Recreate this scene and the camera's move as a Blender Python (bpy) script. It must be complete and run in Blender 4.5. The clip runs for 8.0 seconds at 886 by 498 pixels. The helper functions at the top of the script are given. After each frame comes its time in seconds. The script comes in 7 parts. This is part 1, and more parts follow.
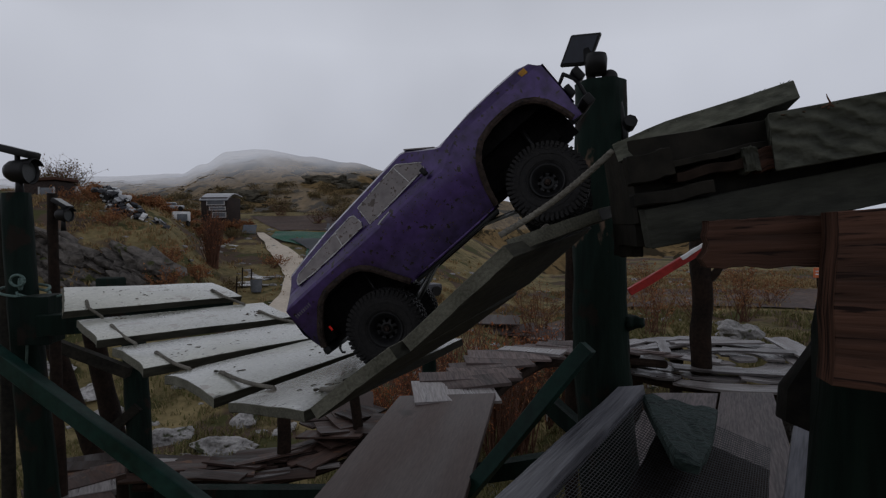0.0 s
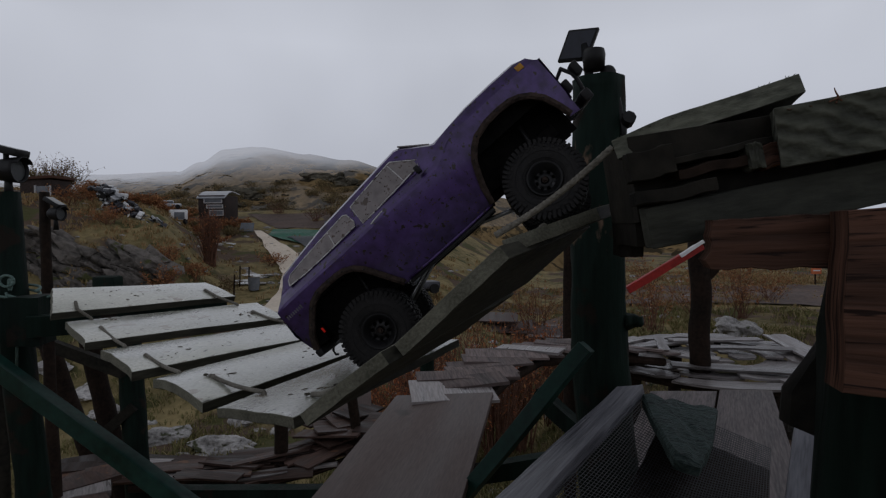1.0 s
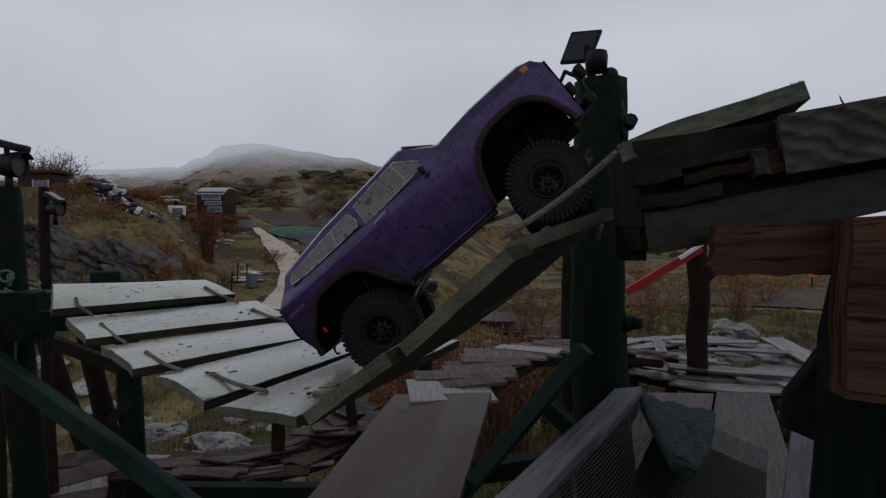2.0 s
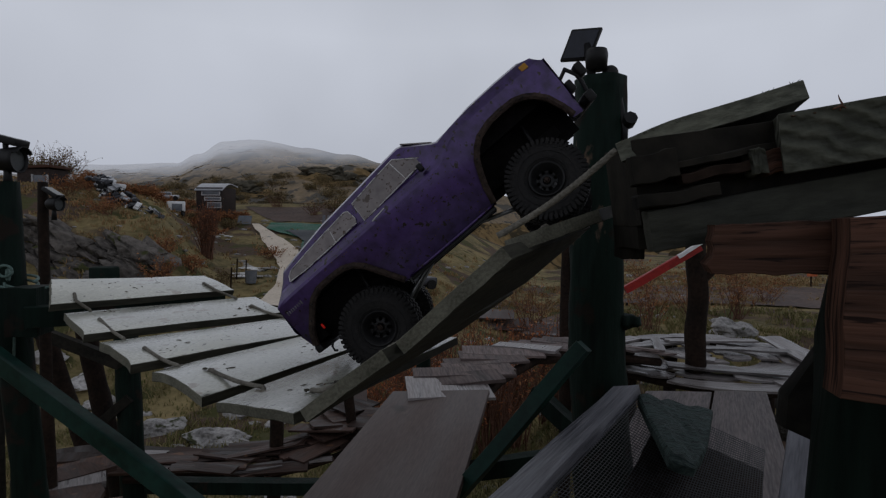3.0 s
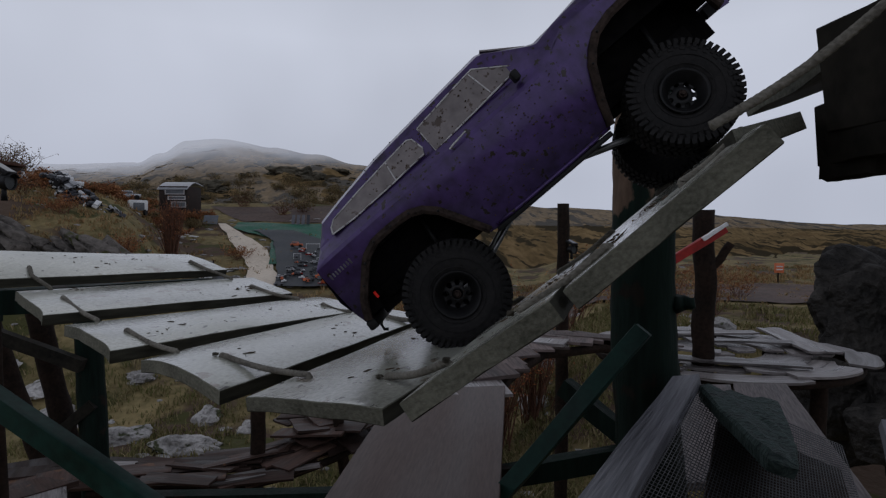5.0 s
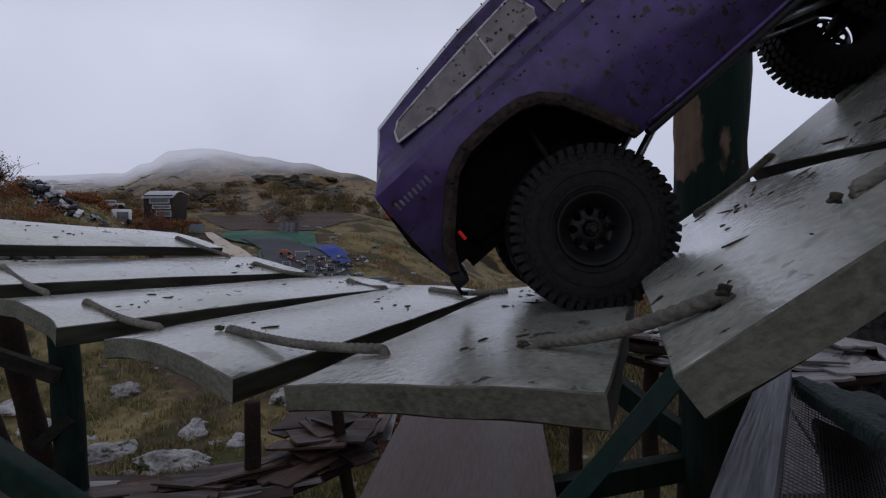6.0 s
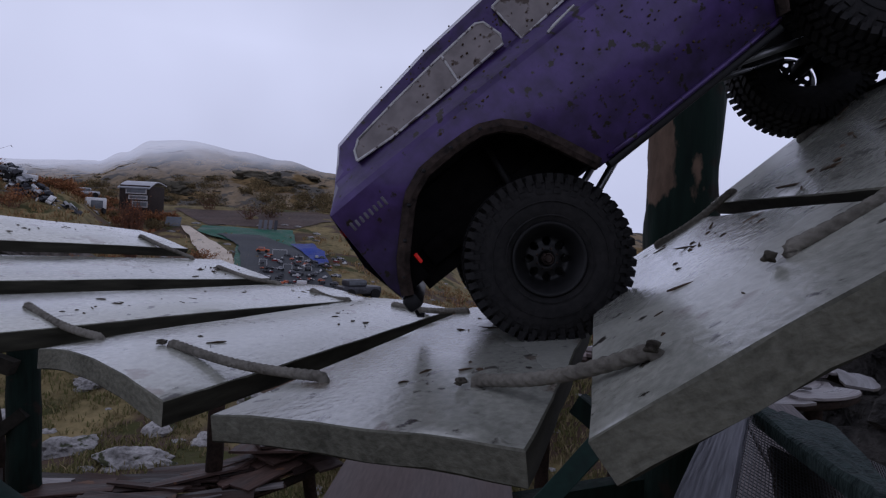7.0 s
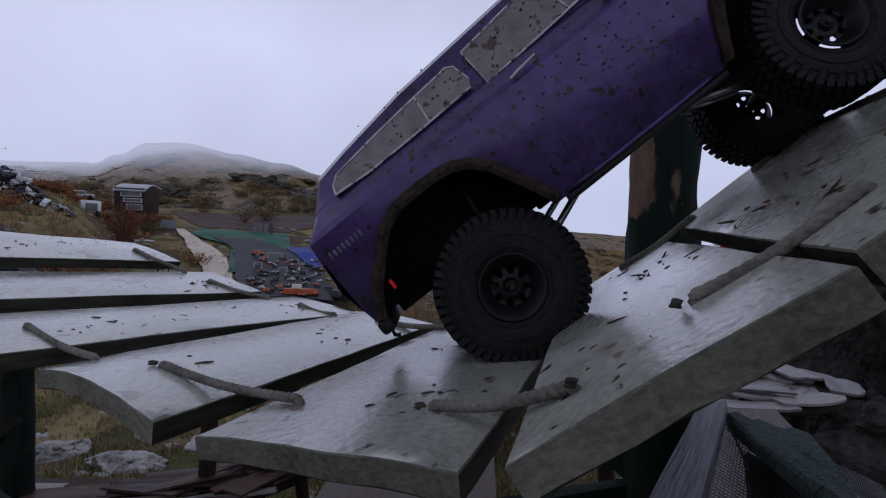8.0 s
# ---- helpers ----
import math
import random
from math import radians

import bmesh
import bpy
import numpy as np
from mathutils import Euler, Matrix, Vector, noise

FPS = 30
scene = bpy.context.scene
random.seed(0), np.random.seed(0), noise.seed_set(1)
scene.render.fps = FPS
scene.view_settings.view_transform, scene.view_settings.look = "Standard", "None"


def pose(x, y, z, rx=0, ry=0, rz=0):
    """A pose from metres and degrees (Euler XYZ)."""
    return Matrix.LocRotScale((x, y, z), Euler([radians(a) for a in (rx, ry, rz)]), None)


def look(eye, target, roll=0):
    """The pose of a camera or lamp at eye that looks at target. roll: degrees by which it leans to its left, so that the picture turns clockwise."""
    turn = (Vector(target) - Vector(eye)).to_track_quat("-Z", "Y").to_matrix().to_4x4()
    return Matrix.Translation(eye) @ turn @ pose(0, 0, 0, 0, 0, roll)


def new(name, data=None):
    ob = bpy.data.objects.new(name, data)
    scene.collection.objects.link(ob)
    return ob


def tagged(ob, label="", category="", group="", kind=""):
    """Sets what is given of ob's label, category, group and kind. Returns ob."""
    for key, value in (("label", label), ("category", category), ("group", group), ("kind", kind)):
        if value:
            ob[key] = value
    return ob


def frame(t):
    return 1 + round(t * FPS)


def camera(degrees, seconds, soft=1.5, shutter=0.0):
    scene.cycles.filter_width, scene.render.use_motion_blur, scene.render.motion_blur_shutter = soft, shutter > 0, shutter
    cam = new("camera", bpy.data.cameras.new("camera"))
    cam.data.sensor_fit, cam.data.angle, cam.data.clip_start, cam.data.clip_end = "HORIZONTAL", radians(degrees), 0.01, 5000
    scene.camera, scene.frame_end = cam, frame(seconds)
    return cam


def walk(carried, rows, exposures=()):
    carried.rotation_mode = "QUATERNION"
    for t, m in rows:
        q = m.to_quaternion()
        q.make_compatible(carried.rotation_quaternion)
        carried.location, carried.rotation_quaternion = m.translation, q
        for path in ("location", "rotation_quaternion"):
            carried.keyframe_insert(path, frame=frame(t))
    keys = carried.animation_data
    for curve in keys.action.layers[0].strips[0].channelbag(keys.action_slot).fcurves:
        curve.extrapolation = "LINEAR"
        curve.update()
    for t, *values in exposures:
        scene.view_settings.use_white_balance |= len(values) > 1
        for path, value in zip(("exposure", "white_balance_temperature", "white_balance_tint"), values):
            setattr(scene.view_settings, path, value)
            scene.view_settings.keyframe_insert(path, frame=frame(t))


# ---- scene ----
cam = camera(77.1, 8.0, soft=1.25)
# seconds, eye x, y, z, turn to the right, look up, lean to the left
PATH_ROWS = [
    (0.0, 0.0000, 0.0000, 1.2400, 0.000, -2.183, -0.002),
    (0.5, 0.0049, 0.0146, 1.2454, -0.122, -2.393, -0.185),
    (1.0, 0.0047, 0.0199, 1.2426, 0.189, -2.461, -0.177),
    (1.5, -0.0023, 0.0185, 1.2441, 0.331, -2.459, 0.215),
    (3.0, -0.0002, 0.0184, 1.2458, 0.448, -2.859, 0.810),
    (3.5, -0.0088, 0.0118, 1.2395, 0.435, -2.856, 0.981),
    (4.0, -0.0179, 0.0220, 1.2442, 0.087, -2.765, 0.715),
    (4.2, -0.0215, 0.0163, 1.2417, -0.111, -2.704, 0.750),
    (5.3, -0.1976, 0.3245, 1.1360, 4.620, -2.649, 0.511),
    (5.5, -0.2241, 0.3747, 1.1196, 3.858, -2.173, -0.361),
    (6.0, -0.2186, 0.4303, 1.0914, 4.858, -1.869, -0.143),
    (6.5, -0.1982, 0.4363, 1.0885, 5.960, -1.674, 2.849),
    (7.0, -0.2009, 0.4345, 1.1042, 6.905, -1.237, 2.788),
    (7.5, -0.1973, 0.4344, 1.0976, 7.298, -1.367, 3.500),
    (8.0, -0.1876, 0.4014, 1.1243, 7.323, -0.901, 2.922),
]


def eye_pose(x, y, z, yaw, pitch, roll):
    return pose(x, y, z, 0, 0, -yaw) @ pose(0, 0, 0, 90 + pitch) @ pose(0, 0, 0, 0, 0, roll)


walk(cam, [(r[0], eye_pose(*r[1:])) for r in PATH_ROWS],
     [(0.0, -0.08, 6430, 7), (3.5, -0.06, 6340, 6), (4.2, -0.06, 6290, 6), (5.5, 0.06, 6140, 10), (6.0, 0.13, 6050, 12), (6.5, 0.18, 5810, 16), (7.0, 0.20, 5730, 18), (8.0, 0.22, 5720, 17)])

# ---- light: a low overcast sky in fog, and a very soft sun behind the cloud ----
world = bpy.data.worlds.new("world")
scene.world = world
world.use_nodes = True
wn, wl = world.node_tree.nodes, world.node_tree.links
wn.clear()
w_out = wn.new("ShaderNodeOutputWorld")
w_bg = wn.new("ShaderNodeBackground")
w_ramp = wn.new("ShaderNodeValToRGB")
w_sep = wn.new("ShaderNodeSeparateXYZ")
w_tc = wn.new("ShaderNodeTexCoord")
w_ramp.color_ramp.elements[0].position = 0.08
w_ramp.color_ramp.elements[0].color = (0.495, 0.506, 0.582, 1)
w_ramp.color_ramp.elements[1].position = 0.75
w_ramp.color_ramp.elements[1].color = (0.24, 0.245, 0.28, 1)
w_mid = w_ramp.color_ramp.elements.new(0.30)
w_mid.color = (0.565, 0.575, 0.650, 1)
wl.new(w_tc.outputs["Generated"], w_sep.inputs[0])
wl.new(w_sep.outputs["Z"], w_ramp.inputs[0])
w_cloud, w_mul, w_map = wn.new("ShaderNodeTexNoise"), wn.new("ShaderNodeMix"), wn.new("ShaderNodeMapRange")
w_cloud.inputs["Scale"].default_value, w_cloud.inputs["Detail"].default_value = 2.2, 3.0
wl.new(w_tc.outputs["Generated"], w_cloud.inputs["Vector"])
w_map.inputs[1].default_value, w_map.inputs[2].default_value, w_map.inputs[3].default_value, w_map.inputs[4].default_value = 0.3, 0.7, 0.90, 1.08
wl.new(w_cloud.outputs[0], w_map.inputs[0])
w_mul.data_type, w_mul.blend_type = "RGBA", "MULTIPLY"
w_mul.inputs[0].default_value = 1.0
wl.new(w_ramp.outputs[0], w_mul.inputs[6])
wl.new(w_map.outputs[0], w_mul.inputs[7])
wl.new(w_mul.outputs[2], w_bg.inputs[0])
w_bg.inputs[1].default_value = 1.0
wl.new(w_bg.outputs[0], w_out.inputs[0])

sun = new("sun", bpy.data.lights.new("sun", "SUN"))
sun.data.energy, sun.data.angle, sun.data.color = 0.12, radians(40), (1.0, 0.97, 0.93)
sun.matrix_world = look((-6, 10, 12), (0, 0, 0))


# ---- materials ----
def material(name, dark, light, rough=0.8, scale=6.0, bump=0.3, fine=60.0, metal=0.0, stretch=(1, 1, 1), spots=None,
             spot_scale=18.0, spot_amount=0.62, coat=0.0, vary=0.15, wet=0.0, uv=False, spec=0.3, dist=0.003, spots2=None, marks=None, fine_bump=False):
    """Two colours mixed by noise at two sizes, spots of a third colour, bump and uneven gloss."""
    m = bpy.data.materials.new(name)
    m.use_nodes = True
    n, l = m.node_tree.nodes, m.node_tree.links
    b = n["Principled BSDF"]
    tc = n.new("ShaderNodeTexCoord")
    mp = n.new("ShaderNodeMapping")
    mp.inputs["Scale"].default_value = stretch
    oi = n.new("ShaderNodeObjectInfo")
    add = n.new("ShaderNodeVectorMath")
    l.new(tc.outputs["UV" if uv else "Object"], add.inputs[0])
    comb = n.new("ShaderNodeMath")
    comb.operation = "MULTIPLY"
    comb.inputs[1].default_value = 37.0
    l.new(oi.outputs["Random"], comb.inputs[0])
    l.new(comb.outputs[0], add.inputs[1])
    l.new(add.outputs[0], mp.inputs[0])
    big, small = n.new("ShaderNodeTexNoise"), n.new("ShaderNodeTexNoise")
    for t, s, d in ((big, scale, 4.0), (small, fine, 6.0)):
        t.inputs["Scale"].default_value, t.inputs["Detail"].default_value = s, d
        l.new(mp.outputs[0], t.inputs["Vector"])
    mixf = n.new("ShaderNodeMath")
    mixf.operation = "ADD"
    half = n.new("ShaderNodeMath")
    half.operation = "MULTIPLY_ADD"
    half.inputs[1].default_value, half.inputs[2].default_value = 0.9, -0.2
    l.new(small.outputs[0], half.inputs[0])
    l.new(big.outputs[0], mixf.inputs[0])
    l.new(half.outputs[0], mixf.inputs[1])
    ramp = n.new("ShaderNodeValToRGB")
    ramp.color_ramp.elements[0].position, ramp.color_ramp.elements[0].color = 0.45, (*dark, 1)
    ramp.color_ramp.elements[1].position, ramp.color_ramp.elements[1].color = 0.98, (*light, 1)
    l.new(mixf.outputs[0], ramp.inputs[0])
    colour = ramp.outputs[0]
    if spots:
        sp = n.new("ShaderNodeTexNoise")
        sp.inputs["Scale"].default_value, sp.inputs["Detail"].default_value = spot_scale, 5.0
        l.new(add.outputs[0], sp.inputs["Vector"])
        sr = n.new("ShaderNodeValToRGB")
        sr.color_ramp.elements[0].position, sr.color_ramp.elements[1].position = spot_amount, spot_amount + 0.05
        l.new(sp.outputs[0], sr.inputs[0])
        mx = n.new("ShaderNodeMix")
        mx.data_type = "RGBA"
        l.new(sr.outputs[0], mx.inputs[0])
        l.new(colour, mx.inputs[6])
        mx.inputs[7].default_value = (*spots, 1)
        colour = mx.outputs[2]
    if spots2:
        col2, scale2, amount2 = spots2
        sp = n.new("ShaderNodeTexNoise")
        sp.inputs["Scale"].default_value, sp.inputs["Detail"].default_value = scale2, 6.0
        l.new(mp.outputs[0], sp.inputs["Vector"])
        sr = n.new("ShaderNodeValToRGB")
        sr.color_ramp.elements[0].position, sr.color_ramp.elements[1].position = amount2, amount2 + 0.04
        l.new(sp.outputs[0], sr.inputs[0])
        mx = n.new("ShaderNodeMix")
        mx.data_type = "RGBA"
        l.new(sr.outputs[0], mx.inputs[0])
        l.new(colour, mx.inputs[6])
        mx.inputs[7].default_value = (*col2, 1)
        colour = mx.outputs[2]
    if marks:
        # long dark scuffs and scratches
        col3, stretch3, turn3, amount3 = marks
        m3 = n.new("ShaderNodeMapping")
        m3.inputs["Scale"].default_value, m3.inputs["Rotation"].default_value = stretch3, (0, 0, turn3)
        l.new(add.outputs[0], m3.inputs[0])
        sp = n.new("ShaderNodeTexNoise")
        sp.inputs["Scale"].default_value, sp.inputs["Detail"].default_value, sp.inputs["Distortion"].default_value = 1.0, 5.0, 0.6
        l.new(m3.outputs[0], sp.inputs["Vector"])
        sr = n.new("ShaderNodeValToRGB")
        sr.color_ramp.elements[0].position, sr.color_ramp.elements[1].position = amount3, amount3 + 0.06
        l.new(sp.outputs[0], sr.inputs[0])
        mx = n.new("ShaderNodeMix")
        mx.data_type = "RGBA"
        l.new(sr.outputs[0], mx.inputs[0])
        l.new(colour, mx.inputs[6])
        mx.inputs[7].default_value = (*col3, 1)
        colour = mx.outputs[2]
    hv = n.new("ShaderNodeHueSaturation")
    vr = n.new("ShaderNodeMapRange")
    vr.inputs[3].default_value, vr.inputs[4].default_value = 1 - vary, 1 + vary
    l.new(oi.outputs["Random"], vr.inputs[0])
    l.new(vr.outputs[0], hv.inputs["Value"])
    l.new(colour, hv.inputs["Color"])
    l.new(hv.outputs[0], b.inputs["Base Color"])
    rr = n.new("ShaderNodeMapRange")
    rr.inputs[1].default_value, rr.inputs[2].default_value = 0.35, 0.7
    rr.inputs[3].default_value, rr.inputs[4].default_value = max(0.05, rough - 0.12 - wet), min(1.0, rough + 0.12)
    l.new(big.outputs[0], rr.inputs[0])
    l.new(rr.outputs[0], b.inputs["Roughness"])
    b.inputs["Metallic"].default_value = metal
    b.inputs["Coat Weight"].default_value = coat
    b.inputs["Coat Roughness"].default_value = 0.14
    b.inputs["Specular IOR Level"].default_value = spec
    bp = n.new("ShaderNodeBump")
    bp.inputs["Strength"].default_value, bp.inputs["Distance"].default_value = bump, dist
    l.new(small.outputs[0] if fine_bump else mixf.outputs[0], bp.inputs["Height"])
    l.new(bp.outputs[0], b.inputs["Normal"])
    return m


M_PLANK = material("painted_plank", (0.232, 0.235, 0.198), (0.450, 0.453, 0.392), 0.30, 5, 0.45, 150, stretch=(1.2, 1.7, 1), spots=(0.035, 0.03, 0.023), spot_scale=75, spot_amount=0.652, wet=0.2, uv=True, spec=0.75, coat=0.22, dist=0.001, spots2=((0.21, 0.178, 0.14), 16, 0.632), marks=((0.075, 0.068, 0.058), (26, 75, 1), 0.5, 0.655), fine_bump=True)
# unpainted wood, with the shade of undersides and flanks put into its colour
M_UNDERSHADE = material("plank_underside_shade", (0.012, 0.012, 0.009), (0.055, 0.053, 0.04), 0.8, 8, 0.5, 50, stretch=(0.6, 3, 1), uv=True, spec=0.15, dist=0.002)
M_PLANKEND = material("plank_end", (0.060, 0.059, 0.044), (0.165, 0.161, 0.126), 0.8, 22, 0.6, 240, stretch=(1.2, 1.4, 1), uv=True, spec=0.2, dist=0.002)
M_ROPE = material("rope", (0.075, 0.068, 0.055), (0.215, 0.20, 0.168), 0.9, 30, 0.6, 300, spec=0.2)
M_GREEN = material("green_log", (0.0015, 0.0045, 0.0032), (0.0075, 0.0175, 0.013), 0.7, 9, 1.0, 70, stretch=(1, 1, 0.14), spots=(0.016, 0.012, 0.009), spot_scale=11, spot_amount=0.60, spec=0.12)
M_BROWN = material("brown_wood", (0.0149, 0.0081, 0.00567), (0.101, 0.05, 0.0338), 0.65, 7, 0.9, 22, stretch=(0.35, 6, 1), uv=True, spots=(0.13, 0.055, 0.012), spot_scale=22, spot_amount=0.70, spec=0.12, marks=((0.017, 0.009, 0.007), (14, 240, 1), 0.05, 0.56))
M_LOG = material("bark_log", (0.007, 0.005, 0.0035), (0.030, 0.019, 0.014), 0.85, 8, 0.8, 60, spec=0.12)
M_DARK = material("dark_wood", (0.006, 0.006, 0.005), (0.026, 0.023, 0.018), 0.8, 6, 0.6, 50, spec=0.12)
M_PLY = material("brown_plywood", (0.050, 0.034, 0.030), (0.098, 0.069, 0.061), 0.62, 2, 0.25, 60, wet=0.06, uv=True, stretch=(0.4, 3, 1), spots=(0.04, 0.03, 0.026), spot_scale=5, spot_amount=0.66)
M_SLATE = material("grey_slat", (0.0504, 0.0426, 0.0403), (0.246, 0.224, 0.218), 0.5, 5, 0.6, 26, stretch=(0.5, 5, 1), vary=0.45, uv=True, wet=0.15)
M_BRICKY = material("dark_slat", (0.012, 0.007, 0.0055), (0.072, 0.043, 0.034), 0.65, 5, 0.6, 26, stretch=(0.5, 4, 1), vary=0.6, uv=True, wet=0.15, spec=0.2, spots=(0.10, 0.05, 0.028), spot_scale=14, spot_amount=0.64)
M_GREYWOOD = material("weathered_board", (0.045, 0.045, 0.053), (0.165, 0.165, 0.185), 0.5, 5, 0.6, 30, stretch=(0.5, 6, 1), wet=0.12, uv=True)
# darker copy of the crag rock: the shade there is put into the colour
M_SHADECRAG = material("shaded_rock", (0.006, 0.0055, 0.005), (0.062, 0.056, 0.05), 0.75, 3, 1.0, 11, spec=0.25, dist=0.12)
M_STONE = material("green_stone", (0.008, 0.015, 0.014), (0.058, 0.082, 0.076), 0.78, 16, 1.0, 60, dist=0.012, stretch=(1, 3.5, 1), spec=0.15)
M_ROCK = material("pale_rock", (0.15, 0.143, 0.135), (0.50, 0.48, 0.465), 0.9, 5, 1.0, 26, spec=0.15, dist=0.02, spots=(0.07, 0.075, 0.04), spot_scale=6, spot_amount=0.6)
M_CRAG = material("crag_rock", (0.032, 0.029, 0.026), (0.185, 0.165, 0.148), 0.9, 1.6, 1.0, 9, spots=(0.07, 0.075, 0.03), spot_scale=2.2, spot_amount=0.6, spec=0.15, dist=0.10)
M_PURPLE = material("purple_paint", (0.014, 0.008, 0.022), (0.072, 0.038, 0.158), 0.40, 6, 0.25, 60, spots=(0.020, 0.013, 0.010), spot_scale=130, spot_amount=0.61, coat=0.5, metal=0.6, vary=0.0, spec=0.4, spots2=((0.026, 0.017, 0.017), 60, 0.645), fine_bump=True)
M_WINDOW = material("dirty_window", (0.11, 0.093, 0.090), (0.23, 0.20, 0.196), 0.4, 18, 0.1, 90, spots=(0.06, 0.038, 0.026), spot_scale=90, spot_amount=0.62, coat=0.4)
M_TRIM = material("silver_trim", (0.30, 0.29, 0.29), (0.62, 0.61, 0.61), 0.45, 40, 0.1, 100, spots=(0.09, 0.07, 0.07), spot_scale=170, spot_amount=0.57)
M_BADGE = material("dull_badge", (0.05, 0.042, 0.06), (0.15, 0.14, 0.16), 0.5, 60, 0.1, 150)
M_RUBBER = material("rubber", (0.006, 0.006, 0.0063), (0.022, 0.0205, 0.020), 0.75, 30, 0.3, 200, spec=0.2)
M_PLASTIC = material("black_plastic", (0.004, 0.004, 0.0045), (0.012, 0.0115, 0.012), 0.5, 20, 0.1, 100, spec=0.25)
M_FLARE = material("muddy_flare", (0.007, 0.0055, 0.005), (0.058, 0.041, 0.034), 0.8, 60, 0.6, 200, spec=0.12)
# near-black colour that holds the shade inside the truck's shell
M_INSHADE = material("inside_shade", (0.003, 0.003, 0.003), (0.010, 0.009, 0.009), 0.9, 20, 0.1, 100, spec=0.05)
M_STEEL = material("steel_rod", (0.12, 0.12, 0.12), (0.25, 0.25, 0.25), 0.35, 40, 0.1, 100, metal=1.0)
M_RED = material("red_paint", (0.16, 0.008, 0.007), (0.34, 0.018, 0.014), 0.4, 10, 0.1, 60)
M_AMBER = material("amber_lens", (0.35, 0.15, 0.01), (0.5, 0.25, 0.02), 0.3, 30, 0.0, 60)
M_TAIL = material("red_lens", (0.4, 0.02, 0.01), (0.6, 0.05, 0.02), 0.3, 30, 0.0, 60)
M_MUD = material("mud_clod", (0.03, 0.02, 0.012), (0.09, 0.06, 0.04), 0.9, 60, 0.5, 200, spec=0.12)
M_SOIL = material("hillside", (0.094, 0.081, 0.035), (0.290, 0.226, 0.110), 0.95, 0.9, 1.0, 7, spots=(0.103, 0.0713, 0.0518), spot_scale=0.55, spot_amount=0.50, spots2=((0.0778, 0.0767, 0.0302), 1.1, 0.56), vary=0.0, spec=0.1, dist=0.05)
M_TWIG = material("twig", (0.075, 0.036, 0.025), (0.20, 0.105, 0.07), 0.85, 10, 0.2, 60, spec=0.12)
M_SAND = material("sand_path", (0.52, 0.44, 0.35), (0.72, 0.63, 0.52), 0.95, 1, 0.4, 15)
M_GREENTARP = material("green_tarp", (0.0052, 0.0585, 0.0338), (0.013, 0.124, 0.0715), 0.6, 1.5, 0.8, 12, dist=0.03, spec=0.2)
M_BLUETARP = material("blue_tarp", (0.00625, 0.02, 0.175), (0.015, 0.05, 0.35), 0.55, 1.5, 0.8, 12, dist=0.03, spec=0.2)
M_ASPHALT = material("grey_mat", (0.030, 0.034, 0.038), (0.085, 0.09, 0.10), 0.75, 2.5, 0.6, 30)
M_WHITE = material("white_paint", (0.55, 0.55, 0.55), (0.8, 0.8, 0.8), 0.5, 4, 0.1, 40)
M_SHED = material("shed_wood", (0.02, 0.015, 0.013), (0.06, 0.045, 0.04), 0.8, 2, 0.3, 20, spec=0.12)
M_GLASS = material("grey_glass", (0.10, 0.11, 0.12), (0.17, 0.18, 0.2), 0.15, 3, 0.0, 20)
M_METALSHEET = material("pale_roof_sheet", (0.26, 0.265, 0.285), (0.42, 0.425, 0.45), 0.4, 3, 0.1, 30)
M_ORANGE = material("orange_paint", (0.5, 0.11, 0.04), (0.65, 0.2, 0.09), 0.6, 5, 0.1, 40)
M_WIRE = material("mesh_wire", (0.012, 0.012, 0.013), (0.045, 0.045, 0.05), 0.5, 40, 0.1, 100, metal=0.4)
M_GLASSLENS = material("lamp_lens", (0.02, 0.022, 0.022), (0.05, 0.054, 0.054), 0.45, 20, 0.0, 60, spec=0.25)
M_SOLAR = material("solar_cell", (0.01, 0.012, 0.02), (0.02, 0.024, 0.04), 0.15, 20, 0.0, 60)


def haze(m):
    """Mist put into the material: see-through to the sky, more so towards the cloud."""
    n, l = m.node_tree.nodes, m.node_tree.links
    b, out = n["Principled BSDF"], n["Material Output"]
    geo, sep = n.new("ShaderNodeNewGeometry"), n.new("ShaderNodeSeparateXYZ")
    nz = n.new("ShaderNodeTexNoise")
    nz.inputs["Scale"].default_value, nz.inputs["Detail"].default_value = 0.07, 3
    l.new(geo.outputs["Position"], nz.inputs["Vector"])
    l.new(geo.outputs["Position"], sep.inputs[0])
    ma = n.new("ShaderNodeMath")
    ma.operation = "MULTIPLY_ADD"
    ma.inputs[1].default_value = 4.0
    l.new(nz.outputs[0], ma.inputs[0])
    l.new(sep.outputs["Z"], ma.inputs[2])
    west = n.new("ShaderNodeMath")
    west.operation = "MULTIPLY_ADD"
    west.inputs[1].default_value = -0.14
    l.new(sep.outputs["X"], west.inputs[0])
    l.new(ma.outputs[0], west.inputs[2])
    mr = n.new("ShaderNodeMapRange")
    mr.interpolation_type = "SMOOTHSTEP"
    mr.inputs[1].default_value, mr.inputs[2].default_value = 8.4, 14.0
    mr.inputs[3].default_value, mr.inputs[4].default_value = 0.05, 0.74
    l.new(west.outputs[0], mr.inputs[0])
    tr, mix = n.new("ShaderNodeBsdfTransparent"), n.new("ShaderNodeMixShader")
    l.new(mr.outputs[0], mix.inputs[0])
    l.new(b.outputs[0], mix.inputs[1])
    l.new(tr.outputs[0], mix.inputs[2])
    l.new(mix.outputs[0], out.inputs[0])


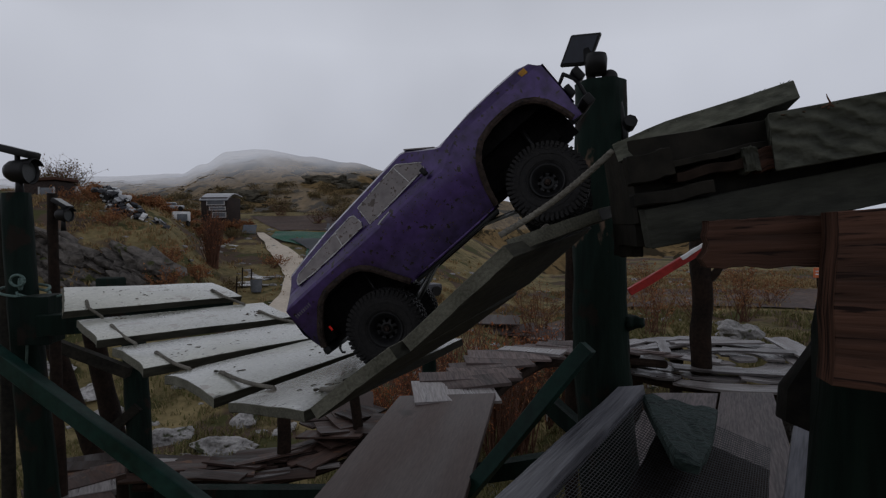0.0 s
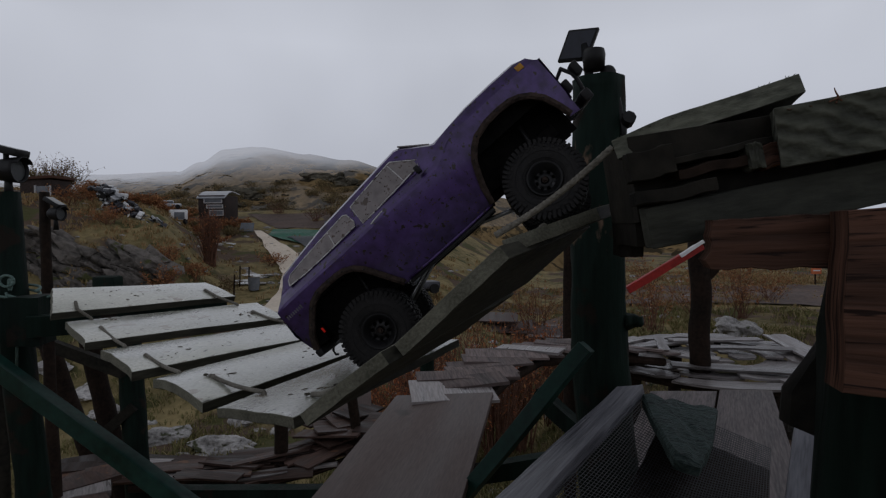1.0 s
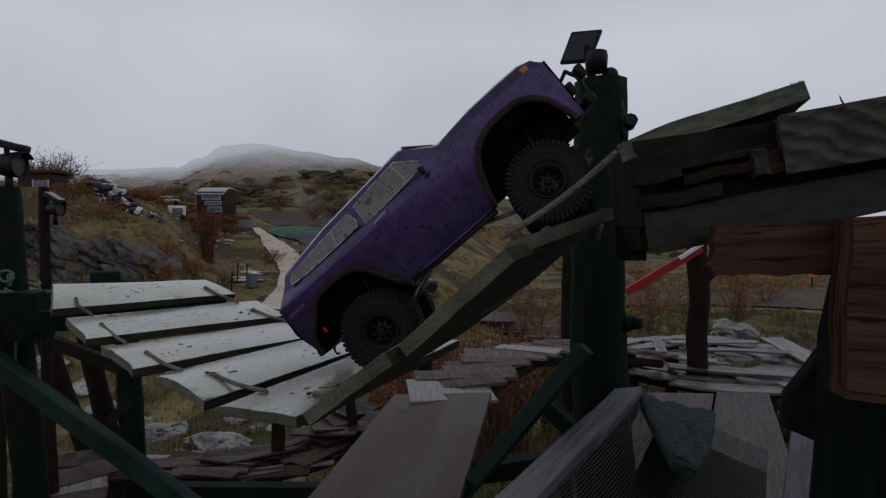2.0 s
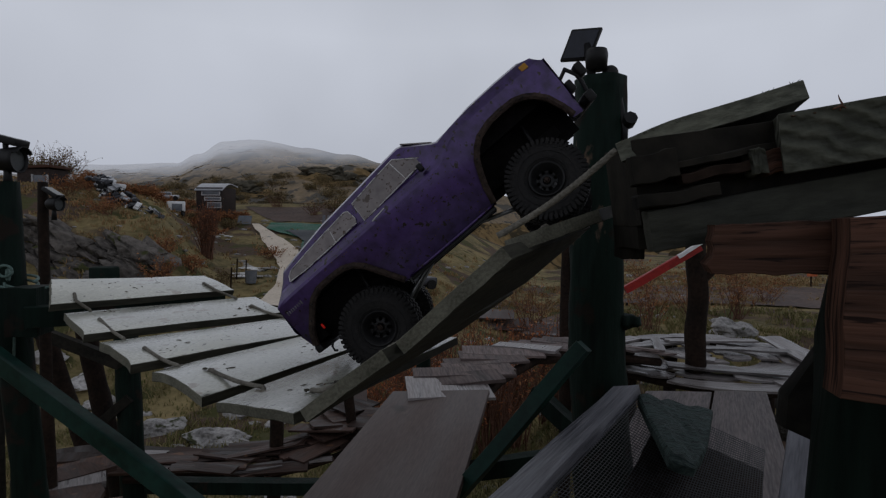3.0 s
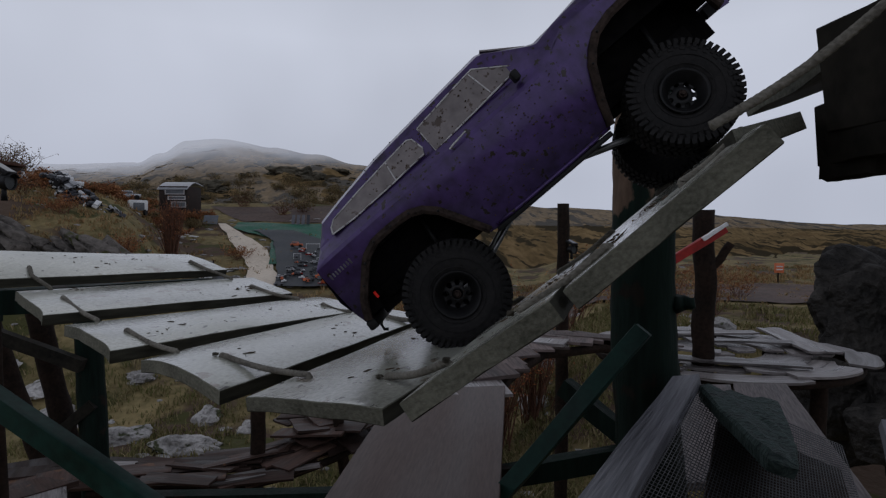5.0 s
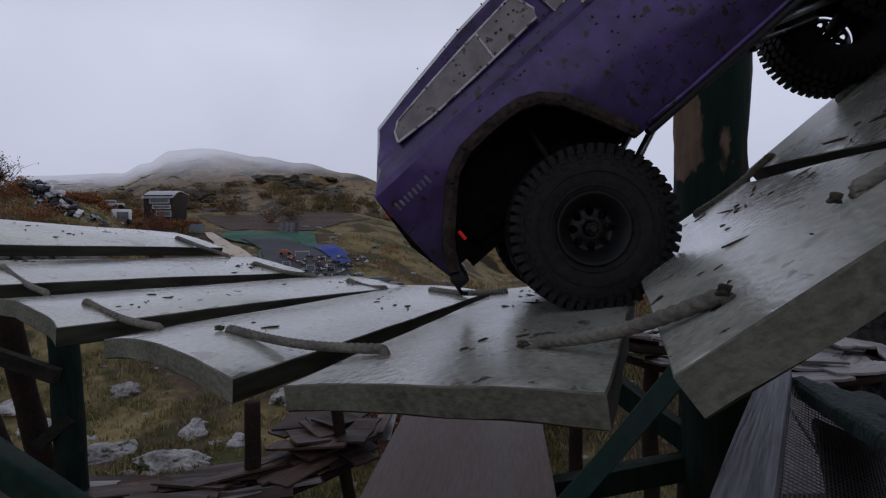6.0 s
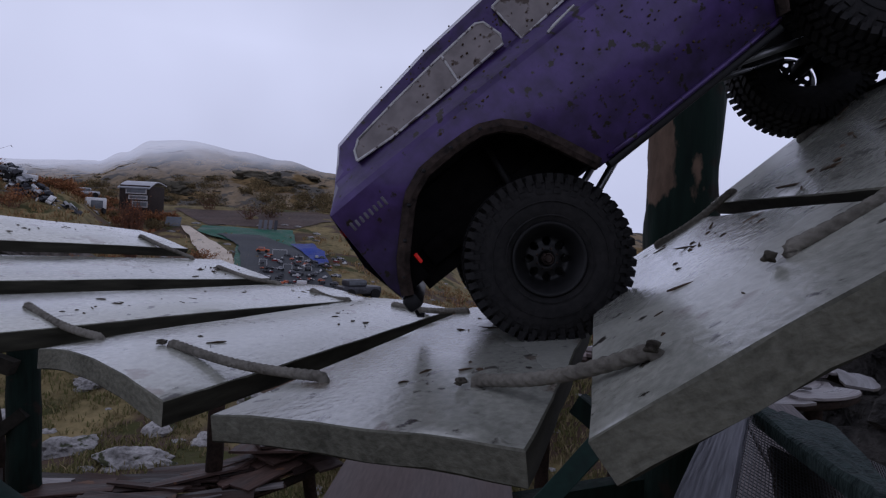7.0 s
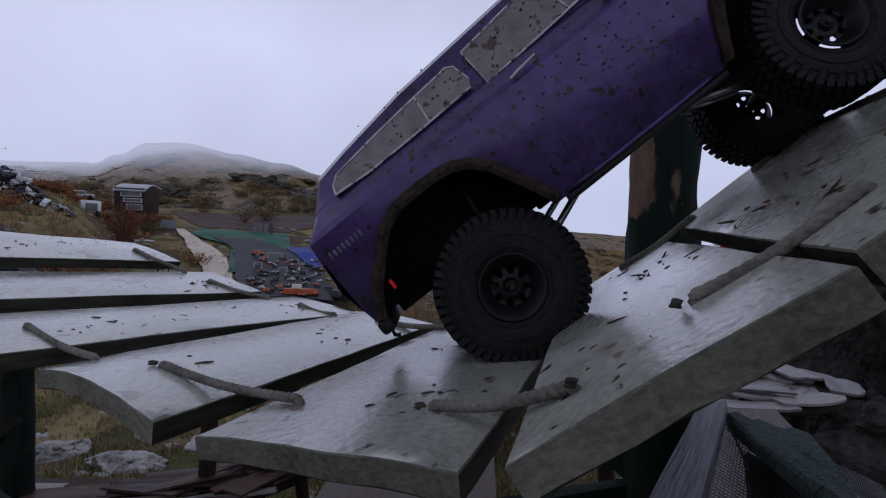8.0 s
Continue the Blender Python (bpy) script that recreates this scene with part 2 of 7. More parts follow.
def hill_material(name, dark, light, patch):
    """Grass and heather far off; mist put in as transparency shows the sky towards its top."""
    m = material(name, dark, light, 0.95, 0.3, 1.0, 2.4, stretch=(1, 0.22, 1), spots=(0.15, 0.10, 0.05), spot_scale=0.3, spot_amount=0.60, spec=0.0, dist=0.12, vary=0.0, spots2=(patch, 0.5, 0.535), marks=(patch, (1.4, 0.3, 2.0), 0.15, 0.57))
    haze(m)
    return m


def peel(m, bare, z0, z1, x1):
    """Bare mottled wood where the paint has come off one side of a post, with a ragged edge."""
    n, l = m.node_tree.nodes, m.node_tree.links
    b = n["Principled BSDF"]
    geo, sep, mp, nz = n.new("ShaderNodeNewGeometry"), n.new("ShaderNodeSeparateXYZ"), n.new("ShaderNodeMapping"), n.new("ShaderNodeTexNoise")
    l.new(geo.outputs["Position"], sep.inputs[0])
    l.new(geo.outputs["Position"], mp.inputs[0])
    mp.inputs["Scale"].default_value = (1, 1, 0.45)
    l.new(mp.outputs[0], nz.inputs["Vector"])
    nz.inputs["Scale"].default_value, nz.inputs["Detail"].default_value = 16.0, 7.0

    def calc(op, a, c):
        k = n.new("ShaderNodeMath")
        k.operation = op
        for i, v in enumerate((a, c)):
            if isinstance(v, float):
                k.inputs[i].default_value = v
            else:
                l.new(v, k.inputs[i])
        return k.outputs[0]
    edge = calc("MINIMUM", calc("MINIMUM", calc("SUBTRACT", sep.outputs["Z"], z0), calc("SUBTRACT", z1, sep.outputs["Z"])), calc("SUBTRACT", x1, sep.outputs["X"]))
    edge = calc("ADD", edge, calc("MULTIPLY", calc("SUBTRACT", nz.outputs[0], 0.5), 0.26))
    mr = n.new("ShaderNodeMapRange")
    mr.inputs[1].default_value, mr.inputs[2].default_value = 0.0, 0.012
    l.new(edge, mr.inputs[0])
    ramp, fine = n.new("ShaderNodeValToRGB"), n.new("ShaderNodeTexNoise")
    ramp.color_ramp.elements[0].color, ramp.color_ramp.elements[1].color = (*[v * 0.3 for v in bare], 1), (*[v * 1.5 for v in bare], 1)
    fine.inputs["Scale"].default_value, fine.inputs["Detail"].default_value = 55.0, 6.0
    l.new(mp.outputs[0], fine.inputs["Vector"])
    l.new(fine.outputs[0], ramp.inputs[0])
    mx = n.new("ShaderNodeMix")
    mx.data_type = "RGBA"
    l.new(mr.outputs[0], mx.inputs[0])
    l.new(b.inputs["Base Color"].links[0].from_socket, mx.inputs[6])
    l.new(ramp.outputs[0], mx.inputs[7])
    l.new(mx.outputs[2], b.inputs["Base Color"])


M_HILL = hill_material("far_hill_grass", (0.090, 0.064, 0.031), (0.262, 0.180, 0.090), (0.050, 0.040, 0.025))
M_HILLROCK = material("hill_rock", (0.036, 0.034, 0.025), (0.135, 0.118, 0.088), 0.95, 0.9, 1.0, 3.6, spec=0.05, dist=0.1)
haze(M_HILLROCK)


def saw_marks(m, scale, turn, depth):
    """Curved ridges left by a chainsaw, as relief and as a darker tone in the grooves."""
    n, l = m.node_tree.nodes, m.node_tree.links
    b = n["Principled BSDF"]
    tc, mp, wv = n.new("ShaderNodeTexCoord"), n.new("ShaderNodeMapping"), n.new("ShaderNodeTexWave")
    mp.inputs["Rotation"].default_value = (0, 0, turn)
    l.new(tc.outputs["UV"], mp.inputs[0])
    l.new(mp.outputs[0], wv.inputs["Vector"])
    wv.inputs["Scale"].default_value, wv.inputs["Distortion"].default_value, wv.inputs["Detail"].default_value, wv.inputs["Detail Scale"].default_value = scale, 5.0, 3.0, 1.5
    mx, mr = n.new("ShaderNodeMix"), n.new("ShaderNodeMapRange")
    mx.data_type, mx.blend_type = "RGBA", "MULTIPLY"
    mx.inputs[0].default_value = 1.0
    mr.inputs[3].default_value, mr.inputs[4].default_value = 0.65, 1.15
    l.new(wv.outputs[1], mr.inputs[0])
    l.new(b.inputs["Base Color"].links[0].from_socket, mx.inputs[6])
    l.new(mr.outputs[0], mx.inputs[7])
    l.new(mx.outputs[2], b.inputs["Base Color"])
    bp = n.new("ShaderNodeBump")
    bp.inputs["Strength"].default_value, bp.inputs["Distance"].default_value = 1.0, depth
    l.new(wv.outputs[1], bp.inputs["Height"])
    l.new(b.inputs["Normal"].links[0].from_socket, bp.inputs["Normal"])
    l.new(bp.outputs[0], b.inputs["Normal"])


# ---- mesh helpers ----
RNG = np.random.default_rng(7)


def rnd(a, b):
    return float(RNG.uniform(a, b))


def finish(name, bm, mat, smooth=False, mat2=None, mat3=None):
    bmesh.ops.recalc_face_normals(bm, faces=bm.faces)
    me = bpy.data.meshes.new(name)
    bm.to_mesh(me)
    bm.free()
    me.materials.append(mat)
    if mat2:
        me.materials.append(mat2)
    if mat3:
        me.materials.append(mat3)
    me.shade_smooth()
    if not smooth:
        me.set_sharp_from_angle(angle=radians(32))
    return me


SPACE = {}


def part(name, bm, mat, parent, label="", smooth=False, local=False, mat2=None, mat3=None):
    """One mesh under a thing or a part; points in the world's space, or in the thing's own where local."""
    if not local:
        bm.transform(SPACE[parent.name].inverted())
    ob = new(name, finish(name, bm, mat, smooth, mat2, mat3))
    ob.parent = parent
    SPACE[ob.name] = SPACE[parent.name]
    return tagged(ob, label)


def thing(name, at, label, category, group="", kind="", m=None):
    ob = new(name)
    ob.empty_display_size = 0.05
    ob.matrix_world = m if m else Matrix.Translation(at)
    SPACE[ob.name] = m if m else Matrix.Translation(at)
    return tagged(ob, label, category, group, kind)


def solo(name, bm, mat, label, category, group="", kind="", smooth=False, at=(0, 0, 0)):
    """A thing of one mesh, its origin at its base."""
    bm.transform(Matrix.Translation(at).inverted())
    ob = new(name, finish(name, bm, mat, smooth))
    ob.location = at
    SPACE[ob.name] = Matrix.Translation(at)
    return tagged(ob, label, category, group, kind)


def box(bm, c, s, m=None, bevel=0.0):
    r = bmesh.ops.create_cube(bm, size=1.0, matrix=Matrix.Translation(c) @ (m if m else Matrix()) @ Matrix.Diagonal((*s, 1)))
    if bevel:
        es = list({e for v in r["verts"] for e in v.link_edges})
        bmesh.ops.bevel(bm, geom=es, offset=bevel, segments=2, affect="EDGES", profile=0.5)


def tube(bm, pts, radii, sides=8, twist=0.0, cap=True, lobes=0, lobe=0.0):
    """A round or lobed tube along points."""
    pts = [Vector(p) for p in pts]
    rings, up = [], Vector((0.13, 0.21, 0.97))
    for i, p in enumerate(pts):
        d = (pts[min(i + 1, len(pts) - 1)] - pts[max(i - 1, 0)]).normalized()
        if abs(d.dot(up)) > 0.95:
            up = Vector((0.97, 0.1, 0.2))
        a = d.cross(up).normalized()
        b = d.cross(a)
        r = radii[i] if hasattr(radii, "__len__") else radii
        ring = []
        for k in range(sides):
            t = 2 * math.pi * k / sides
            rr = r * (1 + lobe * math.cos(lobes * (t - twist * i))) if lobes else r
            ring.append(bm.verts.new(p + a * (rr * math.cos(t)) + b * (rr * math.sin(t))))
        rings.append(ring)
    for r0, r1 in zip(rings, rings[1:]):
        for k in range(sides):
            bm.faces.new((r0[k], r0[(k + 1) % sides], r1[(k + 1) % sides], r1[k]))
    if cap:
        bm.faces.new(rings[0])
        bm.faces.new(rings[-1][::-1])


def log(bm, a, b, r0, r1, rough=0.06, sides=14, seed=0.0, knots=0, most=40):
    """A tapered pole with an uneven, knotty skin."""
    a, b = Vector(a), Vector(b)
    d = (b - a)
    n = max(6, int(d.length / 0.05))
    n = min(n, 40) if most == 40 else most
    u = d.normalized()
    x = u.orthogonal().normalized()
    y = u.cross(x)
    rings = []
    for i in range(n + 1):
        t = i / n
        c = a + d * t + (x * noise.noise((t * 3, seed, 1.0)) + y * noise.noise((t * 3, seed, 5.0))) * (r0 * 0.35)
        r = r0 + (r1 - r0) * t
        ring = []
        for k in range(sides):
            q = 2 * math.pi * k / sides
            w = Vector((math.cos(q) * 1.5, math.sin(q) * 1.5, t * d.length * 6 + seed * 3))
            rr = r * (1 + rough * 2 * noise.noise(w) + rough * noise.noise(w * 3))
            ring.append(bm.verts.new(c + x * (rr * math.cos(q)) + y * (rr * math.sin(q))))
        rings.append(ring)
    for s0, s1 in zip(rings, rings[1:]):
        for k in range(sides):
            bm.faces.new((s0[k], s0[(k + 1) % sides], s1[(k + 1) % sides], s1[k]))
    bm.faces.new(rings[0][::-1])
    bm.faces.new(rings[-1])
    for j in range(knots):
        t, q = 0.2 + 0.6 * ((j * 0.37 + seed * 0.11) % 1), (j * 2.4 + seed)
        c = a + d * t + (x * math.cos(q) + y * math.sin(q)) * r0
        bmesh.ops.create_icosphere(bm, subdivisions=2, radius=r0 * 0.35, matrix=Matrix.Translation(c))


def rock(bm, c, s, seed, sub=3, rough=0.5, m=None):
    """A stone with broken faces and cracks."""
    r = bmesh.ops.create_icosphere(bm, subdivisions=sub, radius=1.0)
    off = Vector((seed, seed * 0.7, -seed))
    for v in r["verts"]:
        p = v.co.copy()
        f = 1 + rough * noise.noise(p * 1.1 + off) + rough * 0.3 * noise.noise(p * 3 + off)
        if sub > 2:
            d = noise.voronoi(p * 2.2 + off)[0]
            f += rough * (0.30 * min(0.35, d[1] - d[0]) - 0.16 * d[0])
            d = noise.voronoi(p * 5.5 + off)[0]
            f += rough * 0.12 * min(0.3, d[1] - d[0])
        p = p * f
        p = Vector((p.x * s[0], p.y * s[1], p.z * s[2]))
        v.co = Vector(c) + ((m @ p) if m else p)


def angular_rock(bm, c, s, seed, m=None):
    """A broken block of stone with flat faces and worn edges."""
    g = np.random.default_rng(int(seed * 10) + 3)
    vs = []
    for k in range(17):
        p = Vector(g.normal(0, 1, 3)).normalized() * g.uniform(0.8, 1.1)
        p = Vector((max(-0.8, min(0.8, p.x)) * s[0], max(-0.8, min(0.8, p.y)) * s[1], max(-0.75, min(0.75, p.z)) * s[2]))
        vs.append(bm.verts.new(Vector(c) + ((m @ p) if m else p)))
    r = bmesh.ops.convex_hull(bm, input=vs)
    bmesh.ops.delete(bm, geom=[v for v in r["geom_interior"] if isinstance(v, bmesh.types.BMVert)], context="VERTS")
    bmesh.ops.bevel(bm, geom=bm.edges[:], offset=min(s) * 0.05, segments=1, affect="EDGES", profile=0.5)
    bmesh.ops.triangulate(bm, faces=bm.faces[:])
    bmesh.ops.subdivide_edges(bm, edges=[e for e in bm.edges if e.calc_length() > min(s) * 0.3], cuts=2, use_grid_fill=True)
    for v in bm.verts:
        v.co += Vector((noise.noise(v.co * 5 / min(s)), noise.noise(v.co * 5 / min(s) + Vector((9, 0, 0))), noise.noise(v.co * 5 / min(s) + Vector((0, 7, 0))))) * min(s) * 0.05


def plank(bm, nl, nr, fr, fl, thick, seed=0.0, warp=0.004, rag=0.004, nu=16, nv=6, flank=1, crown=0.0):
    """A worn board from its four top corners: near left, near right, far right, far left."""
    nl, nr, fr, fl = map(Vector, (nl, nr, fr, fl))
    n = ((fl - nl).cross(nr - nl)).normalized()
    if n.z < 0:
        n = -n
    uv = bm.loops.layers.uv.verify()
    length, width = (fl - nl).length, (nr - nl).length
    cu, cv = min(0.08, 0.0007 / max(length, 0.01)), min(0.12, 0.0007 / max(width, 0.01))
    us = [0.0, cu] + [cu + (1 - 2 * cu) * i / nu for i in range(1, nu)] + [1 - cu, 1.0]
    ws = [0.0, cv] + [cv + (1 - 2 * cv) * j / nv for j in range(1, nv)] + [1 - cv, 1.0]
    top, bot, place = [], [], {}
    chip = min(0.0007, thick * 0.08)
    for i, u in enumerate(us):
        rt, rb = [], []
        for j, v in enumerate(ws):
            p = (nl * (1 - v) + nr * v) * (1 - u) + (fl * (1 - v) + fr * v) * u
            e = 1 if j in (0, len(ws) - 1) else 0
            d = 1 if i in (0, len(us) - 1) else 0
            wob = noise.noise((u * 3 + seed, v * 1.5, seed * 1.7)) * warp + crown * (1 - (2 * v - 1) ** 2) * (1 - 0.6 * u)
            near_v = 0 if 2 <= j < len(ws) - 2 else 1
            near_u = 0 if 2 <= i < len(us) - 2 else 1
            side = (nr - nl).normalized() * ((noise.noise((u * 6, seed * 3 + (9 if v > 0.5 else 0), 2)) + 0.4 * noise.noise((u * 31, seed + (5 if v > 0.5 else 0), 4))) * rag * 0.5 * near_v)
            along = (fl - nl).normalized() * ((noise.noise((v * 3, seed * 5, 3 + (4 if u > 0.5 else 0))) * 1.6 + 0.4 * noise.noise((v * 19, seed, 7 + (4 if u > 0.5 else 0)))) * rag * near_u)
            drop = chip if (e or d) else 0.0
            q = p + side + along
            jag = noise.noise((u * 40, v * 40, seed)) * chip * 1.2 * (1 if e or d else 0)
            rt.append(bm.verts.new(q + n * (wob - drop + jag)))
            rb.append(bm.verts.new(q + n * (wob - thick + drop + jag)))
            place[rt[-1]] = (u * length + seed * 0.37, v * width + seed * 0.71)
            place[rb[-1]] = (u * length + seed * 0.37, v * width + seed * 0.71 + 1.3)
        top.append(rt)
        bot.append(rb)
    fs, a, b = [], len(us) - 1, len(ws) - 1
    for i in range(a):
        for j in range(b):
            fs.append(bm.faces.new((top[i][j], top[i][j + 1], top[i + 1][j + 1], top[i + 1][j])))
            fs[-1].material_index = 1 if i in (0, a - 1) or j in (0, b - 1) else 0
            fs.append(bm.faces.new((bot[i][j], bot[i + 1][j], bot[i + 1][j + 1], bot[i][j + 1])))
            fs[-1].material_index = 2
    rim = []
    for i in range(a):
        rim.append(bm.faces.new((top[i][0], top[i + 1][0], bot[i + 1][0], bot[i][0])))
        rim.append(bm.faces.new((top[i][b], bot[i][b], bot[i + 1][b], top[i + 1][b])))
    for j in range(b):
        rim.append(bm.faces.new((top[0][j], bot[0][j], bot[0][j + 1], top[0][j + 1])))
        rim.append(bm.faces.new((top[a][j], top[a][j + 1], bot[a][j + 1], bot[a][j])))
    for f in fs:
        for lp in f.loops:
            lp[uv].uv = place[lp.vert]
    low = {w for r in bot for w in r}
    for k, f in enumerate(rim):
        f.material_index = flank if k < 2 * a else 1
        for lp in f.loops:
            x, y = place[lp.vert]
            y = y - 1.3 if lp.vert in low else y
            drop = thick if lp.vert in low else 0.0
            lp[uv].uv = (x, y + drop) if k < 2 * a else (y, x + drop)


def bar_between(bm, a, b, w, h, seed=0.0, roll=0.0):
    """A squared timber from a to b, w wide, h high."""
    a, b = Vector(a), Vector(b)
    d = (b - a).normalized()
    side = d.cross(Vector((0, 0, 1)))
    side = side.normalized() if side.length > 0.1 else Vector((1, 0, 0))
    up = side.cross(d)
    q = Matrix.Rotation(roll, 3, d)
    side, up = q @ side, q @ up
    o = up * (h / 2)
    plank(bm, a - side * (w / 2) + o, a + side * (w / 2) + o, b + side * (w / 2) + o, b - side * (w / 2) + o, h, seed, 0.003, 0.002, 12, 4)


def smoothstep(a, b, x):
    t = min(1.0, max(0.0, (x - a) / (b - a)))
    return t * t * (3 - 2 * t)


def ground_z(x, y):
    """Height of the hillside."""
    yy = max(y, 0.5)
    s = x / yy
    left = 1 - smoothstep(-0.10, 0.28, s)
    rise = max(0.0, min(y, 25) - 8) * 0.205 * left + max(0.0, y - 25) * 0.03 * left
    bank = (smoothstep(0.38, 0.53, -s) * smoothstep(8.5, 14, y) * 1.7 + smoothstep(0.5, 0.75, -s) * smoothstep(7, 14, y) * 0.6) * (1 - 0.75 * smoothstep(15, 24, y))
    shelf = smoothstep(0.16, 0.34, s) * smoothstep(5.5, 8, y) * 1.25
    z = -1.6 + rise + bank + shelf
    if y < 3:
        # second rise: an unseen bank added to block light from behind the eye
        z += smoothstep(3, -4, y) * 1.2 + smoothstep(-1.5, -9, y) * 1.5
    z += 0.08 * noise.noise((x * 0.5, y * 0.5, 0)) + 0.04 * noise.noise((x * 1.7, y * 1.7, 3))
    return z

# ---- ground: one sheet to the horizon ----
def build_ground():
    xs = np.concatenate([np.linspace(-400, -45, 8), np.linspace(-40, 40, 161), np.linspace(45, 400, 8)])
    ys = np.concatenate([np.linspace(-200, -15, 6), np.linspace(-12, 32, 111), np.linspace(34, 70, 19), np.linspace(80, 600, 10)])
    vs = [(x, y, ground_z(x, min(y, 70))) for y in ys for x in xs]
    n = len(xs)
    fs = [(j * n + i, j * n + i + 1, (j + 1) * n + i + 1, (j + 1) * n + i) for j in range(len(ys) - 1) for i in range(n - 1)]
    me = bpy.data.meshes.new("ground")
    me.from_pydata(vs, [], fs)
    me.materials.append(M_SOIL)
    me.shade_smooth()
    tagged(new("ground", me), "rough autumn hillside of grass and bare soil", "ground", kind="structure")


build_ground()


HILL = {}


def ridge(name, pts, depth0, depth1, label, bumps):
    """A far hill: its skyline is given by bearings (x over y) and slopes (height over distance) seen from the place."""
    def top(s):
        if s <= pts[0][0]:
            return pts[0][1]
        for (a, ha), (b, hb) in zip(pts, pts[1:]):
            if s <= b:
                t = (s - a) / (b - a)
                t = t * t * (3 - 2 * t)
                return ha + (hb - ha) * t
        return pts[-1][1]

    def height(s, t):
        zt = 1.2 + top(s) * depth1
        foot = ground_z(s * depth0, depth0) - 0.3
        z = foot + (zt - foot) * (t ** 1.15)
        return z + bumps * (0.7 * noise.noise((s * 11, t * 3.2, 0)) + 0.35 * noise.noise((s * 30, t * 7, 3)) + 0.20 * noise.noise((s * 75, t * 24, 7)) + 0.09 * noise.noise((s * 170, t * 60, 2))) * (0.25 + 0.75 * math.sin(math.pi * min(1, t * 1.02)))
    HILL[name] = height
    ss = np.linspace(pts[0][0], pts[-1][0], 420)
    vs, nv = [], 130
    for s in ss:
        for j in range(nv):
            t = j / (nv - 1)
            d = depth0 + (depth1 - depth0) * t
            z = height(s, t)
            vs.append((s * d, d, z))
    n = nv
    fs = [(i * n + j, (i + 1) * n + j, (i + 1) * n + j + 1, i * n + j + 1) for i in range(len(ss) - 1) for j in range(n - 1)]
    me = bpy.data.meshes.new(name)
    me.from_pydata(vs, [], fs)
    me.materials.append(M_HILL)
    me.shade_smooth()
    tagged(new(name, me), label, "hill", kind="structure")


ridge("backdrop", [(-1.3, 0.075), (-0.60, 0.092), (-0.47, 0.097), (-0.43, 0.115), (-0.385, 0.138), (-0.33, 0.140), (-0.24, 0.129), (-0.17, 0.117), (-0.09, 0.100), (0.05, 0.055), (0.25, 0.03), (0.46, 0.024), (0.8, 0.006), (1.3, 0.004)],
      24, 62, "misty moorland hill that passes into low cloud", 0.8)

# ---- the rope bridge ----
M_ROPEEND = material("rope_end", (0.02, 0.017, 0.013), (0.10, 0.09, 0.07), 0.9, 30, 0.6, 300, spec=0.1)


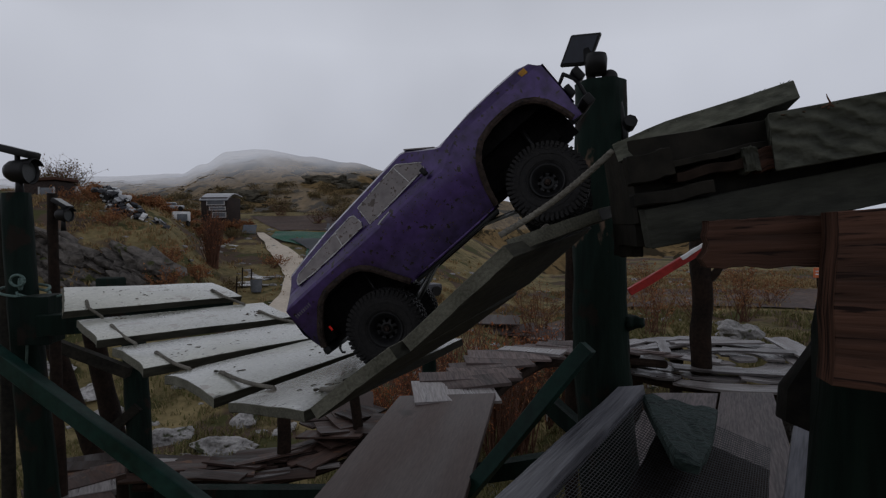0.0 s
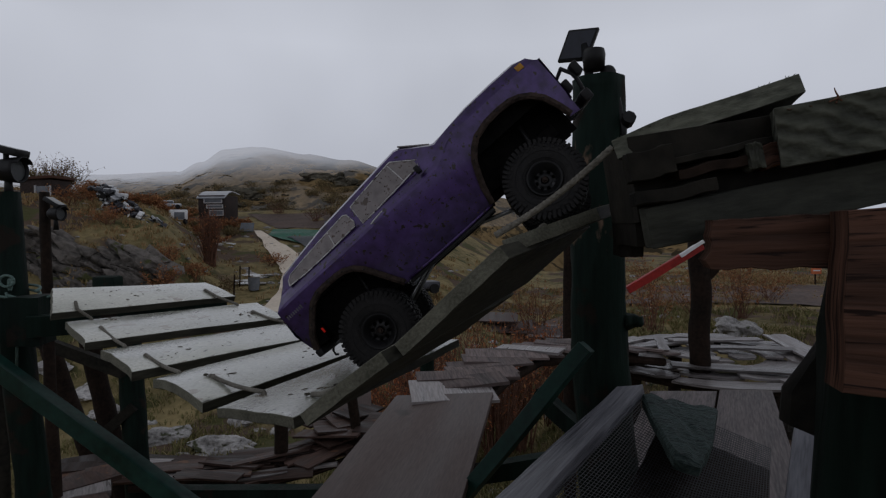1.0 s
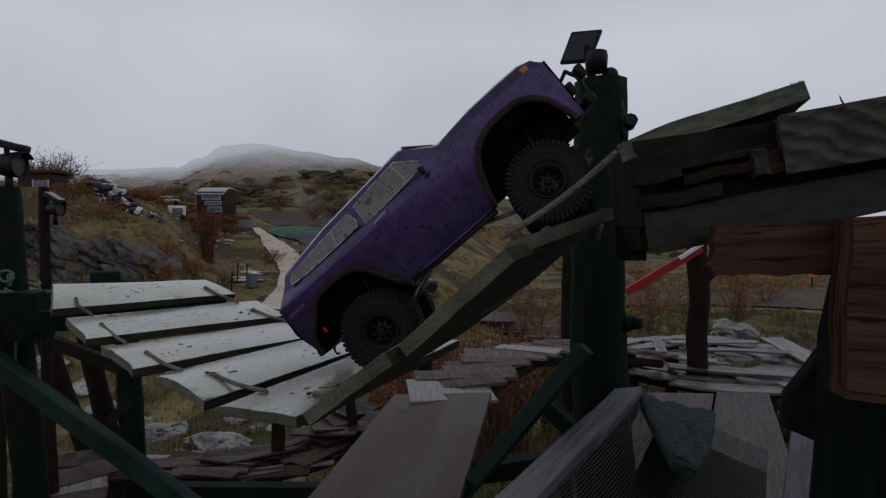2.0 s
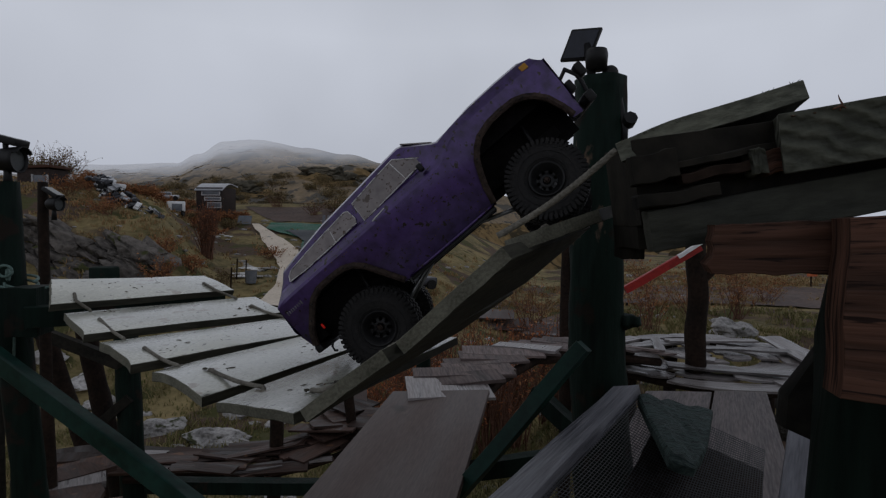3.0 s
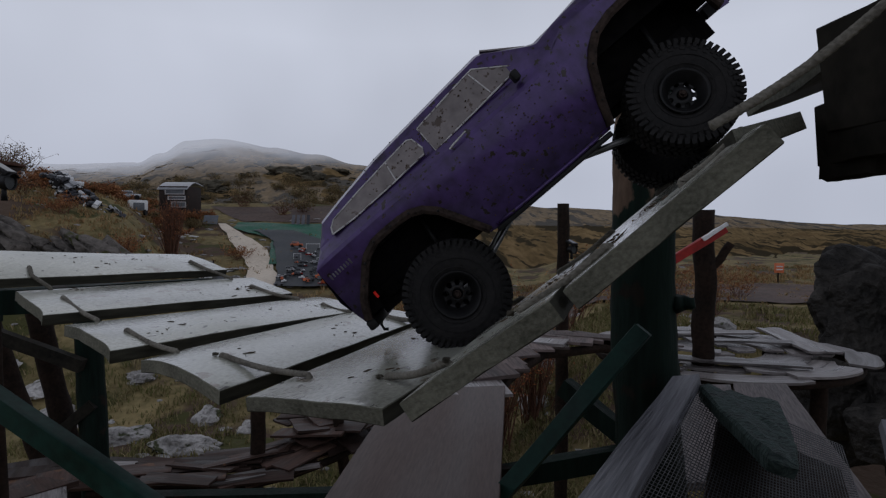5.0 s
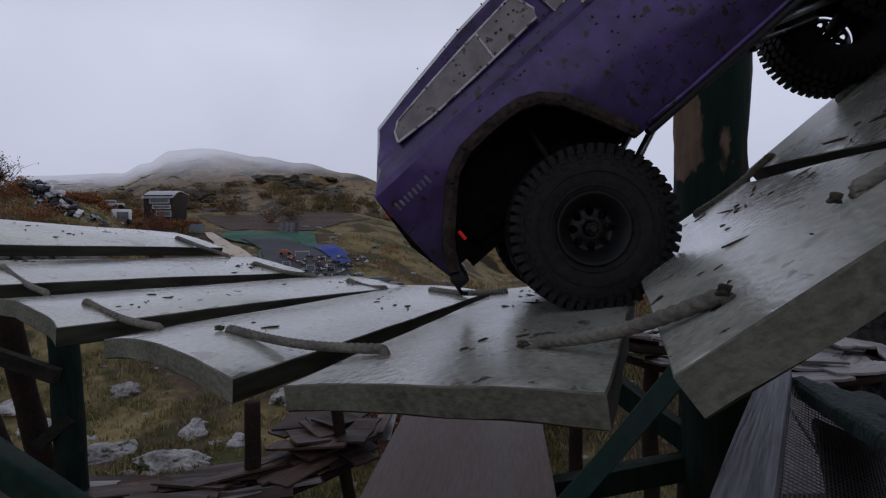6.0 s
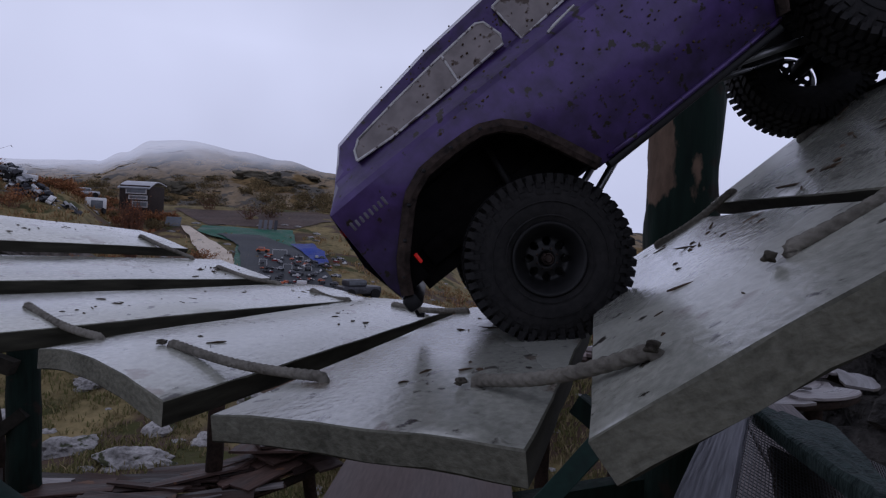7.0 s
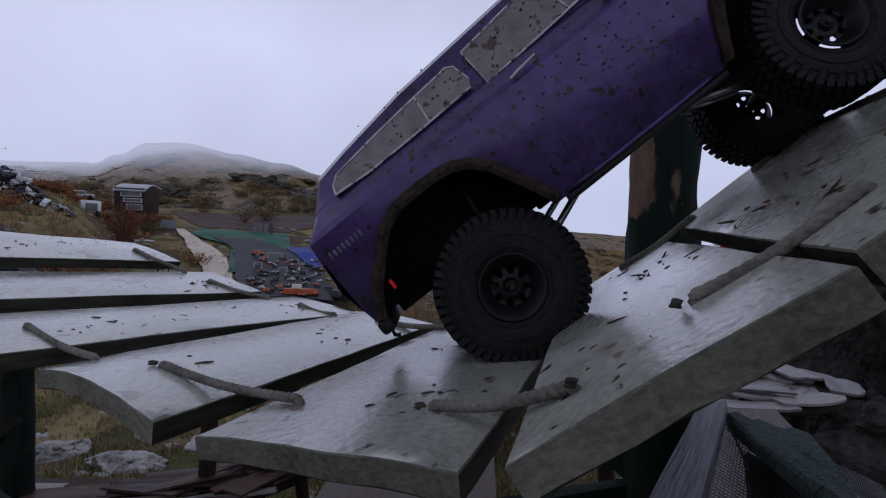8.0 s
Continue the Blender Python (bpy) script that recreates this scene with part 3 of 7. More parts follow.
def rope_bridge():
    br = thing("rope_bridge", (-0.16, 0.6, 1.0), "sagging rope bridge of wet grey-painted planks between posts", "bridge")
    boards = [
        # near left, near right, far right, far left
        ((-0.795, 1.160, 1.115), (-0.724, 1.056, 1.080), (-0.521, 1.437, 1.063), (-0.635, 1.524, 1.089)),
        ((-0.717, 1.076, 1.060), (-0.610, 0.970, 1.042), (-0.360, 1.324, 1.027), (-0.468, 1.432, 1.047)),
        ((-0.574, 0.959, 1.032), (-0.465, 0.854, 1.022), (-0.204, 1.204, 1.015), (-0.307, 1.310, 1.022)),
        ((-0.422, 0.837, 1.016), (-0.306, 0.734, 1.012), (-0.101, 1.121, 1.014), (-0.213, 1.223, 1.013)),
        ((-0.271, 0.693, 1.020), (-0.152, 0.599, 1.040), (0.035, 0.997, 1.040), (-0.084, 1.091, 1.022)),
        ((-0.140, 0.581, 1.050), (-0.053, 0.541, 1.124), (0.121, 0.968, 1.137), (0.034, 1.007, 1.064)),
        ((-0.041, 0.554, 1.127), (0.056, 0.512, 1.224), (0.240, 0.935, 1.250), (0.143, 0.978, 1.153)),
        ((0.063, 0.555, 1.227), (0.183, 0.660, 1.262), (0.381, 1.064, 1.297), (0.260, 0.958, 1.262)),
    ]
    for i, c in enumerate(boards):
        bm = bmesh.new()
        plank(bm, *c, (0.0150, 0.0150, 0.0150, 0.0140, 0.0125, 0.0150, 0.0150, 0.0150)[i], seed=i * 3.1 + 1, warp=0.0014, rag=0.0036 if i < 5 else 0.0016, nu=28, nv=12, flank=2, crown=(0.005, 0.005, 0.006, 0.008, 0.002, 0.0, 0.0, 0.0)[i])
        part("plank", bm, M_PLANK, br, mat2=M_PLANKEND, mat3=M_UNDERSHADE)

    g = np.random.default_rng(17)

    def at(i, u, v, up=0.0):
        nl, nr, fr, fl = map(Vector, boards[i])
        n = (fl - nl).cross(nr - nl).normalized()
        n = n if n.z > 0 else -n
        return (nl * (1 - v) + nr * v) * (1 - u) + (fl * (1 - v) + fr * v) * u + n * (up + (0.005, 0.005, 0.006, 0.008, 0.002, 0.0, 0.0, 0.0)[i] * (1 - (2 * v - 1) ** 2) * (1 - 0.6 * u))

    def rope_piece(i, j, u, u2, va, vb, r):
        a, b = at(i, u, va, -0.012), at(j, u2, vb, -0.012)
        a1, b1 = at(i, u, va, r * 0.9), at(j, u2, vb, r * 0.9)
        pts = [a, a + (a1 - a) * 0.6 + (b1 - a1) * 0.01]
        for k in range(15):
            t = k / 14
            p = a1 + (b1 - a1) * t
            p = p + Vector((0, 0, -0.004 * math.sin(math.pi * t)))
            if i == 0:
                # bends over the edge of the tilted first plank
                over = at(0, u + (u2 - u) * 0.4, 1.0, r * 1.2)
                p = a1 + (over - a1) * (t / 0.55) if t < 0.55 else over + (b1 - over) * ((t - 0.55) / 0.45)
            pts.append(p)
        pts += [b + (b1 - b) * 0.6, b]
        for k in range(2):
            soft = [pts[0]]
            for p, q in zip(pts, pts[1:]):
                soft += [p + (q - p) * 0.25, p + (q - p) * 0.75]
            pts = soft + [pts[-1]]
        bm = bmesh.new()
        fine, left = [], 0.0
        for p, q in zip(pts, pts[1:]):
            l = (q - p).length
            while left < l:
                fine.append(p + (q - p) * (left / l))
                left += 0.0011
            left -= l
        tube(bm, fine, r, 16, twist=0.32, lobes=4, lobe=0.085)
        part("rope", bm, M_ROPE, br, smooth=True)

    # holes: along and across on the lower plank, then on the next one
    ties = [(0.10, 0.74, 0.11, 0.06), (0.10, 0.55, 0.08, 0.07), (0.09, 0.63, 0.08, 0.10), (0.12, 0.53, 0.14, 0.17), (0.16, 0.75, 0.09, 0.22), (0.15, 0.70, 0.12, 0.23), (0.16, 0.66, 0.14, 0.25)]
    for i, (ua, va, ub, vb) in enumerate(ties):
        rope_piece(i, i + 1, ua, ub, va, vb, 0.0029)
        rope_piece(i, i + 1, 0.86, 0.86, 0.58, 0.09, 0.0032)
    # knots, where a rope end comes through a board
    for i, (u, v) in ((3, (0.115, 0.50)), (4, (0.155, 0.72)), (5, (0.145, 0.67)), (5, (0.085, 0.25))):
        bm = bmesh.new()
        c = at(i, u, v, 0.004)
        rock(bm, c + Vector((-0.002, 0.001, -0.002)), (0.0036, 0.0022, 0.0016), i * 3.3, 3, 1.0, Matrix.Rotation(0.6, 3, "Z"))
        part("rope_end", bm, M_ROPEEND, br, "frayed dirty rope end", smooth=True)
    # bits of wet dirt and splinters left by the wheels
    for i in range(8):
        heart = [(g.uniform(0.1, 0.9), g.uniform(0.15, 0.85)) for k in range(5)]
        for k in range(24):
            u, v = heart[k % 5]
            c = at(i, min(0.97, max(0.03, u + g.normal(0, 0.05))), min(0.95, max(0.05, v + g.normal(0, 0.11))), 0.0)
            r = g.uniform(0.0006, 0.0021) * (1.6 if k % 7 == 0 else 1.0)
            bm = bmesh.new()
            rock(bm, c, (r * (g.uniform(2.5, 6) if k % 2 else g.uniform(1, 2)), r * (0.45 if k % 2 else 1.0), 0.0009), float(k + i * 20), 1, 0.6, Matrix.Rotation(g.uniform(0, 3), 3, "Z") if i < 5 else Matrix.Rotation(-0.72, 3, "Y") @ Matrix.Rotation(g.uniform(0, 3), 3, "Z"))
            part("dirt", bm, M_MUD, br)
    return br


rope_bridge()


# ---- the truck ----
M_GLOW = bpy.data.materials.new("lit_red_lens")
M_GLOW.use_nodes = True
M_GLOW.node_tree.nodes["Principled BSDF"].inputs["Base Color"].default_value = (0.5, 0.02, 0.01, 1)
M_GLOW.node_tree.nodes["Principled BSDF"].inputs["Emission Color"].default_value = (1, 0.02, 0.012, 1)
M_GLOW.node_tree.nodes["Principled BSDF"].inputs["Emission Strength"].default_value = 0.10


def truck():
    fwd = Vector((0.746, -0.080, 0.661)).normalized()
    left = Vector((0.105, 0.994, 0.002))
    left = (left - fwd * left.dot(fwd)).normalized()
    up = fwd.cross(left)
    c = Vector((-0.074, 0.8855, 1.085))
    m = Matrix(((fwd.x, left.x, up.x, c.x), (fwd.y, left.y, up.y, c.y), (fwd.z, left.z, up.z, c.z), (0, 0, 0, 1)))
    tr = thing("model_truck", c, "muddy purple radio-controlled crawler truck climbing off a rope bridge", "model truck", m=m)

    def pt(name, bm, mat, label="", parent=None, smooth=False):
        return part(name, bm, mat, parent or tr, label, smooth, local=True)

    def tuck(z):
        return 2.5 * max(0.0, 0.118 - z) ** 2

    def belt(x):
        return 0.122 + 0.020 * smoothstep(0.215, 0.26, x)

    def shoulder(x, z):
        """How far the flank leans in on its way from the belt to the windows."""
        b = belt(x)
        full = 0.004 + 0.012 * smoothstep(0.236, 0.19, x)
        top = b + (0.018 if x < 0.235 else 0.0108)
        return full * min(1.0, max(0.0, (z - b - 0.003) / (top - b - 0.003)))

    # sides with wheel arches
    rear_outline = [(-0.0915, 0.047), (-0.086, 0.050), (-0.073, 0.067), (-0.055, 0.085), (-0.040, 0.0985), (-0.025, 0.1045), (-0.001, 0.105), (0.022, 0.103), (0.035, 0.097), (0.047, 0.085), (0.059, 0.064), (0.0755, 0.032)]
    front_outline = [(0.16, 0.032), (0.242, 0.034), (0.25, 0.07), (0.262, 0.108), (0.285, 0.130), (0.33, 0.137), (0.362, 0.133), (0.385, 0.115), (0.397, 0.085), (0.402, 0.06), (0.418, 0.058)]

    bm = bmesh.new()
    low = [(-0.0939, 0.060)] + rear_outline + [(x, z - 0.013 * smoothstep(0.03, 0.095, z)) for x, z in front_outline]
    cols = []
    for (xa, za), (xb, zb) in zip(low, low[1:]):
        m = max(1, int((xb - xa) / 0.012))
        cols += [(xa + (xb - xa) * k / m, za + (zb - za) * k / m) for k in range(m)]
    cols.append(low[-1])
    rows_n = 9
    for sgn in (-1, 1):
        skins = []
        for inset in (0.0, 0.003):
            skin = []
            for x, z0 in cols:
                col = []
                for j in range(rows_n + 1):
                    z = z0 + (belt(x) - z0) * j / rows_n
                    w = 0.085 - tuck(z) - shoulder(x, z) - 0.010 * smoothstep(0.36, 0.425, x) - 0.006 * smoothstep(-0.05, -0.1, x) - inset
                    col.append(bm.verts.new((x, sgn * w, z)))
                skin.append(col)
            for c0, c1 in zip(skin, skin[1:]):
                for j in range(rows_n):
                    bm.faces.new((c0[j], c1[j], c1[j + 1], c0[j + 1]))
            skins.append(skin)
        o, q = skins
        for c in range(len(cols) - 1):
            bm.faces.new((o[c][0], o[c + 1][0], q[c + 1][0], q[c][0]))
        for c in (0, len(cols) - 1):
            for j in range(rows_n):
                bm.faces.new((o[c][j], o[c][j + 1], q[c][j + 1], q[c][j]))
    # shoulder, cab, roof and hood as a loft over stations
    stations = []
    for x in (-0.094, -0.088, -0.078, -0.068, -0.06, -0.03, 0.03, 0.09, 0.15, 0.178, 0.186, 0.193, 0.206, 0.218, 0.23, 0.237, 0.26, 0.30, 0.35, 0.39, 0.408, 0.417, 0.421):
        b = belt(x)
        if x <= 0.19:
            roof = 0.163 + 0.013 * smoothstep(-0.066, 0.01, x) + 0.015 * max(0.0, x) / 0.19
            if x < -0.06:
                roof = 0.124 + (0.163 - 0.124) * (x + 0.0945) / 0.0345
        elif x < 0.235:
            roof = 0.191 - (x - 0.19) / 0.045 * 0.037
        else:
            roof = 0.155 + 0.008 * smoothstep(0.235, 0.32, x) - 0.022 * smoothstep(0.395, 0.421, x) ** 2
        cab = smoothstep(0.236, 0.19, x)
        w = 0.085 - 0.010 * smoothstep(0.36, 0.425, x) - 0.006 * smoothstep(-0.05, -0.1, x)
        sh = min(roof - 0.001, b + 0.018 * (1 if x < 0.235 else 0.6))
        wt = w - 0.012 * cab - 0.004
        e = max(sh + 0.0005, roof - 0.011)
        tw = wt - (e - sh) * 0.28
        half = [(w - shoulder(x, b + (sh - b) * q), b + (sh - b) * q) for q in (0, 0.25, 0.5, 0.75)] + [(wt, sh), (tw, e), (tw - 0.004, e + (roof - e) * 0.65), (tw - 0.012, roof), (tw * 0.45, roof + 0.002), (0, roof + 0.003)]
        stations.append((x, half))
    rings = []
    for x, half in stations:
        ring = [bm.verts.new((x, -y, z)) for y, z in half] + [bm.verts.new((x, y, z)) for y, z in half[-2::-1]]
        rings.append(ring)
    for a, b in zip(rings, rings[1:]):
        for k in range(len(a) - 1):
            bm.faces.new((a[k], a[k + 1], b[k + 1], b[k]))
    # tailgate and nose
    tail_low = [bm.verts.new((-0.098, y, 0.08)) for y in (-0.0755, 0.0, 0.0755)]
    tail_end = [bm.verts.new((-0.092, y, 0.045)) for y in (-0.066, 0.0, 0.066)]
    t0 = rings[0]
    bm.faces.new((t0[0], t0[9], tail_low[1], tail_low[0]))
    bm.faces.new((t0[9], t0[-1], tail_low[2], tail_low[1]))
    bm.faces.new(t0)
    for k in range(2):
        bm.faces.new((tail_low[k], tail_low[k + 1], tail_end[k + 1], tail_end[k]))
    t1 = rings[-1]
    nose = [bm.verts.new((0.419, y, 0.072)) for y in (-0.075, 0.0, 0.075)]
    bm.faces.new((t1[0], nose[0], nose[1], t1[9]))
    bm.faces.new((t1[9], nose[1], nose[2], t1[-1]))
    bm.faces.new(t1)
    bmesh.ops.remove_doubles(bm, verts=bm.verts, dist=0.0004)
    bmesh.ops.recalc_face_normals(bm, faces=bm.faces)
    body = pt("body", bm, M_PURPLE, "scuffed purple shell splashed with mud", smooth=True)
    body.data.set_sharp_from_angle(angle=radians(24))
    bv = body.modifiers.new("soft", "BEVEL")
    bv.width, bv.segments, bv.limit_method, bv.angle_limit = 0.0022, 2, "ANGLE", radians(25)

    # floor, chassis and added fillers, the shade inside put into their near-black colour
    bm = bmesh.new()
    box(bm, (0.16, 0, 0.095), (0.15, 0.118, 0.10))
    pt("cab_floor", bm, M_INSHADE)
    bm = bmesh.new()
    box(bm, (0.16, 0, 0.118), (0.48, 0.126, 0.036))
    pt("arch_liner", bm, M_INSHADE)
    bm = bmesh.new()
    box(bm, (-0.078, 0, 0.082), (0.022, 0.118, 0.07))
    pt("tail_liner", bm, M_INSHADE)
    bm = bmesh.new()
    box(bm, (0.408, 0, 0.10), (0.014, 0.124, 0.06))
    pt("nose_liner", bm, M_INSHADE)
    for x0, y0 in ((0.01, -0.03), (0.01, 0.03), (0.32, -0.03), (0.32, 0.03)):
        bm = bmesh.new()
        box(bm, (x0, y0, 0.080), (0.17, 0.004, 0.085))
        pt("inner_fender", bm, M_INSHADE)
    bm = bmesh.new()
    box(bm, (-0.0655, -0.0585, 0.062), (0.0026, 0.004, 0.008), bevel=0.0006)
    pt("brake_light", bm, M_GLOW, "lit red brake light")
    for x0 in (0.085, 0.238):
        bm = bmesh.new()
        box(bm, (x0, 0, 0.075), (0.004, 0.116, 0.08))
        pt("arch_wall", bm, M_INSHADE)
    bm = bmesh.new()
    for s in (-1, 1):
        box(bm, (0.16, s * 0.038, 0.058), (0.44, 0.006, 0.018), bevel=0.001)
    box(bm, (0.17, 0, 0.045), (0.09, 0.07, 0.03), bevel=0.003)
    pt("chassis", bm, M_INSHADE)
    for x0, x1, y, z0, z1 in ((0.02, 0.125, -0.04, -0.004, 0.036), (0.02, 0.125, 0.04, -0.004, 0.036), (0.30, 0.19, -0.042, -0.004, 0.036), (0.30, 0.19, 0.042, -0.004, 0.036)):
        bm = bmesh.new()
        tube(bm, [(x0, y, z0), (x1, y * 0.8, z1)], 0.003, 8)
        pt("suspension_link", bm, M_STEEL, smooth=True)
    def axle_pose(x):
        """The rear axle is level; at the front one wheel hangs down to the ramp."""
        return Matrix.Translation((0.005, 0.0, 0.006)) if x < 0.1 else Matrix.Translation((x, 0.0, -0.008)) @ Matrix.Rotation(-0.27, 4, "X")

    for x in (0.0, 0.318):
        for s in (-1, 1):
            bm = bmesh.new()
            foot = axle_pose(x) @ Vector((0.012, s * 0.042, 0.0))
            tube(bm, [foot, (x + 0.02, s * 0.045, 0.05)], 0.006, 10)
            tube(bm, [(x + 0.02, s * 0.045, 0.05), (x + 0.026, s * 0.042, 0.095)], 0.0032, 8)
            pt("shock_absorber", bm, M_PLASTIC, smooth=True)
        bm = bmesh.new()
        tube(bm, [axle_pose(x) @ Vector((0, y, 0)) for y in (-0.062, -0.03, -0.022, 0.0, 0.012, 0.062)], [0.007, 0.008, 0.015, 0.017, 0.009, 0.007], 12)
        pt("axle", bm, M_PLASTIC, smooth=True)
    # sliders along the sill
    for s in (-1, 1):
        bm = bmesh.new()
        box(bm, (0.162, s * 0.062, 0.029), (0.158, 0.008, 0.006), bevel=0.0015)
        pt("side_sill", bm, M_PLASTIC)
        # rolled lower lip of the shell
        bm = bmesh.new()
        w = 0.0853 - tuck(0.034)
        tube(bm, [(0.085, s * w, 0.0345), (0.12, s * (w + 0.0006), 0.0335), (0.20, s * (w + 0.0006), 0.0338), (0.241, s * w, 0.035)], 0.0021, 8)
        pt("sill_lip", bm, M_PURPLE, smooth=True)

    # fender flares
    def flare(pts, sgn):
        bm = bmesh.new()
        ring0 = []
        n = len(pts)
        for k, (x, z) in enumerate(pts):
            xa, za = pts[max(0, k - 1)]
            xb, zb = pts[min(n - 1, k + 1)]
            t = Vector((xb - xa, zb - za)).normalized()
            nn = Vector((-t.y, t.x))
            j = 0.0016 * noise.noise((k * 2.3, sgn, 1))
            ring0.append([bm.verts.new((x + nn.x * o, sgn * (y - tuck(z)), z + nn.y * o)) for o, y in ((-0.0035, 0.082), (-0.0035, 0.0885 + j), (0.0, 0.0900 + j), (0.0050, 0.0885), (0.0060, 0.082))])
        for a, b in zip(ring0, ring0[1:]):
            for q in range(5):
                bm.faces.new((a[q], a[(q + 1) % 5], b[(q + 1) % 5], b[q]))
        bm.faces.new(ring0[0])
        bm.faces.new(ring0[-1])
        fl = pt("fender_flare", bm, M_FLARE, "mud-caked black fender flare")
        for k in range(1, n - 1, 2):
            x, z = pts[k]
            bm = bmesh.new()
            bmesh.ops.create_icosphere(bm, subdivisions=2, radius=0.0016, matrix=Matrix.Translation((x, sgn * (0.0895 - tuck(z)), z + 0.001)))
            pt("rivet", bm, M_PLASTIC, parent=fl)

    rear_arch = [(-0.086, 0.046), (-0.080, 0.057), (-0.073, 0.067), (-0.064, 0.076), (-0.055, 0.085), (-0.047, 0.093), (-0.040, 0.0985), (-0.025, 0.1045), (-0.012, 0.105), (-0.001, 0.105), (0.011, 0.1045), (0.022, 0.103), (0.035, 0.097), (0.047, 0.085), (0.059, 0.064), (0.0755, 0.034)]
    front_arch = [(0.244, 0.036), (0.25, 0.07), (0.256, 0.09), (0.264, 0.108), (0.275, 0.121), (0.287, 0.130), (0.31, 0.136), (0.33, 0.137), (0.35, 0.136), (0.364, 0.131), (0.377, 0.122), (0.388, 0.108), (0.397, 0.085), (0.402, 0.062)]
    front_arch = [(x, z - 0.013 * smoothstep(0.03, 0.095, z)) for x, z in front_arch]
    for s in (-1, 1):
        flare(rear_arch, s)
        flare(front_arch, s)

    # windows on the slanting cab side: a panel and a silver line round it
    def on_cab(x, z, sgn, out):
        y = 0.0695 - (z - 0.140) * 0.27
        return Vector((x, sgn * (y + out), z))

    def window(poly, sgn, lines=()):
        bm = bmesh.new()
        a = [bm.verts.new(on_cab(x, z, sgn, 0.0013)) for x, z in poly]
        b = [bm.verts.new(on_cab(x, z, sgn, -0.004)) for x, z in poly]
        bm.faces.new(a)
        bm.faces.new(b)
        for k in range(len(poly)):
            bm.faces.new((a[k], a[(k + 1) % len(poly)], b[(k + 1) % len(poly)], b[k]))
        w = pt("side_window", bm, M_WINDOW, "grimy grey side window")
        for line in [list(poly) + [poly[0]]] + [list(q) for q in lines]:
            bm = bmesh.new()
            tube(bm, [on_cab(x, z, sgn, 0.0015) for x, z in line], 0.0009, 6)
            pt("window_trim", bm, M_TRIM, "silver line round the window", parent=w)

    for s in (-1, 1):
        window([(-0.056, 0.142), (-0.053, 0.149), (-0.046, 0.154), (-0.012, 0.159), (0.030, 0.1635), (0.070, 0.167), (0.075, 0.164), (0.078, 0.149), (0.075, 0.1425), (0.026, 0.1405), (-0.025, 0.1395)], s,
               [[(0.037, 0.164), (0.034, 0.141)]])
        window([(0.087, 0.169), (0.130, 0.1745), (0.172, 0.179), (0.205, 0.153), (0.199, 0.145), (0.140, 0.1405), (0.087, 0.137)], s, [[(0.166, 0.178), (0.171, 0.143)]])
        bm = bmesh.new()
        tube(bm, [(0.098, s * 0.0875, 0.1265), (0.104, s * 0.0892, 0.1275), (0.122, s * 0.0892, 0.1295)], [0.0009, 0.0010, 0.0007], 8)
        pt("door_handle", bm, M_TRIM, "worn silver door handle")
        bm = bmesh.new()
        box(bm, (0.197, s * 0.086, 0.139), (0.008, 0.016, 0.011), bevel=0.002)
        pt("side_mirror", bm, M_PLASTIC)
        bm = bmesh.new()
        box(bm, (0.392, s * 0.0775, 0.150), (0.011, 0.004, 0.009), Matrix.Rotation(s * 0.2, 4, "X"), bevel=0.001)
        pt("marker_lamp", bm, M_AMBER, "amber marker lamp")
        bm = bmesh.new()
        box(bm, (-0.0945, s * 0.068, 0.108), (0.004, 0.010, 0.007), bevel=0.001)
        pt("tail_lamp", bm, M_TAIL, "small red tail lamp")
        # lettering that cannot be read: small raised bars
        for k in range(8):
            bm = bmesh.new()
            x = -0.086 + k * 0.0040
            box(bm, (x, s * (0.0849 - tuck(0.107) - 0.006 * smoothstep(-0.05, -0.1, x)), 0.107), (0.0019, 0.0012, 0.0066 if k in (0, 7) else 0.0050), bevel=0.0003)
            pt("badge_bar", bm, M_BADGE)
    # windscreen
    bm = bmesh.new()
    v = [bm.verts.new(p) for p in ((0.194, -0.046, 0.1905), (0.194, 0.046, 0.1905), (0.231, 0.056, 0.160), (0.231, -0.056, 0.160))]
    bm.faces.new(v)
    r = bmesh.ops.extrude_face_region(bm, geom=bm.faces[:])
    bmesh.ops.translate(bm, vec=(0.0012, 0, 0.0012), verts=[g for g in r["geom"] if isinstance(g, bmesh.types.BMVert)])
    pt("windscreen", bm, M_WINDOW)
    # front bumper with its lamp bar, rear hook
    bm = bmesh.new()
    box(bm, (0.436, 0, 0.062), (0.014, 0.15, 0.016), bevel=0.003)
    box(bm, (0.425, 0.03, 0.06), (0.03, 0.006, 0.012))
    box(bm, (0.425, -0.03, 0.06), (0.03, 0.006, 0.012))
    tube(bm, [(0.44, -0.055, 0.062), (0.446, -0.055, 0.095), (0.44, -0.045, 0.115), (0.44, 0.045, 0.115), (0.446, 0.055, 0.095), (0.44, 0.055, 0.062)], 0.003, 8)
    pt("front_bumper", bm, M_PLASTIC)
    for s in (-1, 1):
        bm = bmesh.new()
        box(bm, (0.452, s * 0.05, 0.10), (0.012, 0.03, 0.02), bevel=0.003)
        pt("spot_lamp", bm, M_PLASTIC)
    bm = bmesh.new()
    box(bm, (-0.088, 0, 0.04), (0.012, 0.14, 0.012), bevel=0.003)
    tube(bm, [(-0.092, 0, 0.036), (-0.097, 0, 0.031), (-0.098, 0, 0.024), (-0.094, 0, 0.021)], 0.002, 8)
    pt("rear_bumper", bm, M_PLASTIC)

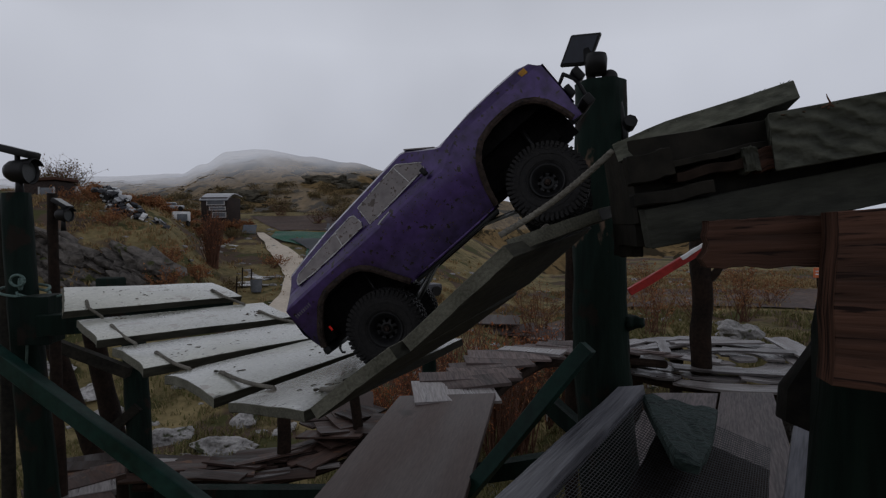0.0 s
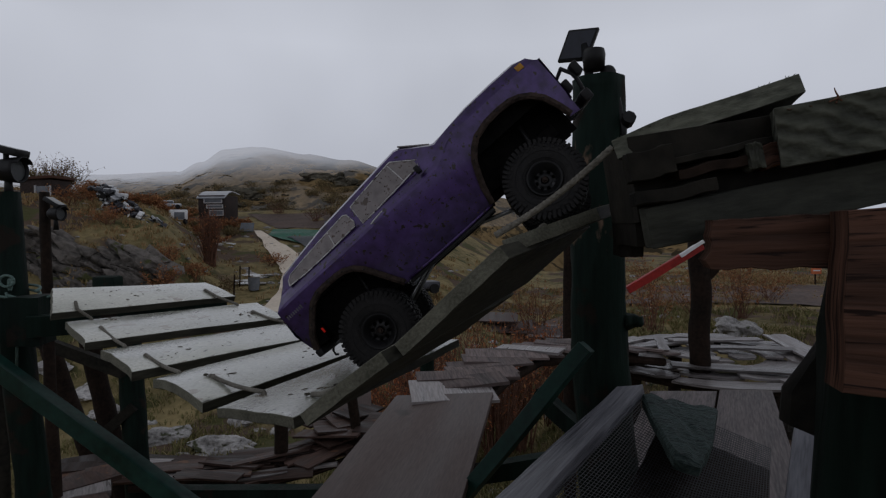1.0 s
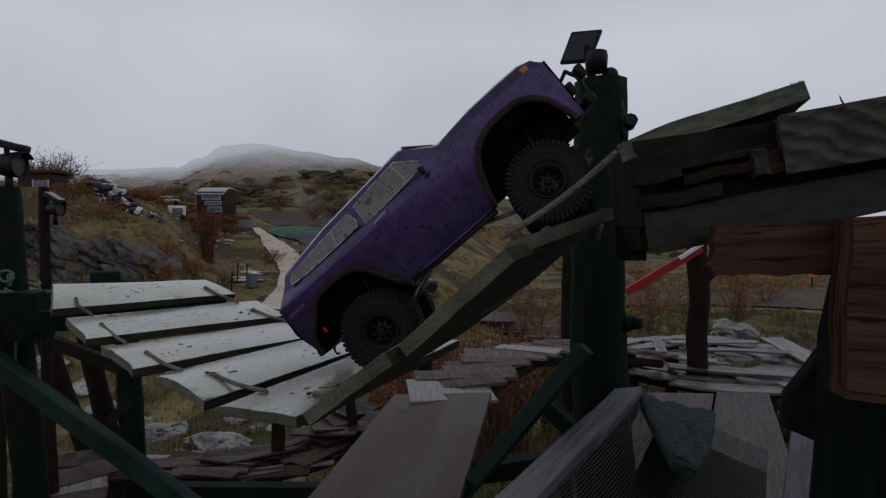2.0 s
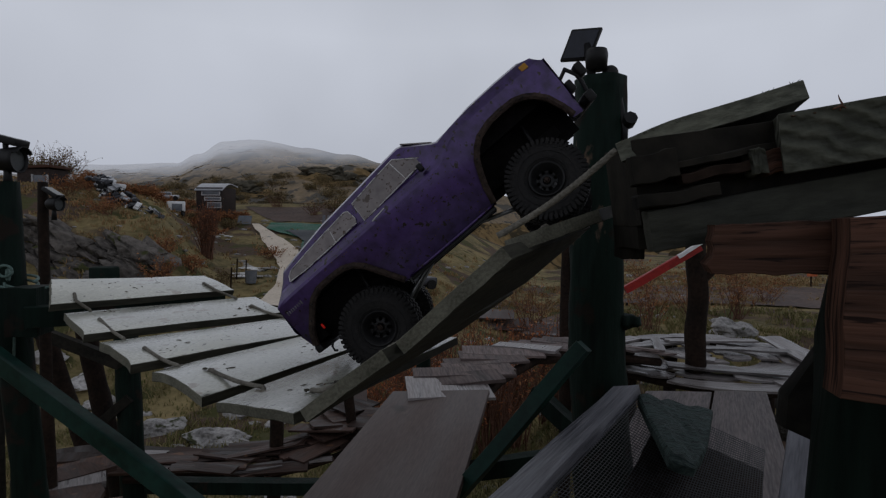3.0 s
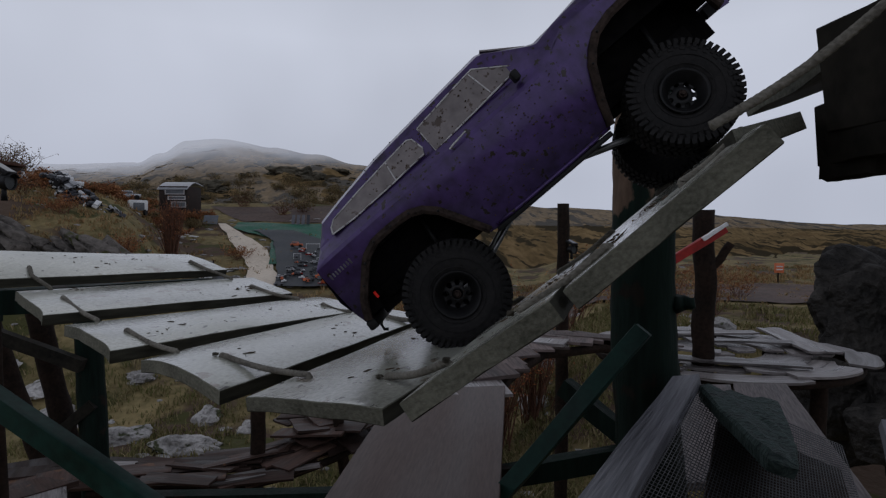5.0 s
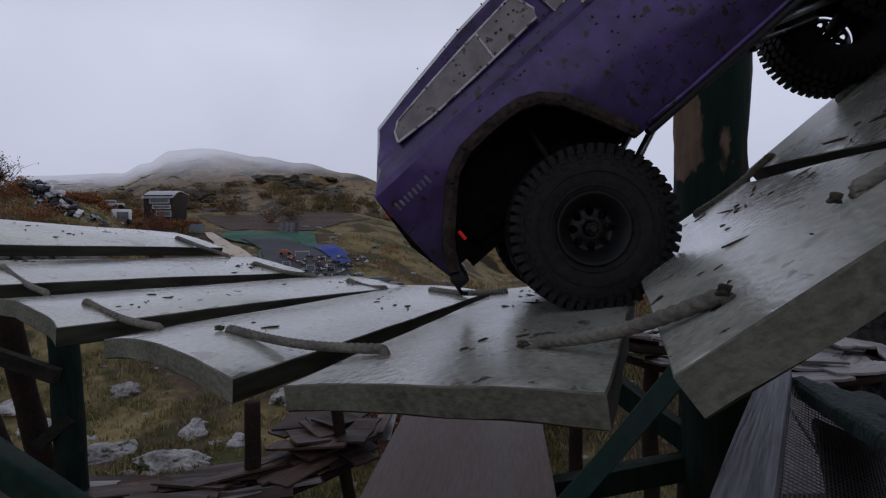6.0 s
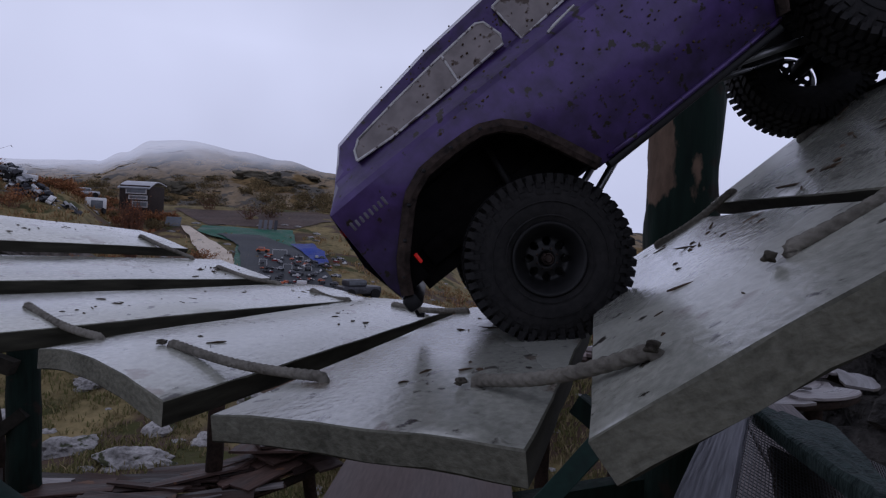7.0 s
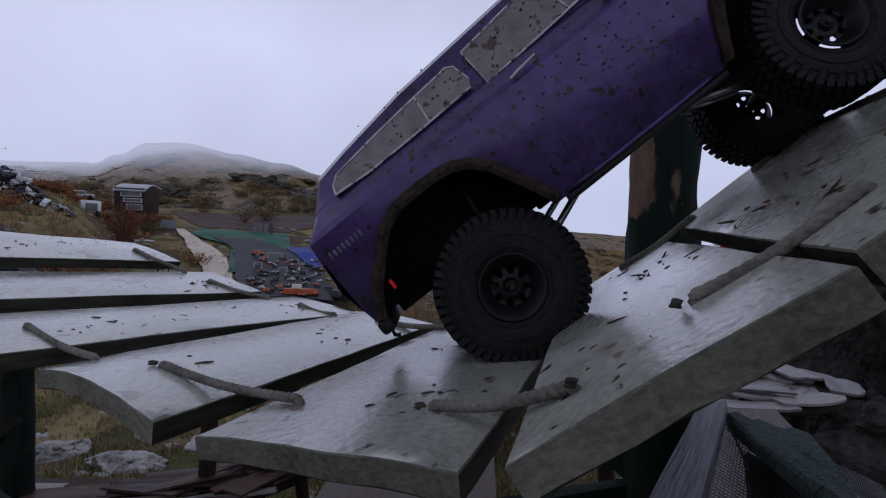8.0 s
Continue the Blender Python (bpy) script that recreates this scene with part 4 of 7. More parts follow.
    # mud clods on the near side
    for k in range(400):
        x, z = rnd(-0.085, 0.24), rnd(0.035, 0.178)
        if z > 0.118 and x < -0.04 or z > 0.155 and x > 0.2:
            continue
        if z < belt(x):
            y = -0.0855 + tuck(z) + shoulder(x, z)
            if -0.090 < x < 0.085 and z < 0.118:
                continue
        else:
            y = -(0.0715 - (z - 0.14) * 0.27) if z > 0.14 else -0.080
        bm = bmesh.new()
        rr = rnd(0.0004, 0.0010)
        rock(bm, (x, y, z), (rr * rnd(0.8, 1.8), 0.0008, rr), k * 1.3, 1, 0.5)
        pt("mud_clod", bm, M_MUD)

    # wheels
    R, W = 0.0578, 0.042

    def wheel_at(x, sgn, steer=0.0):
        wm = axle_pose(x) @ Matrix.Translation((0.0, sgn * (0.067 if x < 0.1 else 0.064), 0.0)) @ Matrix.Rotation(steer, 4, "Z") @ Matrix.Rotation(rnd(0, 6), 4, "Y")
        side = sgn  # outer face
        bm = bmesh.new()
        prof = [(0.0245, -0.0165), (0.029, -0.0195), (0.034, -0.0212), (0.043, -0.0218), (0.0505, -0.0205), (0.0545, -0.017), (0.0553, -0.008), (0.0555, 0.0), (0.0553, 0.008), (0.0545, 0.017), (0.0505, 0.0205), (0.043, 0.0218), (0.034, 0.0212), (0.029, 0.0195), (0.0245, 0.0165), (0.0225, 0.012), (0.0225, -0.012)]
        n = 56
        rings = []
        for k in range(n):
            t = 2 * math.pi * k / n
            rings.append([bm.verts.new((r * math.cos(t), y, r * math.sin(t))) for r, y in prof])
        for k in range(n):
            a, b = rings[k], rings[(k + 1) % n]
            for q in range(len(prof)):
                bm.faces.new((a[q], a[(q + 1) % len(prof)], b[(q + 1) % len(prof)], b[q]))
        tread = bmesh.new()
        lugs = 50
        for k in range(lugs):
            t = 2 * math.pi * k / lugs
            for y, w, dt, h, rr, tw in ((-0.0165, 0.0105, 0.0, 0.0060, 0.0552, 0.25), (0.0165, 0.0105, 0.5, 0.0060, 0.0552, -0.25), (-0.0055, 0.0085, 0.55, 0.0048, 0.0565, -0.35), (0.0055, 0.0085, 0.05, 0.0048, 0.0565, 0.35)):
                a = t + dt * 2 * math.pi / lugs
                mm = Matrix.Rotation(-a, 4, "Y") @ Matrix.Translation((rr, y, 0)) @ Matrix.Rotation(tw, 4, "X")
                bmesh.ops.create_cube(tread, size=1, matrix=mm @ Matrix.Diagonal((h, w, 0.0045, 1)))
            # side lugs
            for sg in (-1, 1):
                a = t + (0.0 if sg < 0 else 0.5) * 2 * math.pi / lugs
                mm = Matrix.Rotation(-a, 4, "Y") @ Matrix.Translation((0.0515, sg * 0.0205, 0))
                bmesh.ops.create_cube(tread, size=1, matrix=mm @ Matrix.Diagonal((0.0080 if k % 2 else 0.0050, 0.0022, 0.0036, 1)))
                if k % 2 == 0:
                    mm = Matrix.Rotation(-a, 4, "Y") @ Matrix.Translation((0.0462, sg * 0.0212, 0))
                    bmesh.ops.create_cube(tread, size=1, matrix=mm @ Matrix.Diagonal((0.0034, 0.0020, 0.0052, 1)))
        for r, w in ((0.0395, 0.0006), (0.0300, 0.0008)):
            tube(bm, [(r * math.cos(2 * math.pi * k / 48), side * (0.0219 if r > 0.035 else 0.0200), r * math.sin(2 * math.pi * k / 48)) for k in range(49)], w, 5, cap=False)
        bm.transform(wm)
        wh = tagged(new("wheel"), "knobbly black tyre on a dark holed rim")
        wh.empty_display_size, wh.parent = 0.02, tr
        SPACE[wh.name] = SPACE[tr.name]
        pt("tyre", bm, M_RUBBER, parent=wh)
        tread.transform(wm)
        tagged(pt("tread", tread, M_RUBBER, parent=wh), "knobbly rubber tread blocks", kind="stuff")
        # rim: a dish with eight round holes
        bm = bmesh.new()
        na, radii = 128, [0.0045, 0.007, 0.0088, 0.0099, 0.0107, 0.0115, 0.0123, 0.0131, 0.0139, 0.0147, 0.0155, 0.0168, 0.020, 0.0232, 0.0252]
        depth = [0.0085, 0.0085, 0.0080, 0.0075, 0.0072, 0.0070, 0.0068, 0.0068, 0.0068, 0.0070, 0.0075, 0.0095, 0.0135, 0.0185, 0.0200]
        grid = []
        for r, d in zip(radii, depth):
            grid.append([bm.verts.new((r * math.cos(2 * math.pi * k / na), side * d, r * math.sin(2 * math.pi * k / na))) for k in range(na)])
        for i in range(len(radii) - 1):
            for k in range(na):
                rm, tm = (radii[i] + radii[i + 1]) / 2, 2 * math.pi * (k + 0.5) / na
                hole = False
                for h in range(8):
                    th = 2 * math.pi * h / 8
                    dx, dz = rm * math.cos(tm) - 0.0127 * math.cos(th), rm * math.sin(tm) - 0.0127 * math.sin(th)
                    if dx * dx + dz * dz < 0.0028 ** 2:
                        hole = True
                if not hole:
                    bm.faces.new((grid[i][k], grid[i][(k + 1) % na], grid[i + 1][(k + 1) % na], grid[i + 1][k]))
        bm.transform(wm)
        rim = pt("rim", bm, M_PLASTIC, "black steel-style rim with round holes", parent=wh, smooth=True)
        sol = rim.modifiers.new("thick", "SOLIDIFY")
        sol.thickness = 0.0016
        bm = bmesh.new()
        tube(bm, [(0, side * 0.006, 0), (0, side * 0.0125, 0)], 0.0045, 6)
        tube(bm, [(0, side * 0.012, 0), (0, side * 0.0155, 0)], 0.0022, 10)
        tube(bm, [(0.0036 * math.cos(2 * math.pi * k / 20), side * 0.0126, 0.0036 * math.sin(2 * math.pi * k / 20)) for k in range(21)], 0.0007, 5, cap=False)
        for h in range(8):
            th = 2 * math.pi * (h + 0.5) / 8
            bmesh.ops.create_icosphere(bm, subdivisions=1, radius=0.0009, matrix=Matrix.Translation((0.0075 * math.cos(th), side * 0.009, 0.0075 * math.sin(th))))
        bm.transform(wm)
        pt("wheel_nut", bm, M_FLARE, parent=wh)

    for x in (0.0, 0.318):
        for s in (-1, 1):
            wheel_at(x, s, 0.0 if x == 0 else 0.04)
    return tr


truck()


# ---- posts, beams and lamps round the bridge ----
def solar_lamp(at, yaw, tilt, size, label):
    """A garden spotlight with a round head, a hood, a neck and a small solar panel on a stalk."""
    m = Matrix.Translation(at) @ Matrix.Rotation(yaw, 4, "Z") @ Matrix.Diagonal((size, size, size, 1))
    lamp = thing("solar_lamp", at, label, "lamp", "solar lamps", m=m)

    def pt(name, bm, mat, lab="", smooth=False):
        return part(name, bm, mat, lamp, lab, smooth, local=True)
    bm = bmesh.new()
    tube(bm, [(0, 0, -0.6), (0, 0, -0.1), (0, 0, 0.2)], [0.16, 0.13, 0.12], 14)
    pt("bracket", bm, M_PLASTIC, smooth=True)
    bm = bmesh.new()
    pr = [(-0.42, 0.12), (-0.40, 0.28), (-0.25, 0.38), (0.0, 0.42), (0.3, 0.46), (0.42, 0.47), (0.42, 0.42), (0.3, 0.40)]
    rings = []
    for x, r in pr:
        rings.append([bm.verts.new((x, r * math.cos(2 * math.pi * k / 24), 0.45 + r * math.sin(2 * math.pi * k / 24))) for k in range(24)])
    for a, b in zip(rings, rings[1:]):
        for k in range(24):
            bm.faces.new((a[k], a[(k + 1) % 24], b[(k + 1) % 24], b[k]))
    bm.faces.new(rings[0])
    # peak over the glass
    for k in range(2, 10):
        a, b = 2 * math.pi * k / 24, 2 * math.pi * (k + 1) / 24
        q = [bm.verts.new((x, 0.47 * math.cos(t), 0.45 + 0.47 * math.sin(t))) for x, t in ((0.42, a), (0.42, b), (0.62, b), (0.62, a))]
        q2 = [bm.verts.new((x, 0.44 * math.cos(t), 0.45 + 0.44 * math.sin(t))) for x, t in ((0.42, a), (0.42, b), (0.62, b), (0.62, a))]
        bm.faces.new(q)
        bm.faces.new(q2)
        bm.faces.new((q[2], q[3], q2[3], q2[2]))
    pt("lamp_head", bm, M_PLASTIC, smooth=True)
    bm = bmesh.new()
    bmesh.ops.create_cone(bm, cap_ends=True, segments=24, radius1=0.40, radius2=0.38, depth=0.04, matrix=Matrix.Translation((0.31, 0, 0.45)) @ Matrix.Rotation(math.pi / 2, 4, "Y"))
    pt("lens", bm, M_GLASSLENS, "dull clear lens")
    bm = bmesh.new()
    tube(bm, [(-0.05, 0, 0.8), (-0.05, 0, 1.08)], 0.09, 10)
    pt("stalk", bm, M_PLASTIC)
    bm = bmesh.new()
    tm = Matrix.Translation((0, 0, 1.2)) @ Matrix.Rotation(tilt, 4, "Y")
    box(bm, (0, 0, -0.05), (1.15, 0.75, 0.26), bevel=0.04)
    bm.transform(tm)
    pan = pt("panel_housing", bm, M_PLASTIC)
    bm = bmesh.new()
    box(bm, (0, 0, 0.085), (1.0, 0.62, 0.012))
    bm.transform(tm)
    part("solar_cell", bm, M_SOLAR, pan, "dark solar cell", local=True)


def green_posts():
    bm = bmesh.new()
    log(bm, (0.545, 1.515, -1.7), (0.426, 1.515, 1.63), 0.100, 0.066, 0.055, 32, 2.0, 3, most=120)
    p = thing("green_post", (0.475, 1.52, -1.6), "thick dark green painted log post, paint flaked", "post", "green posts")
    part("trunk", bm, M_PEELED, p, "green log with a strip where the paint has peeled", smooth=True)
    bm = bmesh.new()
    log(bm, (0.50, 1.50, 0.982), (0.538, 1.478, 0.988), 0.024, 0.012, 0.25, 12, 4.0)
    part("branch_stub", bm, M_GREEN, p, smooth=True)
    # slim stake behind the post that carries a second lamp
    specs = [
        # foot, top, r0, r1, material
        ((-0.925, 1.44, -1.6), (-1.118, 1.46, 1.33), 0.058, 0.034, M_GREEN, "dark green log post with a cord tied round it"),
        ((-1.56, 2.96, -1.6), (-1.668, 2.98, 0.76), 0.07, 0.060, M_GREEN, "dark green log post with a knot"),
        ((-1.566, 3.2, -1.6), (-2.30, 3.2, 0.75), 0.055, 0.046, M_LOG, "leaning dark log post in grass"),
        ((-1.535, 3.1, -1.6), (-1.985, 3.1, 0.77), 0.055, 0.052, M_LOG, "leaning dark log post with a stub"),
        ((-0.95, 3.12, -1.6), (-0.905, 3.12, 0.28), 0.04, 0.036, M_LOG, "short dark log stake on a walkway"),
        ((-0.42, 3.3, -0.6), (-0.56, 3.3, 0.42), 0.032, 0.03, M_LOG, "short crooked dark stake"),
        ((-0.08, 3.6, -1.6), (-0.09, 3.62, 0.72), 0.05, 0.048, M_GREEN, "dark green log post"),
        ((0.88, 3.7, -1.6), (0.85, 3.72, 1.3), 0.045, 0.038, M_LOG, "thin bare log post with small dark lamps"),
        ((1.40, 2.98, 0.4), (1.37, 2.98, 1.25), 0.056, 0.05, M_LOG, "forked stump still in its bark"),
        ((-1.58, 2.25, -1.6), (-1.60, 2.27, 1.38), 0.036, 0.018, M_LOG, "thin pointed brown stake"),
        ((-2.05, 2.6, -1.6), (-2.08, 2.62, 1.38), 0.03, 0.028, M_DARK, "thin dark stake in the grass"),
    ]
    for i, (a, b, r0, r1, mat, label) in enumerate(specs):
        bm = bmesh.new()
        log(bm, a, b, r0, r1, 0.07, 14, i * 2.7, 1 if i in (1, 3, 4) else 0)
        ob = solo("log_post", bm, mat, label, "post", "log posts", smooth=True, at=a)
        if "stump" in label:
            ob_stump = ob
    bm = bmesh.new()
    log(bm, (1.40, 2.96, 0.93), (1.50, 2.94, 1.08), 0.025, 0.02, 0.1, 10, 3.0)
    part("side_branch", bm, M_LOG, ob_stump, smooth=True)
    return p


def post_lamp():
    """The spotlight on the big post: a boxy panel, a round head on a ball joint and a long arm with a clamp knob."""
    lamp = thing("solar_lamp", (0.44, 1.49, 1.60), "black solar spotlight clamped on top of the green post", "lamp", "solar lamps")
    x, y = Vector((0.078, -0.03, -0.002)).normalized(), Vector((-0.032, 0.02, -0.095)).normalized()
    n = x.cross(y).normalized()
    c = Vector((0.374, 1.53, 1.722))
    m = Matrix(((x.x, y.x, n.x, c.x), (x.y, y.y, n.y, c.y), (x.z, y.z, n.z, c.z), (0, 0, 0, 1)))
    bm = bmesh.new()
    box(bm, (0, 0, 0), (0.080, 0.086, 0.022), bevel=0.004)
    bm.transform(m)
    h = part("panel_housing", bm, M_PLASTIC, lamp)
    bm = bmesh.new()
    box(bm, (0, 0, -0.0125), (0.068, 0.072, 0.002))
    bm.transform(m)
    part("solar_cell", bm, M_SOLAR, h, "dark solar cell")
    bm = bmesh.new()
    tube(bm, [(0.404, 1.485, 1.645), (0.404, 1.485, 1.685), (0.404, 1.485, 1.697)], [0.027, 0.029, 0.026], 20)
    part("lamp_head", bm, M_PLASTIC, lamp, smooth=True)
    bm = bmesh.new()
    bmesh.ops.create_icosphere(bm, subdivisions=3, radius=0.021, matrix=Matrix.Translation((0.442, 1.49, 1.638)))
    part("ball_joint", bm, M_PLASTIC, lamp, smooth=True)
    bm = bmesh.new()
    tube(bm, [(0.388, 1.52, 1.72), (0.394, 1.505, 1.66), (0.400, 1.50, 1.60)], 0.012, 10)
    part("stalk", bm, M_PLASTIC, lamp, smooth=True)
    bm = bmesh.new()
    tube(bm, [(0.443, 1.485, 1.635), (0.452, 1.48, 1.60), (0.466, 1.475, 1.545), (0.478, 1.47, 1.49), (0.478, 1.47, 1.44)], [0.015, 0.014, 0.011, 0.009, 0.008], 10)
    part("arm", bm, M_PLASTIC, lamp, smooth=True)
    bm = bmesh.new()
    bmesh.ops.create_cone(bm, cap_ends=True, segments=8, radius1=0.018, radius2=0.018, depth=0.03, matrix=Matrix.Translation((0.486, 1.462, 1.512)) @ Matrix.Rotation(1.2, 4, "X"))
    part("clamp_knob", bm, M_PLASTIC, lamp)


M_PEELED = material("peeled_green_log", (0.0015, 0.0045, 0.0032), (0.0085, 0.0185, 0.014), 0.7, 9, 1.0, 70, stretch=(1, 1, 0.14), spots=(0.014, 0.011, 0.008), spot_scale=12, spot_amount=0.58, spec=0.12)
peel(M_PEELED, (0.13, 0.088, 0.062), 1.20, 1.44, 0.41)
green_posts()
post_lamp()
solar_lamp((-1.108, 1.46, 1.355), radians(2), radians(14), 0.072, "black solar spotlight on a log post")
solar_lamp((-1.535, 2.25, 1.265), radians(-5), radians(30), 0.062, "small black solar spotlight on a thin stake")


solar_lamp((0.895, 3.66, 0.985), radians(-60), radians(20), 0.060, "small black solar spotlight on a thin log post")
solar_lamp((0.905, 3.66, 0.855), radians(-75), radians(20), 0.055, "small black solar spotlight on a thin log post")


def cable_and_cord():
    bm = bmesh.new()
    pts = []
    for k in range(40):
        t = k / 39
        pts.append((-1.10 + 0.055 * math.cos(t * 9), 1.455 + 0.055 * math.sin(t * 9), 1.075 + 0.012 * math.sin(t * 7)))
    tube(bm, pts, 0.004, 6)
    for a in (0.0, 1.4):
        loop = []
        for k in range(20):
            t = 2 * math.pi * k / 19
            loop.append((-1.075 + 0.018 * math.cos(t) * math.cos(a), 1.40 + 0.01 * math.sin(a), 1.095 + 0.014 * math.sin(t) + 0.012 * math.cos(a)))
        tube(bm, loop, 0.0035, 6)
    tube(bm, [(-1.07, 1.39, 1.08), (-1.06, 1.39, 1.02), (-1.055, 1.40, 0.95), (-1.06, 1.40, 0.86)], 0.003, 6)
    tube(bm, [(-1.07, 1.39, 1.075), (-1.02, 1.40, 1.055), (-0.97, 1.42, 1.07)], 0.003, 6)
    solo("cord", bm, M_CORD, "pale green cord knotted round a post", "cord", smooth=True, at=(-1.1, 1.4, 1.08))


M_CORD = material("green_cord", (0.05, 0.09, 0.08), (0.13, 0.19, 0.17), 0.8, 40, 0.2, 200)
cable_and_cord()


M_GREENBAR = material("green_paint", (0.003, 0.014, 0.011), (0.008, 0.036, 0.028), 0.45, 6, 0.3, 50, spec=0.25)


def beams():
    specs = [
        ("timber", (0.348, 1.32, 0.955), (-0.03, 1.45, 0.42), 0.04, 0.036, M_GREENBAR, "dark green diagonal brace", 0.3),
        ("timber", (0.02, 1.62, 0.50), (0.42, 1.54, 0.60), 0.04, 0.05, M_GREEN, "dark green cross brace", 0.0),
        ("timber", (0.30, 1.72, 0.72), (0.46, 1.56, 0.60), 0.04, 0.05, M_GREEN, "dark green short brace", 0.0),
        ("timber", (-1.36, 2.6, -0.02), (-0.05, 2.62, -0.03), 0.06, 0.06, M_GREEN, "dark green rail with white paint marks", 0.0),
        ("timber", (-1.234, 1.36, 1.025), (-0.43, 1.127, 0.613), 0.03, 0.040, M_GREENBAR, "long dark green diagonal beam", 0.0),
        ("timber", (-2.3, 2.85, 0.75), (-1.64, 2.88, 0.486), 0.045, 0.06, M_DARK, "dark cross rail between posts", 0.0),
        ("timber", (-1.76, 2.93, 0.17), (-1.62, 2.93, 0.29), 0.04, 0.05, M_DARK, "short dark strut between posts", 0.0),
        ("timber", (-1.055, 1.40, 1.01), (-0.985, 1.41, 1.01), 0.08, 0.12, M_GREEN, "green block that carries the first plank", 0.0),
        ("timber", (-1.0, 1.36, 1.00), (-0.62, 1.62, 1.00), 0.045, 0.05, M_GREEN, "green bearer beneath the first plank", 0.0),
        ("timber", (0.74, 2.2, 0.985), (1.03, 2.2, 1.160), 0.02, 0.030, M_RED, "red and white painted bar", 0.0),
    ]
    for i, (name, a, b, w, h, mat, label, roll) in enumerate(specs):
        bm = bmesh.new()
        bar_between(bm, a, b, w, h, i * 1.9, roll)
        solo(name, bm, mat, label, "beam", at=a)

    bm = bmesh.new()
    bar_between(bm, (0.94, 2.188, 1.120), (1.03, 2.188, 1.176), 0.012, 0.014, 3.0)
    solo("white_strip", bm, M_WHITE, "short white strip on the red bar", "strip", at=(0.94, 2.188, 1.120))


beams()


# ---- the deck at the head of the ramp ----
def deck():
    d = thing("deck", (0.45, 0.62, 1.2), "raised deck of rough grey-green boards on dark timbers", "deck")
    boards = [
        ((0.166, 0.55, 1.322), (0.346, 0.555, 1.386), (0.58, 1.10, 1.43), (0.42, 1.12, 1.365), 0.019),
        ((0.290, 0.50, 1.340), (0.52, 0.47, 1.378), (0.80, 1.05, 1.42), (0.57, 1.08, 1.39), 0.052),
        ((0.53, 0.47, 1.39), (0.76, 0.44, 1.42), (1.0, 1.0, 1.46), (0.80, 1.04, 1.43), 0.05),
    ]
    for i, (a, b, c, e, th) in enumerate(boards):
        bm = bmesh.new()
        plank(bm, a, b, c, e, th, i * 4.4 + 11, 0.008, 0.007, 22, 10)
        part("deck_board", bm, M_DECK, d, mat2=M_SAWN if i else M_DECKEND, mat3=M_UNDERSHADE)
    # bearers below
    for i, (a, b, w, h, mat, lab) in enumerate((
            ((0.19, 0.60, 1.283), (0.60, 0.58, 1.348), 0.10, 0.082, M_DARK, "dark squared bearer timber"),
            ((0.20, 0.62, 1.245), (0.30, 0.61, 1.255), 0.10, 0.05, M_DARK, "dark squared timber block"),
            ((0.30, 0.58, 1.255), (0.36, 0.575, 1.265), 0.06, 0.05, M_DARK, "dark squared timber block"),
            ((0.196, 0.54, 1.238), (0.50, 0.525, 1.300), 0.03, 0.038, M_SHADEBEAM, "grey-green beam with a cut end"),
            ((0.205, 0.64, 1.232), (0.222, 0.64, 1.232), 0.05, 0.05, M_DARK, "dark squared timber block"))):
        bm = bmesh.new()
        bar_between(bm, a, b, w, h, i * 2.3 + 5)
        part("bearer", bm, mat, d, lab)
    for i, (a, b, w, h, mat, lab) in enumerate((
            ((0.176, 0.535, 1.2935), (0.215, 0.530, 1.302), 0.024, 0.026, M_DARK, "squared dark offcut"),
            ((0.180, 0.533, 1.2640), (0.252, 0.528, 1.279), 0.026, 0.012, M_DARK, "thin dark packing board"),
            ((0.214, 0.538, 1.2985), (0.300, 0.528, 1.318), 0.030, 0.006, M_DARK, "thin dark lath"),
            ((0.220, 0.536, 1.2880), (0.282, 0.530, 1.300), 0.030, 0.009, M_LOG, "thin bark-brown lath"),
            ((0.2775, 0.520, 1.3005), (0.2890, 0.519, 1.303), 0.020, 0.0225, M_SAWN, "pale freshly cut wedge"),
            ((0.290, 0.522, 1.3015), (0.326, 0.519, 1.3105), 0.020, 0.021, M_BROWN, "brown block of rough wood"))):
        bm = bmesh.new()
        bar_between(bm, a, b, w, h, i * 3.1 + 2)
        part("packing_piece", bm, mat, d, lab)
    bm = bmesh.new()
    plank(bm, (0.232, 0.50, 1.246), (0.232, 0.50, 1.206), (0.34, 0.47, 1.209), (0.34, 0.47, 1.252), 0.03, 31, 0.003, 0.005, 26, 6)
    part("brown_board", bm, M_BROWN, d, "wet reddish brown board with lichen")
    bm = bmesh.new()
    plank(bm, (0.302, 0.446, 1.252), (0.302, 0.446, 1.12), (0.42, 0.42, 1.11), (0.42, 0.42, 1.262), 0.03, 37, 0.002, 0.002, 16, 10)
    part("brown_post_board", bm, M_BROWN, d, "broad reddish brown board")
    bm = bmesh.new()
    log(bm, (0.476, 0.54, -1.2), (0.476, 0.54, 1.19), 0.095, 0.09, 0.05, 16, 3)
    part("deck_post", bm, M_GREEN, d)
    bm = bmesh.new()
    log(bm, (0.440, 0.66, 1.00), (0.508, 0.66, 1.21), 0.038, 0.035, 0.10, 14, 4)
    part("deck_strut", bm, M_DARK, d)
    for k in range(26):
        bm = bmesh.new()
        x = rnd(0.35, 0.52)
        p = Vector((x - 0.05, 0.50, 1.340 + 0.16 * (x - 0.35)))
        rock(bm, p, (rnd(0.001, 0.004), 0.003, rnd(0.0008, 0.002)), k, 1)
        part("splinter", bm, M_MUD, d)
    bm = bmesh.new()
